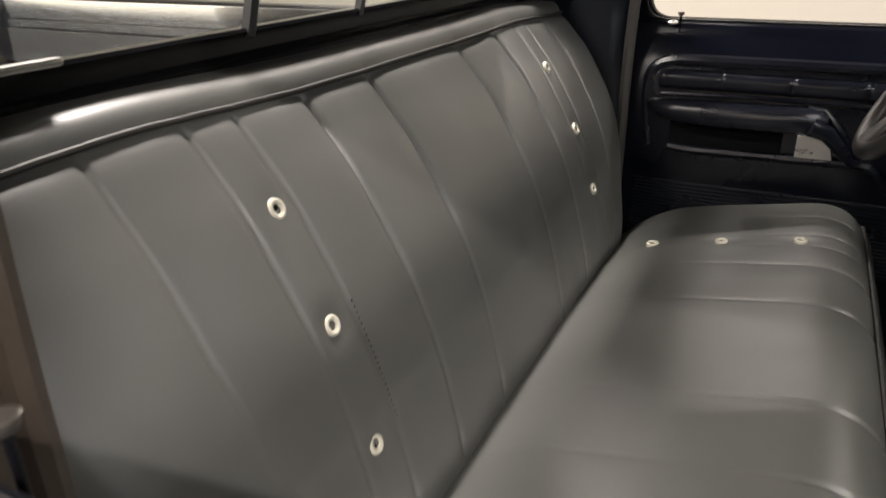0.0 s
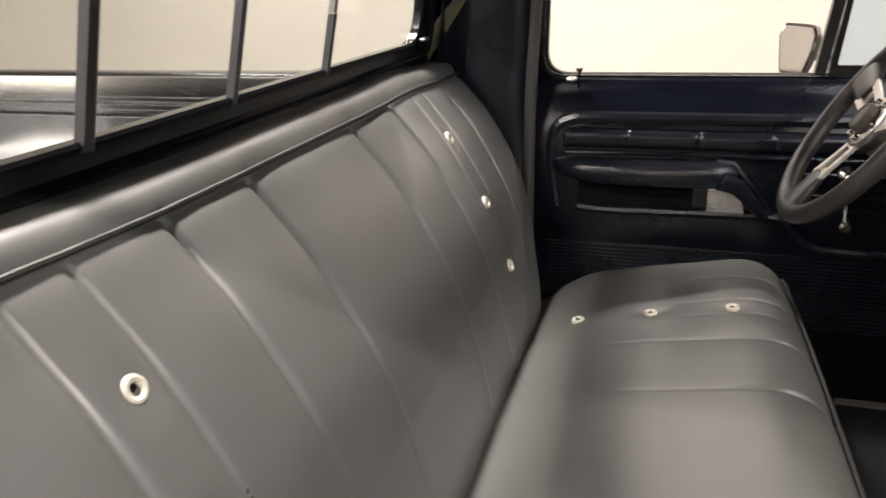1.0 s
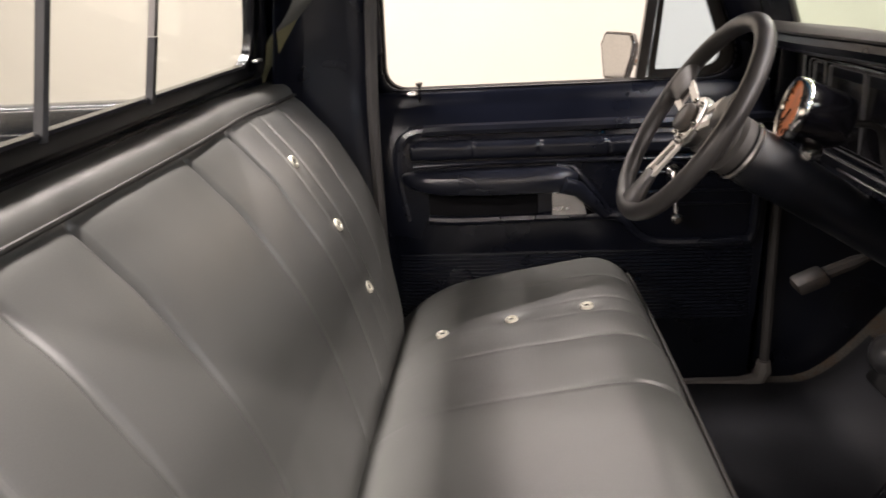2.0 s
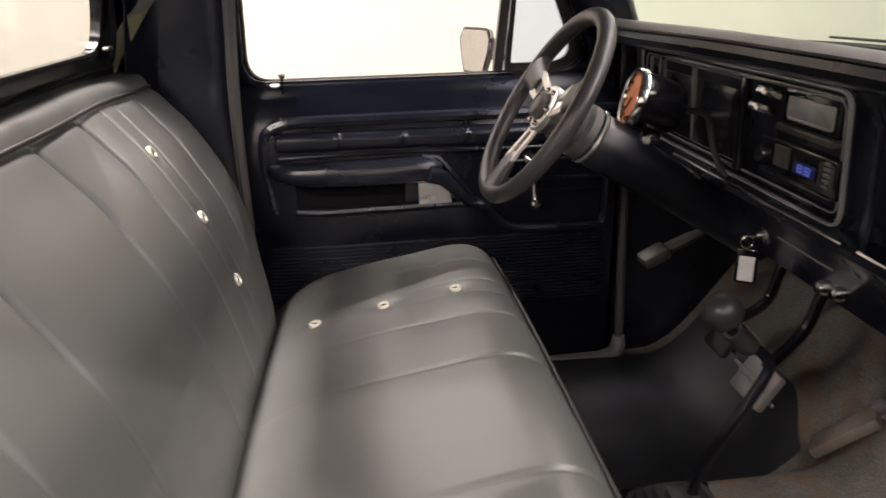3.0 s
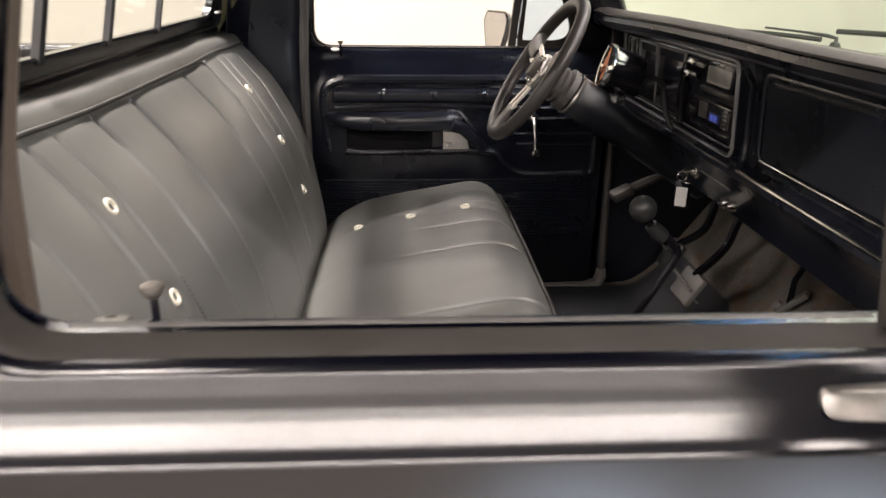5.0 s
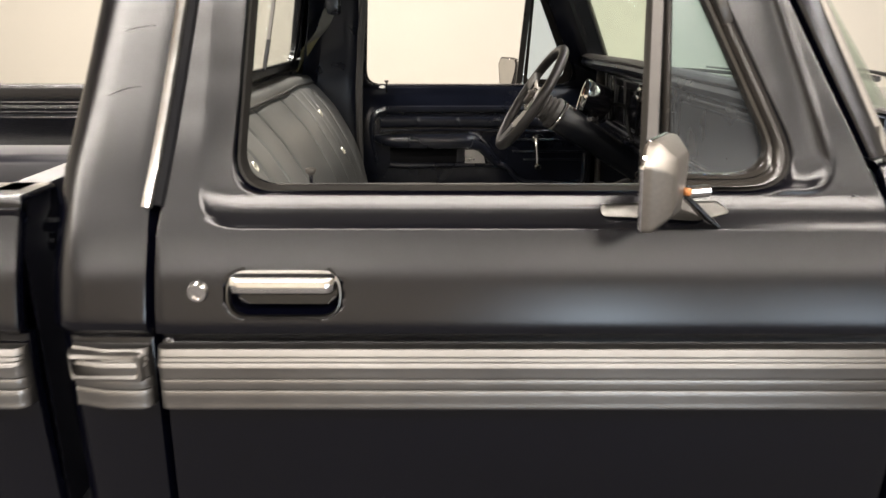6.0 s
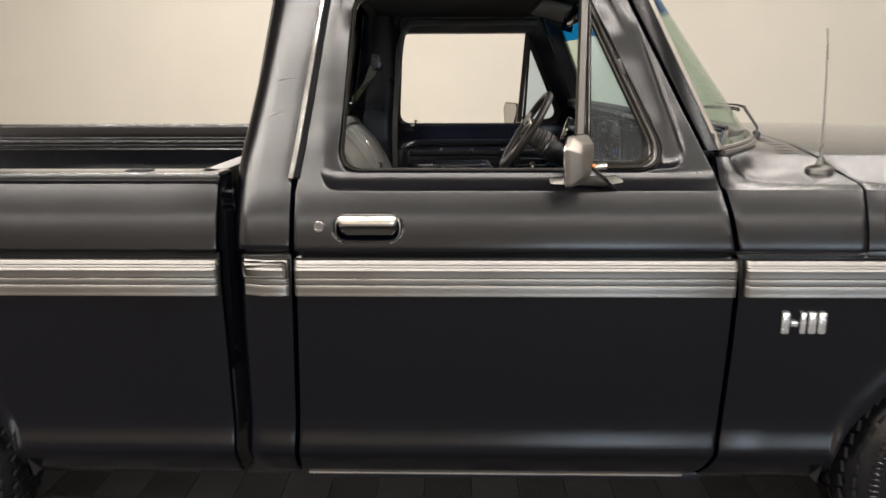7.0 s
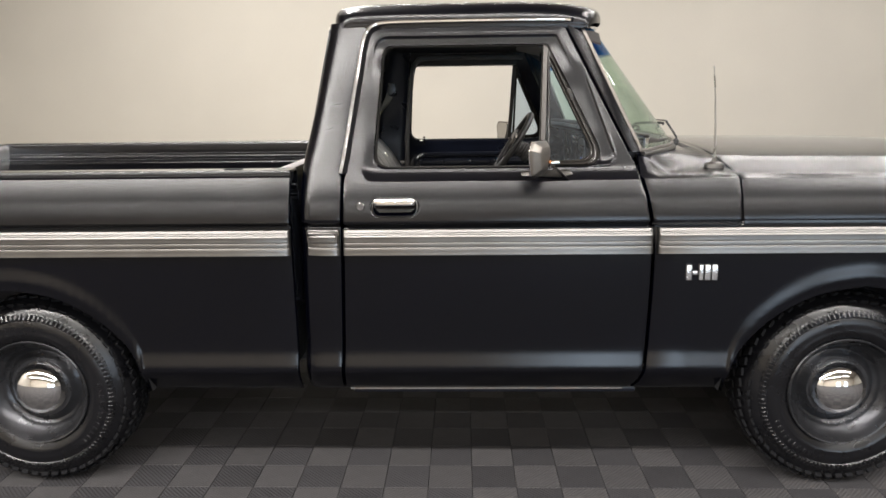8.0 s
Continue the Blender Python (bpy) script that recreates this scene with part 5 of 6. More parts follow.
        g += soft * (0.0056 * math.exp(-(d / 0.0048) ** 2) + 0.0026 * math.exp(-(d / 0.026) ** 2))
    return g * fade


def top_rise(dy):
    """The upper edge of the backrest stands a little higher over the two button columns."""
    return 0.013 * math.exp(-((dy + 0.56) / 0.20) ** 2) + 0.006 * math.exp(-((dy - 0.42) / 0.14) ** 2)


BACK = [(0.160, 0.70), (0.154, 0.77), (0.141, 0.835), (0.126, 0.895), (0.105, 0.96), (0.080, 1.023), (0.047, 1.085), (0.014, 1.139), (-0.016, 1.175), (-0.040, 1.203), (-0.056, 1.216)]
TOP = [(-0.059, 1.2250), (-0.0645, 1.2360), (-0.076, 1.2445), (-0.092, 1.2490), (-0.113, 1.2510), (-0.130, 1.238), (-0.136, 1.20), (-0.132, 1.10), (-0.10, 0.80), (-0.02, 0.66)]


def seat_ys():
    ys = set(np.round(np.linspace(-SW, SW, 130), 4))
    for p in PLEATS:
        ys |= {round(p + d, 4) for d in (-0.016, -0.010, -0.006, -0.003, 0.0, 0.003, 0.006, 0.010, 0.016)}
    for e in (0.003, 0.008, 0.015, 0.025, 0.04):
        ys |= {-SW + e, SW - e}
    return sorted(float(y) for y in ys)


end_shrink = lerp_table([(0.66, 0.19), (0.795, 0.135), (0.858, 0.105), (0.93, 0.045), (1.0, 0.012), (1.06, 0.0), (1.3, 0.0)])


def seat_y(dy, z):
    """The backrest's ends draw in towards its foot."""
    k = max(0.0, (abs(dy) - 0.47) / (SW - 0.47))
    return SEATC + dy - math.copysign(k * end_shrink(z), dy)


BUTTONS_B = {-1: [(1.1335, 0.0160, 0.0), (1.0180, 0.0800, -0.010), (0.8850, 0.1270, -0.014)], 1: [(1.140, 0.0135, 0.0), (1.023, 0.080, 0.0), (0.902, 0.1243, 0.0)]}


def seat_back():
    front = curve_pts(BACK, 46)
    top = curve_pts(TOP, 16)
    P = []
    for dy in seat_ys():
        row = []
        e = (SW - abs(dy))
        endr = 0.055
        t = max(0.0, 1 - e / endr)
        pull = endr * (1 - math.sqrt(max(0, 1 - t * t)))
        sag = 0.007 * (dy / SW) ** 2
        for k, p in enumerate(front):
            f = k / (len(front) - 1)
            fade = 0.30 + 0.80 * smooth(0.34, 0.78, f)
            fade *= smooth(-0.02, 0.12, f)
            d = pleat(dy, fade) * (1 - 0.72 * smooth(0.93, 1.0, f))
            # soft bulge between the seams, dimples round the buttons
            for c in COLS:
                for bz, bx, off in BUTTONS_B[-1 if c < 0 else 1]:
                    r = math.hypot(dy - c - off, (p[1] - bz))
                    d += 0.0045 * math.exp(-(r / 0.016) ** 2)
            d += 0.0022 * noise.noise(Vector((dy * 5, p[1] * 6, 1.7))) + 0.0012 * noise.noise(Vector((dy * 17, p[1] * 9, 4.2)))
            row.append((p[0] - d - pull * 0.9, seat_y(dy, p[1]), p[1] - 0.35 * d + (top_rise(dy) * smooth(0.5, 1.0, f) - sag * f) - pull * 0.25 * f))
        for k, p in enumerate(top):
            dim = 0.0
            for q in PLEATS:
                dim += 0.0009 * math.exp(-((dy - q) / 0.02) ** 2)
            dim *= max(0, 1 - k / 5)
            row.append((p[0] - pull * (0.9 - 1.2 * min(1, k / 8)), seat_y(dy, p[1]), p[1] + top_rise(dy) - sag - dim - pull * 0.45))
        P.append(row)
    bm = bmesh.new()
    V = add_grid(bm, P)
    bm.faces.new(V[0])
    bm.faces.new(list(reversed(V[-1])))
    return bm


CUSH = [(0.10, 0.700), (0.145, 0.735), (0.190, 0.775), (0.253, 0.809), (0.32, 0.825), (0.385, 0.838), (0.45, 0.850), (0.516, 0.863), (0.560, 0.867), (0.595, 0.859), (0.620, 0.842), (0.632, 0.826)]
CFRONT = [(0.636, 0.820), (0.652, 0.795), (0.664, 0.75), (0.668, 0.68), (0.655, 0.58), (0.62, 0.54), (0.40, 0.53), (0.10, 0.55)]
BUTTONS_S = [(0.252, 0.809), (0.381, 0.8375), (0.517, 0.863)]


def cushion():
    top = curve_pts(CUSH, 46)
    fr = curve_pts(CFRONT, 18)
    P = []
    for dy in seat_ys():
        e = SW - abs(dy)
        endr = 0.075
        t = max(0.0, 1 - e / endr)
        pull = endr * (1 - math.sqrt(max(0, 1 - t * t)))
        crown = 0.030 * (abs(dy) / SW) ** 3
        row = []
        for k, p in enumerate(top):
            f = k / (len(top) - 1)
            d = pleat(dy, 0.10 + 0.75 * smooth(0.45, 0.85, f)) * 0.75
            for c in COLS:
                for bx, bz in BUTTONS_S:
                    d += 0.006 * math.exp(-(math.hypot(dy - c, p[0] - bx) / 0.018) ** 2)
            d += 0.0028 * noise.noise(Vector((dy * 5, p[0] * 6, 7.7))) + 0.0012 * noise.noise(Vector((dy * 16, p[0] * 11, 3.2)))
            row.append((p[0] - pull * 0.2 * f, SEATC + dy, p[1] - d - crown - pull * 0.75))
        for k, p in enumerate(fr):
            row.append((p[0] - pull * 0.6 * max(0, 1 - k / 8), SEATC + dy, p[1] - (crown + pull * 0.55) * max(0, 1 - k / 7)))
        P.append(row)
    bm = bmesh.new()
    V = add_grid(bm, P)
    bm.faces.new(V[0])
    bm.faces.new(list(reversed(V[-1])))
    return bm


backrest = part("seat_backrest", seat_back(), VINYL, truck, "charcoal vinyl bench seat back with sewn pleats and cream buttons", angle=60)
seat = part("seat_cushion", cushion(), VINYL, truck, "charcoal vinyl bench seat cushion with sewn pleats and cream buttons", angle=60)


def piping(keys_fn, parent):
    bm = bmesh.new()
    pts = [keys_fn(-SW + 0.03 + (2 * SW - 0.06) * k / 120) for k in range(121)]
    tube(bm, pts, 0.0036, 8)
    part("piping", bm, PIPING, parent, "dark sewn piping along the seat edge")


def back_pipe(dy):
    dim = sum(0.0011 * math.exp(-((dy - q) / 0.022) ** 2) for q in PLEATS)
    t = max(0.0, 1 - (SW - abs(dy)) / 0.055)
    pull = 0.055 * (1 - math.sqrt(max(0, 1 - t * t)))
    return (-0.0555 - dim - pull * 0.9, SEATC + dy, 1.2215 + top_rise(dy) - dim * 0.7 - 0.007 * (dy / SW) ** 2 - pull * 0.4)


def front_pipe(dy):
    t = max(0.0, 1 - (SW - abs(dy)) / 0.075)
    pull = 0.075 * (1 - math.sqrt(max(0, 1 - t * t)))
    return (0.637 - pull * 0.3, SEATC + dy, 0.8255 - 0.030 * (abs(dy) / SW) ** 3 - pull * 0.65)


piping(back_pipe, backrest)
piping(front_pipe, seat)


def button(pos, nrm, parent):
    bm = bmesh.new()
    lathe(bm, [(-0.006, 0.0115), (0.002, 0.0125), (0.0045, 0.0115), (0.0055, 0.009), (0.0045, 0.006), (0.0015, 0.0050)], pos, nrm, 20)
    b = part("button", bm, BUTTON, parent, "cream plastic ring button")
    # dark disc: the shade inside the ring is painted
    bm = bmesh.new()
    lathe(bm, [(-0.004, 0.0060), (0.0020, 0.0054), (0.0022, 0.0)], pos, nrm, 14)
    part("button_hole", bm, HOLLOW_SHADE, parent, "dark disc painted for the shade of the button hole")


for c in COLS:
    for z, x, off in BUTTONS_B[-1 if c < 0 else 1]:
        button(Vector((x - 0.0045, SEATC + c + off, z - 0.001)), (0.90, 0, 0.43), backrest)
    for x, z in BUTTONS_S:
        button(Vector((x, SEATC + c, z - 0.0085)), (-0.15, 0, 1), seat)

# stitched lines beside the button columns
for c in COLS:
    bm = bmesh.new()
    for s in (0.031,):
        for k in range(36):
            z = 0.80 + 0.0065 * k
            x = float(np.interp(z, [p[1] for p in BACK], [p[0] for p in BACK]))
            rbox(bm, (x + 0.0002 - pleat(c + s, 0.35), SEATC + c + s, z), (0.0012, 0.0014, 0.0036), 0.0)
    tagged(part("stitching", bm, PIPING, backrest, "grey stitching along the pleat seam"), kind="stuff")

# ---- door inside: trim panel, armrest, pull, crank, ribs ----
def bead(bm, pts, r=0.010, seg=8):
    tube(bm, [(x, y, z) for x, z, y in pts], r, seg)


def door_inside(doorobs):
    zs = [0.43, 0.50, 0.62, 0.64, 0.80, 0.90, 1.0, 1.06, 1.12, 1.15, 1.167, 1.180, 1.187, 1.190]
    ys = [0.190, 0.190, 0.192, 0.200, 0.205, 0.206, 0.206, 0.203, 0.186, 0.160, 0.153, 0.149, 0.143, 0.125]
    xs = [0.050, 0.054, 0.075, 0.2, 0.4, 0.6, 0.8, 0.93, 0.955, 0.96]
    P = [[(x, y - (0.05 if x in (0.050, 0.96) else 0), z) for x in xs] for y, z in zip(ys, zs)]
    both("inner_panel", sheet(P, (0, -0.008, 0)), INPAINT, doorobs, "black painted inner door panel")
    # rounded bead that frames the trim, along the top, down the back, with the step below the crank
    bm = bmesh.new()
    tr = [(0.965, 1.111), (0.70, 1.110), (0.40, 1.109), (0.22, 1.108), (0.175, 1.103), (0.148, 1.086), (0.136, 1.055), (0.135, 1.00), (0.150, 0.90)]
    bead(bm, [(p[0], p[1], 0.196) for p in curve_pts(tr, 50)], 0.013)
    tr = [(0.200, 0.905), (0.26, 0.900), (0.42, 0.902), (0.60, 0.905), (0.640, 0.893), (0.675, 0.858), (0.715, 0.838), (0.80, 0.834), (0.90, 0.837), (0.925, 0.845), (0.930, 0.90), (0.930, 0.95)]
    bead(bm, [(p[0], p[1], 0.212) for p in curve_pts(tr, 60)], 0.011)
    both("trim_bead", bm, PLASTIC, doorobs, "rounded black bead round the door trim")
    # padded bolster with vertical stitches
    bm = bmesh.new()
    P = []
    for z, d in ((1.042, 0.0), (1.045, 0.008), (1.054, 0.014), (1.070, 0.015), (1.080, 0.011), (1.086, 0.0)):
        row = []
        for x in sorted(set(list(np.linspace(0.164, 0.93, 160)) + [0.166, 0.170, 0.926, 0.929])):
            st = sum(0.0045 * math.exp(-((x - s) / 0.004) ** 2) for s in (0.302, 0.453, 0.602, 0.75, 0.88))
            e = 0.010 if x < 0.165 or x > 0.9295 else 0.003 if x < 0.168 or x > 0.928 else 0
            row.append((float(x), 0.206 + max(0, d - st * (d > 0)) - e, z))
        P.append(row)
    both("bolster", sheet(P, (0, -0.006, 0)), PLASTIC, doorobs, "black padded bolster with sewn divisions")
    bm = bmesh.new()
    bead(bm, [(0.17, 1.030, 0.210), (0.35, 1.034, 0.210), (0.50, 1.034, 0.210), (0.93, 1.030, 0.210)], 0.005)
    for z in (1.0, 0.955, 0.925):
        bead(bm, [(0.66 if z > 0.94 else 0.70, z, 0.208), (0.93, z, 0.208)], 0.004)
    both("trim_line", bm, PLASTIC, doorobs, "fine raised line in the door trim")
    # armrest: swept section, deeper at the front, running down to the pull
    bm = bmesh.new()
    st = [(0.142, 1.002, 0.012, 0.008), (0.150, 1.004, 0.030, 0.012), (0.175, 1.000, 0.050, 0.019), (0.23, 0.996, 0.066, 0.024), (0.32, 0.996, 0.074, 0.026), (0.42, 0.997, 0.074, 0.026), (0.49, 0.998, 0.068, 0.027), (0.515, 0.995, 0.058, 0.027), (0.535, 0.985, 0.046, 0.024)]
    rings = []
    for x, z, d, h in st:
        rings.append([(x, 0.202 + d * (0.5 + 0.5 * c), z + h * s) for c, s in ((-1, 1), (-0.2, 1.0), (0.5, 0.95), (0.85, 0.7), (1, 0.2), (0.97, -0.35), (0.8, -0.8), (0.4, -1), (-1, -1))])
    loops(bm, rings, cap=True)
    arm = both("armrest", bm, PLASTIC, doorobs, "black moulded armrest")
    bm = bmesh.new()
    tube(bm, [(0.50, 0.262, 0.992), (0.535, 0.250, 0.978), (0.575, 0.235, 0.935), (0.600, 0.225, 0.908)], [0.020, 0.018, 0.013, 0.011], 10)
    tube(bm, [(0.49, 0.222, 1.024), (0.525, 0.220, 1.020), (0.570, 0.216, 0.965), (0.615, 0.214, 0.905)], 0.008, 8)
    both("armrest_front", bm, PLASTIC, doorobs, "black sloping front of the armrest")
    # solid dark plate takes the place of a shaded hollow
    bm = bmesh.new()
    rbox(bm, (0.325, 0.206, 0.937), (0.25, 0.012, 0.058), 0.006)
    both("map_pocket", bm, HOLLOW_SHADE, doorobs, "dark plate painted for the shaded pocket under the armrest")
    pull = plate([(0.480, 0.232, 0.914), (0.480, 0.228, 0.9635), (0.543, 0.228, 0.963), (0.556, 0.232, 0.914)], (0, -0.006, 0))
    both("door_pull", pull, ALU, doorobs, "satin metal inside door release")
    flap = plate([(0.5445, 0.228, 0.963), (0.566, 0.221, 0.963), (0.602, 0.219, 0.913), (0.5575, 0.232, 0.914)], (0, -0.006, 0))
    both("release_flap", flap, POLISH, doorobs, "chrome end of the door release")
    edge = bmesh.new()
    tube(edge, [(0.480, 0.226, 0.9645), (0.52, 0.2265, 0.9655), (0.561, 0.222, 0.9645)], 0.003, 8)
    both("release_edge", edge, POLISH, doorobs, "bright top edge of the door release")
    bm = bmesh.new()
    lathe(bm, [(0, 0.016), (0.012, 0.015), (0.018, 0.008), (0.018, 0)], (0.744, 0.206, 1.003), (0, 1, 0), 18)
    tube(bm, [(0.744, 0.222, 1.003), (0.745, 0.232, 0.98), (0.748, 0.238, 0.945), (0.750, 0.240, 0.910)], [0.008, 0.006, 0.006, 0.007], 8)
    lathe(bm, [(-0.006, 0.008), (0.002, 0.013), (0.018, 0.013), (0.024, 0.007), (0.024, 0)], (0.750, 0.238, 0.904), (0, 1, 0), 16)
    both("window_crank", bm, CHROME, doorobs, "chrome window crank with a knob")
    bm = bmesh.new()
    P = []
    for k in range(40):
        z = 0.64 + 0.0045 * k
        P.append([(x, 0.2085 + 0.005 * (k % 2) - (0.01 if x < 0.13 or x > 0.93 else 0), z) for x in (0.12, 0.14, 0.5, 0.92, 0.94)])
    both("ribbed_kick_plate", sheet(P, (0, -0.008, 0)), PLASTIC, doorobs, "black ribbed lower door trim")
    bm = bmesh.new()
    bead(bm, [(0.60, 0.722, 0.205), (0.91, 0.724, 0.205)], 0.006)
    bead(bm, [(0.60, 0.655, 0.202), (0.925, 0.656, 0.202)], 0.006)
    tube(bm, [(0.845, 0.203, 0.76), (0.845, 0.212, 0.76)], 0.006, 10)
    both("lower_bead", bm, PLASTIC, doorobs, "black ridge along the lower door")
    bm = bmesh.new()
    tube(bm, [(0.188, 0.152, 1.165), (0.188, 0.152, 1.201)], 0.0028, 8)
    pins = both("lock_pin", bm, GLOSSBLK, doorobs, "thin lock pin on the door sill")
    bm = bmesh.new()
    lathe(bm, [(0, 0.003), (0.003, 0.0062), (0.007, 0.0080), (0.0095, 0.0080), (0.0105, 0.006), (0.0095, 0.0)], (0.188, 0.152, 1.199), (0, 0, 1), 16)
    both("lock_knob", bm, SHELL, pins, "dished pale metal lock knob")
    pins[0].location = (0.012, 0.006, 0.001)
    bm = bmesh.new()
    lathe(bm, [(0, 0.012), (0.003, 0.011), (0.004, 0.004)], (0.172, 0.154, 1.1845), (0, 0.25, 1), 18)
    both("lock_grommet", bm, ALU, doorobs, "bright lock pin grommet")
    bm = bmesh.new()
    for dy in (0.098, 0.136):
        tube(bm, [(x, dy, 1.1875) for x in (0.12, 0.4, 0.68)], 0.0055, 6)
    both("window_wiper", bm, SEAL, doorobs, "felt window wiper strips along the sill")
    # inner window frame lining
    bm = bmesh.new()
    loops(bm, window_ring([(0.15, 0.060), (0.15, 0.062), (0.35, 0.063), (0.75, 0.064), (0.95, 0.064), (1.0, 0.062), (1.0, 0.058)]))
    both("window_lining", bm, INPAINT, doorobs, "black painted inner window frame")


door_inside(doors)

# ---- dashboard ----
DX0, DX1 = 0.175, 1.825
PROFILE = [(1.32, 1.235), (1.20, 1.262), (1.08, 1.283), (0.98, 1.296), (0.92, 1.302), (0.895, 1.301), (0.880, 1.293), (0.876, 1.282), (0.882, 1.270), (0.905, 1.262), (0.955, 1.258),
           (0.985, 1.250), (0.992, 1.235), (0.998, 1.15), (1.003, 1.086), (1.000, 1.075), (0.985, 1.068), (0.972, 1.062), (0.970, 1.053), (0.980, 1.042), (1.000, 1.020), (1.012, 0.985), (1.018, 0.955), (1.035, 0.945), (1.20, 0.960)]
P = []
for y in [DX0, DX0 + 0.006, DX0 + 0.02] + [float(v) for v in np.linspace(0.25, 1.75, 24)] + [DX1 - 0.02, DX1 - 0.006, DX1]:
    e = 0.012 if y in (DX0, DX1) else 0.003 if y in (DX0 + 0.006, DX1 - 0.006) else 0
    wav = 0.064 - 0.042 * smooth(1.2, 1.65, y)
    lim = ws_base_x(y) - 0.02
    P.append([(min((min(x + e + wav, 0.974 if z > 1.28 else 0.982) if x < 0.96 and z > 1.255 else x + e), lim if z > 1.2 else 9), y, z + (0.002 * noise.noise(Vector((y * 4, x * 5, 0))) if z > 1.255 else 0)) for x, z in PROFILE])
dash = part("dashboard", sheet(P, (0.006, 0, -0.004)), PLASTIC, truck, "black moulded dashboard")
bm = bmesh.new()
P = []
for y in [DX0 + 0.004] + [float(v) for v in np.linspace(0.2, 1.8, 30)] + [DX1 - 0.004]:
    wav = 0.064 - 0.042 * smooth(1.2, 1.65, y)
    lim = ws_base_x(y) - 0.016
    P.append([(min(min(x + wav, 0.972) if x < 0.96 else x, lim), y, z + 0.003 + 0.002 * noise.noise(Vector((y * 4, x * 5, 0)))) for x, z in PROFILE[:7]])
part("dash_pad", sheet(P, (0, 0, 0.004)), DASHPAD, dash, "worn brownish black dash pad")


def ring_x(bm, loop_out, loop_in, x, h, depth=0.0, back=0.006):
    """A raised frame on the dashboard face, facing the seat."""
    rings = []
    for mix, dx in ((0.0, back), (0.0, -h * 0.8), (0.25, -h), (0.75, -h), (1.0, -h * 0.6), (1.0, 0.006 + depth)):
        rings.append([Vector((x(p.y) + dx, p.x, p.y)) for p in (a.lerp(b, mix) for a, b in zip(loop_out, loop_in))])
    loops(bm, rings)


face_x = lerp_table([(1.06, 1.003), (1.15, 0.998), (1.25, 0.990)])


def rect(y0, y1, z0, z1, r, n=6):
    return rounded([(y0, z0), (y0, z1), (y1, z1), (y1, z0)], r, n)


bm = bmesh.new()
ring_x(bm, rect(1.026, 1.742, 1.070, 1.257, 0.028), rect(1.0305, 1.7375, 1.0745, 1.2525, 0.025), face_x, 0.016, 0.0, -0.0102)
part("instrument_bezel", bm, BEADMAT, dash, "worn silver-edged instrument bezel")
bm = bmesh.new()
ring_x(bm, rect(1.0425, 1.7255, 1.0865, 1.2415, 0.017), rect(1.0450, 1.7230, 1.0890, 1.2390, 0.015), face_x, 0.0095)
part("bezel_line", bm, BEADMAT, dash, "thin inner silver line of the bezel")
bm = bmesh.new()
ring_x(bm, rect(1.0254, 1.7426, 1.0694, 1.2576, 0.028), rect(1.0346, 1.7334, 1.0786, 1.2484, 0.022), face_x, 0.0112)
part("bezel_wall", bm, PLASTIC, dash, "black side of the instrument bezel")
bm = bmesh.new()
ring_x(bm, rect(1.037, 1.731, 1.081, 1.246, 0.020), rect(1.047, 1.720, 1.090, 1.238, 0.014), face_x, 0.008)
for y in (1.305, 1.655):
    rbox(bm, (0.990, y, 1.163), (0.018, 0.016, 0.155), 0.004)
part("bezel_inner", bm, GLOSSBLK, dash, "black inner bezel with dividers")
for y0, y1 in ((1.315, 1.50), (1.505, 1.645), (1.667, 1.715)):
    bm = bmesh.new()
    ring_x(bm, rect(y0, y1, 1.093, 1.236, 0.008), rect(y0 + 0.003, y1 - 0.003, 1.096, 1.233, 0.006), face_x, 0.006)
    part("lens_frame", bm, BEADMAT, dash, "thin silver instrument frame")
    bm = bmesh.new()
    rbox(bm, (0.9965, (y0 + y1) / 2, 1.1645), (0.006, y1 - y0 - 0.004, 0.139), 0.002)
    part("instrument_lens", bm, SMOKE, dash, "smoked dark instrument lens")
# lining of the hinge pillar beside each end of the dashboard
bm = bmesh.new()
rbox(bm, (0.993, 0.168, 1.125), (0.060, 0.010, 0.250), 0.003)
both("pillar_lining", bm, INPAINT, (truck, truck), "black hinge pillar lining beside the dashboard")
# heater controls and radio
bm = bmesh.new()
rbox(bm, (0.990, 1.117, 1.214), (0.020, 0.112, 0.034), 0.004)
rbox(bm, (0.981, 1.115, 1.199), (0.006, 0.10, 0.004), 0.001)
part("heater_panel", bm, PANELGREY, dash, "scuffed metal heater control panel")
bm = bmesh.new()
rbox(bm, (0.992, 1.117, 1.214), (0.020, 0.134, 0.052), 0.004)
part("heater_surround", bm, GLOSSBLK, dash, "black surround of the heater panel")
bm = bmesh.new()
rbox(bm, (0.983, 1.119, 1.183), (0.014, 0.142, 0.011), 0.003)
part("heater_shelf", bm, RADIOGREY, dash, "dull grey shelf under the heater panel")
for y, z in ((1.197, 1.231), (1.215, 1.205)):
    bm = bmesh.new()
    rbox(bm, (0.966, y, z), (0.030, 0.034, 0.013), 0.003, 2, Matrix.Rotation(radians(20), 3, "Y"))
    part("heater_lever", bm, CHROME, dash, "chrome heater lever")
bm = bmesh.new()
rbox(bm, (0.993, 1.136, 1.135), (0.020, 0.195, 0.056), 0.004)
part("radio", bm, GLOSSBLK, dash, "black car radio with a blue lit display")
bm = bmesh.new()
rbox(bm, (0.982, 1.061, 1.138), (0.006, 0.032, 0.034), 0.003)
part("radio_panel", bm, RADIOGREY, dash, "worn grey end panel of the radio")
bm = bmesh.new()
rbox(bm, (0.982, 1.170, 1.140), (0.004, 0.040, 0.032), 0.002)
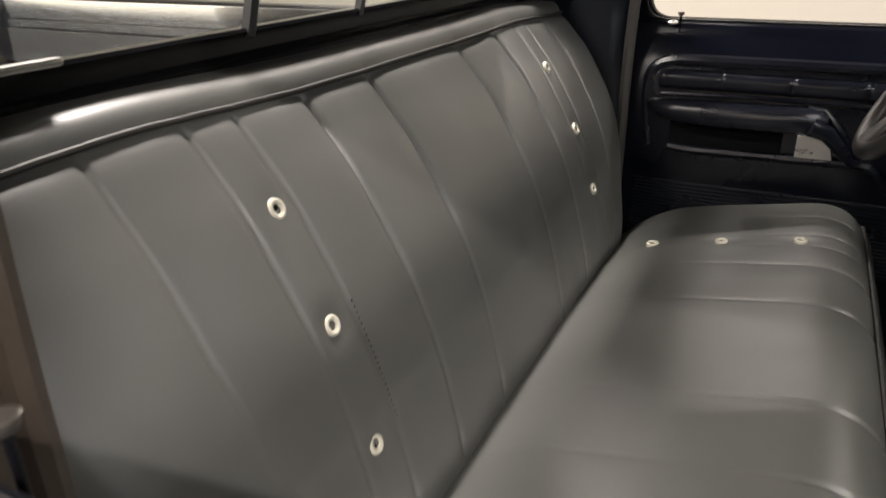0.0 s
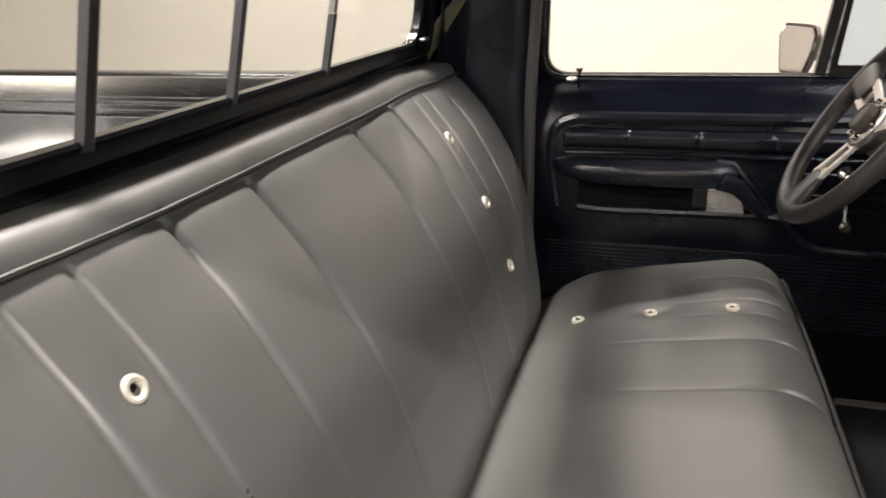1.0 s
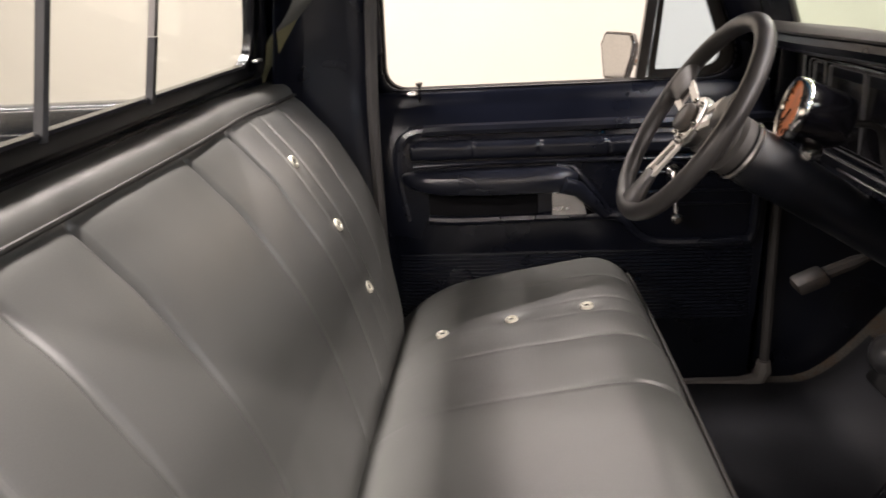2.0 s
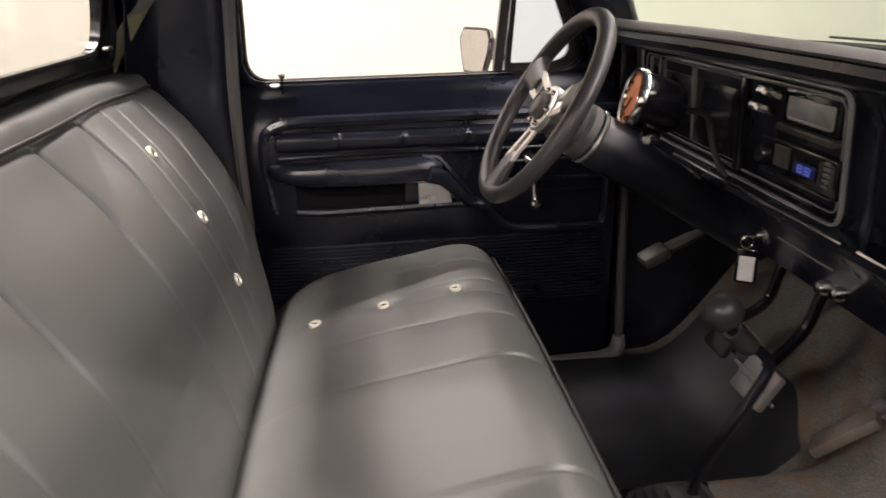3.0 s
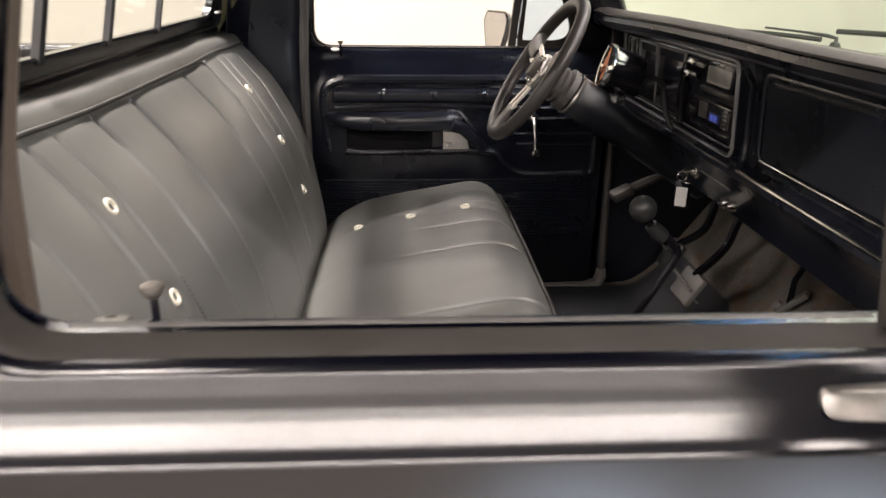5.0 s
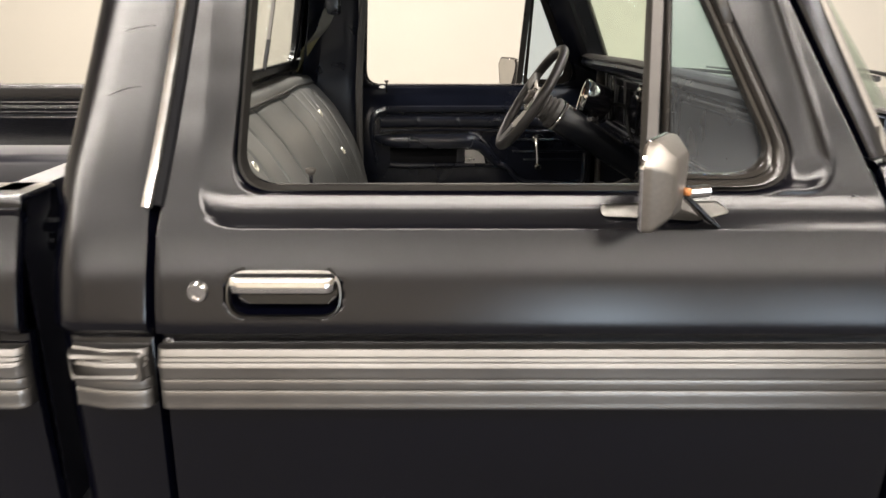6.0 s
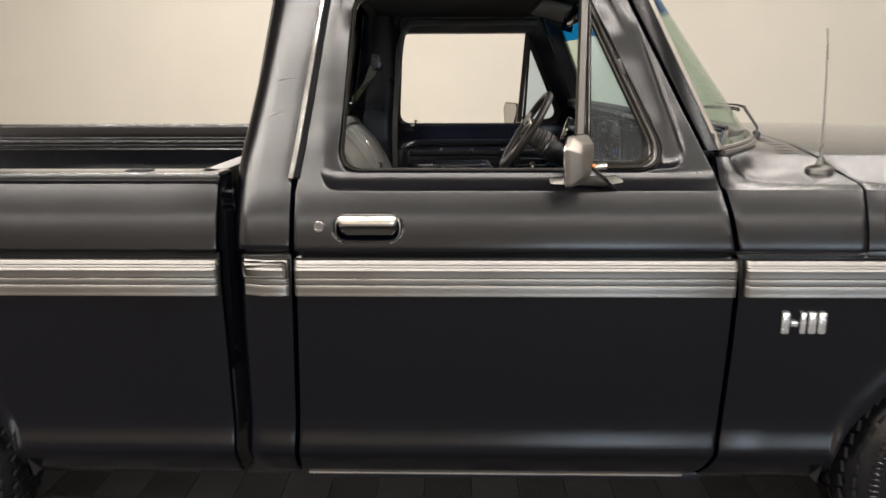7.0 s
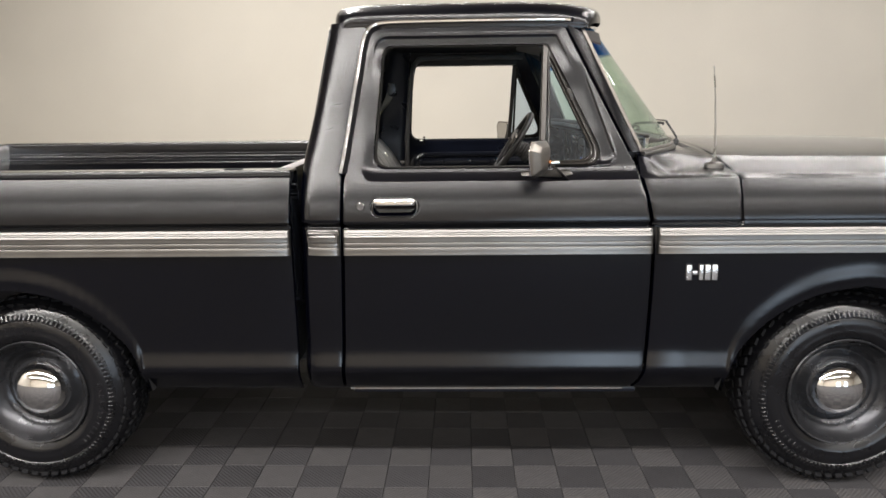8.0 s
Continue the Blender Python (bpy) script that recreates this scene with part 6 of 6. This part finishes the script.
part("radio_panel", bm, RADIOGREY, dash, "worn grey end panel of the radio")
bm = bmesh.new()
rbox(bm, (0.9815, 1.112, 1.134), (0.003, 0.052, 0.018), 0.001)
part("radio_display", bm, SCREEN, dash, "dim blue radio display")
for y in (1.119, 1.101):
    bm = bmesh.new()
    for dy, dz, w, h in ((0.0, 0.0050, 0.011, 0.0022), (0.0, 0.0, 0.011, 0.0022), (0.0, -0.0050, 0.011, 0.0022), (0.0050, 0.0, 0.0022, 0.012), (-0.0050, 0.0, 0.0022, 0.012)):
        rbox(bm, (0.9795, y + dy, 1.134 + dz), (0.0012, w, h), 0)
    part("display_digit", bm, DIGITS, dash, "small lit blue bars of the radio display")
bm = bmesh.new()
lathe(bm, [(0, 0.017), (0.012, 0.016), (0.016, 0.012), (0.016, 0)], (0.983, 1.212, 1.136), (-1, 0, 0), 20)
part("radio_knob", bm, GLOSSBLK, dash, "round black radio knob")
for k in range(5):
    bm = bmesh.new()
    rbox(bm, (0.9785, 1.055, 1.124 + 0.008 * k), (0.004, 0.014, 0.005), 0.0015)
    part("radio_button", bm, ALU, dash, "small silver radio button")
bm = bmesh.new()
rbox(bm, (0.982, 1.136, 1.1095), (0.004, 0.185, 0.003), 0.001)
rbox(bm, (0.982, 1.136, 1.1605), (0.004, 0.185, 0.003), 0.001)
part("radio_trim", bm, CHROME, dash, "bright radio trim line")
# glove box
bm = bmesh.new()
ring_x(bm, rect(0.215, 0.950, 1.082, 1.246, 0.03), rect(0.228, 0.937, 1.092, 1.236, 0.024), face_x, 0.006)
part("glove_box_frame", bm, PLASTIC, dash, "black glove box surround")
bm = bmesh.new()
P = []
for y in (0.235, 0.238, 0.30, 0.6, 0.85, 0.926, 0.930):
    e = 0.006 if y in (0.235, 0.930) else 0
    P.append([(face_x(z) - 0.006 + e + (0.005 if z in (1.098, 1.230) else 0), y, z) for z in (1.098, 1.101, 1.14, 1.19, 1.227, 1.230)])
part("glove_box_door", sheet(P, (0.005, 0, 0)), PLASTIC, dash, "smooth black glove box door")
for y0, y1, z, r in ((0.235, 0.920, 1.096, 0.0028), (0.20, 0.958, 1.0665, 0.0040), (0.992, 1.52, 1.0655, 0.0035)):
    bm = bmesh.new()
    tube(bm, [(0.972 if z < 1.08 else 0.991, y, z) for y in np.linspace(y0, y1, 6)], r, 8)
    part("chrome_strip", bm, CHROME, dash, "thin chrome strip along the dashboard")
bm = bmesh.new()
tube(bm, [(0.975, 0.962, 1.0665), (0.985, 0.972, 1.080), (0.990, 0.976, 1.12), (0.985, 0.977, 1.22), (0.965, 0.975, 1.25)], 0.006, 8)
part("dash_rib", bm, PLASTIC, dash, "black vertical dashboard rib")
# pull knobs under the dash, ignition lock
for y, z, r in ((1.060, 0.973, 0.012), (1.026, 0.978, 0.011)):
    bm = bmesh.new()
    tube(bm, [(1.030, y, z), (1.006, y, z)], 0.005, 8)
    lathe(bm, [(-0.004, 0.006), (0.0, r), (0.012, r), (0.018, r * 0.7), (0.019, 0)], (1.014, y, z), (-1, 0, 0), 18)
    part("dash_knob", bm, CHROME, dash, "chrome dashboard pull knob")
bm = bmesh.new()
lathe(bm, [(0, 0.016), (0.006, 0.015), (0.009, 0.010), (0.009, 0)], (1.012, 1.230, 0.992), (-1, 0.0, 0), 20)
part("ignition_lock", bm, CHROME, dash, "chrome ignition lock")
bm = bmesh.new()
rbox(bm, (1.006, 1.115, 1.005), (0.006, 0.14, 0.004), 0.001)
part("dash_label", bm, METALGREY, dash, "grey strip on the lower dashboard")

# ---- steering column and wheel ----
HUB = Vector((0.672, 1.400, 1.190))
AX = Vector((0.845, 0.0, -0.535)).normalized()
UPV = Vector((0.535, 0.0, 0.845)).normalized()
bm = bmesh.new()
lathe(bm, [(0.095, 0.036), (0.11, 0.048), (0.16, 0.049), (0.20, 0.045), (0.32, 0.042), (0.52, 0.040)], HUB, AX, 32)
column = part("steering_column", bm, COLUMN, truck, "black steering column")
bm = bmesh.new()
lathe(bm, [(0.030, 0.036), (0.036, 0.041), (0.046, 0.037), (0.050, 0.043), (0.060, 0.038), (0.064, 0.045), (0.074, 0.040), (0.080, 0.050), (0.095, 0.050), (0.098, 0.040)], HUB, AX, 32)
part("column_collar", bm, SEAL, column, "ribbed grey rubber collar")
bm = bmesh.new()
lathe(bm, [(0.100, 0.050), (0.104, 0.0525), (0.109, 0.050)], HUB, AX, 32)
part("column_ring", bm, ALU, column, "bright ring on the steering column")
bm = bmesh.new()
lever = HUB + AX * 0.14
tube(bm, [lever + Vector((0, 0.045, 0)), lever + Vector((-0.02, 0.12, 0.02)), lever + Vector((-0.03, 0.17, 0.03))], 0.005, 8)
part("indicator_stalk", bm, GLOSSBLK, column, "black indicator stalk")
bm = bmesh.new()
RW = 0.172
tube(bm, [HUB + (Vector((0, 1, 0)) * math.cos(2 * math.pi * k / 72) + UPV * math.sin(2 * math.pi * k / 72)) * RW for k in range(72)], 0.0150, 14, closed=True)
rim = part("steering_wheel", bm, WHEELRIM, truck, "black leather covered three-spoke steering wheel")
for ang in (18, 162, 270):
    a = radians(ang)
    d = Vector((0, 1, 0)) * math.cos(a) + UPV * math.sin(a)
    w = AX.cross(d).normalized()
    bm = bmesh.new()
    for s in (-1, 1):
        rings = []
        for r, off, hw, ax in ((0.026, 0.0135, 0.0075, 0.014), (0.05, 0.0150, 0.0060, 0.012), (0.075, 0.0165, 0.0060, 0.008), (0.105, 0.0185, 0.0065, 0.003)):
            c = HUB + d * r + w * s * off + AX * (ax - 0.004)
            rings.append([c - w * hw - AX * 0.0025, c + w * hw - AX * 0.0025, c + w * hw + AX * 0.0025, c - w * hw + AX * 0.0025])
        loops(bm, rings, cap=True)
    for r0, r1 in ((0.026, 0.046), (0.090, 0.108)):
        rings = []
        for r in (r0, r1):
            c = HUB + d * r + AX * (0.0102 - 0.08 * max(0, r - 0.026))
            rings.append([c - w * 0.0165 - AX * 0.002, c + w * 0.0165 - AX * 0.002, c + w * 0.0165 + AX * 0.002, c - w * 0.0165 + AX * 0.002])
        loops(bm, rings, cap=True)
    part("spoke", bm, SPOKE, rim, "slotted satin silver spoke")
    bm = bmesh.new()
    rings = []
    for r, hw, h in ((0.098, 0.022, 0.005), (0.104, 0.026, 0.0075), (0.125, 0.027, 0.010), (0.145, 0.032, 0.013), (0.162, 0.042, 0.015)):
        c = HUB + d * r + AX * 0.001
        rings.append([c + w * hw * math.cos(2 * math.pi * j / 14) + AX * h * math.sin(2 * math.pi * j / 14) for j in range(14)])
    loops(bm, rings, cap=True)
    part("spoke_cover", bm, WHEELRIM, rim, "black leather spoke end")
bm = bmesh.new()
lathe(bm, [(0.030, 0.036), (0.016, 0.043), (0.008, 0.044), (0.003, 0.042), (0.001, 0.036), (0.001, 0.026)], HUB, AX, 32)
part("wheel_hub", bm, ALU, rim, "bright metal hub with six bolts")
bm = bmesh.new()
lathe(bm, [(0.004, 0.023), (-0.010, 0.0235), (-0.014, 0.021), (-0.015, 0.018), (-0.013, 0.016), (-0.014, 0.0)], HUB, AX, 32)
part("horn_button", bm, METALGREY, rim, "round grey horn button")
for k in range(6):
    a = 2 * math.pi * k / 6
    bm = bmesh.new()
    lathe(bm, [(0.004, 0.0046), (-0.003, 0.0046), (-0.005, 0.003), (-0.005, 0.0)], HUB + (Vector((0, 1, 0)) * math.cos(a) + UPV * math.sin(a)) * 0.0335, AX, 10)
    part("hub_bolt", bm, CHROME, rim)

# tachometer clamped to the column
TP, TA = Vector((0.838, 1.415, 1.196)), Vector((-0.95, 0.12, 0.28)).normalized()
bm = bmesh.new()
lathe(bm, [(-0.090, 0.030), (-0.085, 0.040), (-0.065, 0.047), (-0.01, 0.050), (0.0, 0.050)], TP, TA, 36)
tach = part("tachometer", bm, GLOSSBLK, truck, "black round tachometer on the steering column")
bm = bmesh.new()
lathe(bm, [(-0.012, 0.0505), (-0.010, 0.0535), (0.003, 0.0535), (0.006, 0.051), (0.004, 0.046), (-0.002, 0.045)], TP, TA, 36)
part("tachometer_ring", bm, CHROME, tach, "chrome tachometer rim")
bm = bmesh.new()
lathe(bm, [(-0.001, 0.0455), (-0.0005, 0.020), (-0.0005, 0.0)], TP, TA, 36)
part("tachometer_dial", bm, ORANGE, tach, "orange tachometer dial")
u, w = frame_of(TA)
bm = bmesh.new()
for k in range(11):
    a = radians(-40 + 26 * k)
    d = u * math.cos(a) + w * math.sin(a)
    tube(bm, [TP + TA * 0.0008 + d * 0.033, TP + TA * 0.0008 + d * 0.041], 0.0012, 5)
tube(bm, [TP + TA * 0.0015, TP + TA * 0.0015 + (u * 0.6 + w * 0.8) * 0.036], 0.0014, 5)
part("dial_marks", bm, GLOSSBLK, tach, "dark dial marks and pointer")
bm = bmesh.new()
lathe(bm, [(-0.008, 0.018), (0.0, 0.016), (0.012, 0.013), (0.018, 0.008), (0.018, 0)], TP + Vector((0.028, -0.020, -0.068)), (-0.5, -0.6, -0.1), 18)
tube(bm, [TP + Vector((0.03, -0.01, -0.045)), TP + Vector((0.03, -0.01, -0.075)), TP + Vector((0.05, 0.0, -0.09))], 0.008, 8)
part("tachometer_clamp", bm, CHROME, tach, "chrome tachometer clamp screw")
bm = bmesh.new()
tube(bm, [tuple(p) for p in curve_pts([TP - TA * 0.086, TP + Vector((0.125, -0.03, -0.03)), TP + Vector((0.135, -0.045, -0.08)), TP + Vector((0.145, -0.075, -0.125)), TP + Vector((0.18, -0.10, -0.145))], 20)], 0.006, 8)
part("tachometer_cable", bm, RUBBER, tach, "black tachometer cable")

# ---- pedals, gear lever, mats ----
bm = bmesh.new()
tube(bm, [tuple(p) for p in curve_pts([(1.17, 1.47, 0.99), (1.10, 1.47, 0.952), (1.02, 1.47, 0.915), (0.950, 1.47, 0.884)], 14)], [0.009] * 10 + [0.012] * 4, 8)
pb = part("brake_lever", bm, BRAKEGREY, truck, "dark worn pedal lever under the column")
bm = bmesh.new()
rbox(bm, (0.926, 1.470, 0.871), (0.058, 0.050, 0.026), 0.009, 2, Matrix.Rotation(radians(-26), 3, "Y"))
part("pedal_pad", bm, BRAKEGREY, pb, "worn end of the parking brake lever")
for y, xe, ze in ((1.225, 1.030, 0.742), (1.350, 1.030, 0.772)):
    bm = bmesh.new()
    tube(bm, [tuple(p) for p in curve_pts([(1.20, y, 1.02), (1.130, y, 0.89), (1.104, y, 0.812), (xe + 0.012, y, ze)], 16)], 0.010, 8)
    pl = part("pedal_arm", bm, GLOSSBLK, truck, "black pedal arm")
    bm = bmesh.new()
    rbox(bm, (xe, y, ze - 0.025), (0.016, 0.10 if y < 1.3 else 0.075, 0.075), 0.007, 2, Matrix.Rotation(radians(32), 3, "Y"))
    for k in range(4):
        rbox(bm, (xe - 0.009 + 0.010 * k - 0.012, y, ze - 0.002 - 0.016 * k), (0.004, 0.085 if y < 1.3 else 0.06, 0.006), 0.001, 1, Matrix.Rotation(radians(32), 3, "Y"))
    part("pedal_pad", bm, METALGREY if y < 1.3 else RUBBER, pl, "worn pedal pad with ribs")
bm = bmesh.new()
GA, GB = Vector((1.130, 1.184, 0.598)), Vector((1.245, 1.091, 0.759))
ux = (GB - GA).normalized()
uy = Vector((0, 0, 1)).cross(ux).normalized()
rot = Matrix((ux, uy, ux.cross(uy))).transposed()
rbox(bm, GA.lerp(GB, 0.30), ((GB - GA).length * 0.60, 0.060, 0.020), 0.005, 2, rot)
gas = part("accelerator_pedal", bm, PEDAL, truck, "worn brown-grey accelerator pedal")
for k in range(6):
    bm = bmesh.new()
    rbox(bm, GA + ux * (0.012 + 0.018 * k) + rot @ Vector((0, 0, 0.009)), (0.005, 0.040, 0.003), 0.001, 1, rot)
    part("pedal_rib", bm, PEDAL, gas)
bm = bmesh.new()
rbox(bm, GA.lerp(GB, 0.80), ((GB - GA).length * 0.36, 0.034, 0.012), 0.004, 2, rot)
part("pedal_stem", bm, METALGREY, gas, "rusty grey pedal stem")
bm = bmesh.new()
rbox(bm, GA.lerp(GB, 0.63) + rot @ Vector((0, 0.012, 0.010)), (0.022, 0.018, 0.016), 0.004, 2, rot)
part("pedal_hinge", bm, METALGREY, gas, "rusty hinge block of the pedal")
bm = bmesh.new()
tube(bm, [GA.lerp(GB, 0.75), GA.lerp(GB, 0.78) + Vector((0.004, 0.012, 0.05)), (1.27, 1.10, 0.92)], 0.007, 8)
part("pedal_rod", bm, GLOSSBLK, gas, "dark pedal rod")
bm = bmesh.new()
P = []
for y in np.linspace(1.27, 1.79, 22):
    x1 = 1.17 + 0.05 * smooth(1.26, 1.40, y)
    P.append([(x, y, floor_z(x, y) + 0.009) for x in np.linspace(0.62, x1, 26)])
fm = part("floor_mat", sheet([[Vector((float(a), float(b), float(c))) for a, b, c in r] for r in P], (0, 0, -0.006)), MATRUB, None)
tagged(fm, "dark rubber floor mat in the driver's footwell", "floor mat")

# gear lever: bent rod, ball knob, pleated boot with its plate
bm = bmesh.new()
keys = [(0.815, 1.003, 0.640), (0.812, 0.998, 0.690), (0.826, 0.990, 0.755), (0.862, 0.985, 0.828), (0.888, 0.985, 0.878), (0.892, 0.985, 0.901), (0.876, 0.985, 0.922), (0.846, 0.983, 0.941), (0.822, 0.979, 0.970)]
tube(bm, [tuple(p) for p in curve_pts(keys, 48)], 0.0080, 10)
lever = part("gear_lever", bm, GLOSSBLK, truck, "black bent gear lever")
bm = bmesh.new()
bmesh.ops.create_uvsphere(bm, u_segments=28, v_segments=18, radius=0.0255)
for v in bm.verts:
    v.co = v.co + Vector((0.812, 0.976, 0.990))
part("gear_knob", bm, KNOB, lever, "round dark grey gear knob")
bm = bmesh.new()
tube(bm, [(0.832, 0.981, 0.957), (0.848, 0.983, 0.940), (0.862, 0.985, 0.930)], [0.012, 0.016, 0.014], 12)
part("lever_collar", bm, RUBBER, lever, "black collar on the gear lever")
BC = Vector((0.815, 1.003, 0.0))
bm = bmesh.new()
rings = []
for s, z in ((0.0944, 0.604), (0.0976, 0.611), (0.0952, 0.617), (0.0832, 0.615), (0.0856, 0.625), (0.0824, 0.631), (0.0696, 0.629), (0.0720, 0.639), (0.0688, 0.645), (0.0560, 0.643), (0.0584, 0.653), (0.0544, 0.658), (0.0400, 0.656), (0.0376, 0.668), (0.0220, 0.674), (0.0140, 0.686)):
    rings.append([(BC.x + p.x, BC.y + p.y, z) for p in rounded([(-s * 0.72, -s), (-s * 0.72, s), (s * 0.72, s), (s * 0.72, -s)], s * 0.3, 5)])
loops(bm, rings, cap=True)
part("gear_boot", bm, RUBBER, lever, "pleated black rubber gear boot")
bm = bmesh.new()
lo = rounded([(-0.080, -0.112), (-0.080, 0.112), (0.080, 0.112), (0.080, -0.112)], 0.02, 5)
li = rounded([(-0.068, -0.098), (-0.068, 0.098), (0.068, 0.098), (0.068, -0.098)], 0.02, 5)
loops(bm, [[(BC.x + p.x, BC.y + p.y, z) for p in l] for l, z in ((lo, 0.590), (lo, 0.604), (li, 0.610), (li, 0.595))])
for sx in (-1, 1):
    for sy in (-1, 0, 1):
        lathe(bm, [(0, 0.006), (0.004, 0.005), (0.005, 0)], (BC.x + sx * 0.074, BC.y + sy * 0.100, 0.606), (0, 0, 1), 8)
part("boot_plate", bm, GLOSSBLK, lever, "black screwed boot plate")

# door sill scuff strip and bright corner on the driver's side
bm = bmesh.new()
tube(bm, [(0.30, 1.805, 0.454), (0.80, 1.806, 0.454), (0.94, 1.806, 0.455), (0.985, 1.808, 0.464), (0.995, 1.812, 0.51), (0.990, 1.822, 0.80), (0.985, 1.83, 1.05)], 0.012, 8)
part("door_opening_seal", bm, SEAL, truck, "grey door opening seal")
bm = bmesh.new()
tube(bm, [(0.80, 1.798, 0.460), (0.94, 1.798, 0.460), (0.980, 1.801, 0.468), (0.992, 1.804, 0.492), (0.992, 1.806, 0.515)], [0.012, 0.016, 0.020, 0.020, 0.016], 8)
part("sill_corner", bm, VISOR, truck, "pale worn sill corner moulding")

# key tag hanging from the ignition lock
key = thing("key_with_tag", "small key with a white plastic tag hanging from the ignition lock", "key")
bm = bmesh.new()
tube(bm, [(1.003, 1.236, 0.992), (0.985, 1.236, 0.992)], 0.004, 8)
tube(bm, [(0.985 + 0.011 * math.cos(2 * math.pi * k / 16), 1.238, 0.980 + 0.011 * math.sin(2 * math.pi * k / 16)) for k in range(16)], 0.0015, 6, closed=True)
part("key", bm, CHROME, key, "chrome key and ring")
bm = bmesh.new()
rbox(bm, (0.990, 1.240, 0.936), (0.007, 0.034, 0.062), 0.003, 2, Matrix.Rotation(radians(58), 3, "Z"))
part("tag_holder", bm, GLOSSBLK, key, "dark tag holder")
bm = bmesh.new()
rbox(bm, (0.9878, 1.2364, 0.932), (0.003, 0.025, 0.044), 0.001, 1, Matrix.Rotation(radians(58), 3, "Z"))
part("tag_card", bm, WHITE, key, "white blank tag card")

# ---- floor tiles: the squares beside and under the truck one by one, the rest joined ----
T = 0.165


def tile_mesh(name, material):
    bm = bmesh.new()
    a, b = T / 2 - 0.0008, T / 2 - 0.002
    loops(bm, [[(-a, -a, -0.006), (a, -a, -0.006), (a, a, -0.006), (-a, a, -0.006)], [(-a, -a, -0.002), (a, -a, -0.002), (a, a, -0.002), (-a, a, -0.002)], [(-b, -b, 0), (b, -b, 0), (b, b, 0), (-b, b, 0)]])
    bm.faces.new([v for v in bm.verts][-4:])
    bmesh.ops.recalc_face_normals(bm, faces=bm.faces)
    me = bpy.data.meshes.new(name)
    bm.to_mesh(me)
    bm.free()
    me.materials.append(material)
    return me


tm = [tile_mesh("tile", TILE_L), tile_mesh("tile_dark", TILE_D)]
rest = [([], []), ([], [])]
near_cols, near_rows = range(-10, 15), range(-5, 6)
for i in range(math.ceil((X0 + 0.055) / T), math.floor((X1 + 0.055) / T)):
    for j in range(math.ceil((Y0 - 0.235) / T), math.floor((Y1 - 0.235) / T)):
        x, y = -0.055 + (i + 0.5) * T, 0.235 + (j + 0.5) * T
        dark = (i + j) % 2 == 0
        if i in near_cols and j in near_rows:
            ob = new("tile", tm[dark])
            ob.parent = floor
            ob.location = (x, y, 0)
        else:
            vs, fs = rest[dark]
            n = len(vs)
            a, b = T / 2 - 0.0008, T / 2 - 0.002
            vs += [(x - a, y - a, -0.005), (x + a, y - a, -0.005), (x + a, y + a, -0.005), (x - a, y + a, -0.005), (x - b, y - b, 0), (x + b, y - b, 0), (x + b, y + b, 0), (x - b, y + b, 0)]
            fs += [(n + 4, n + 5, n + 6, n + 7)] + [(n + k, n + (k + 1) % 4, n + 4 + (k + 1) % 4, n + 4 + k) for k in range(4)]
for (vs, fs), material in zip(rest, (TILE_L, TILE_D)):
    me = bpy.data.meshes.new("far_tiles")
    me.from_pydata(vs, [], fs)
    me.materials.append(material)
    ob = new("far_tiles", me)
    ob.parent = floor
    tagged(ob, kind="stuff")
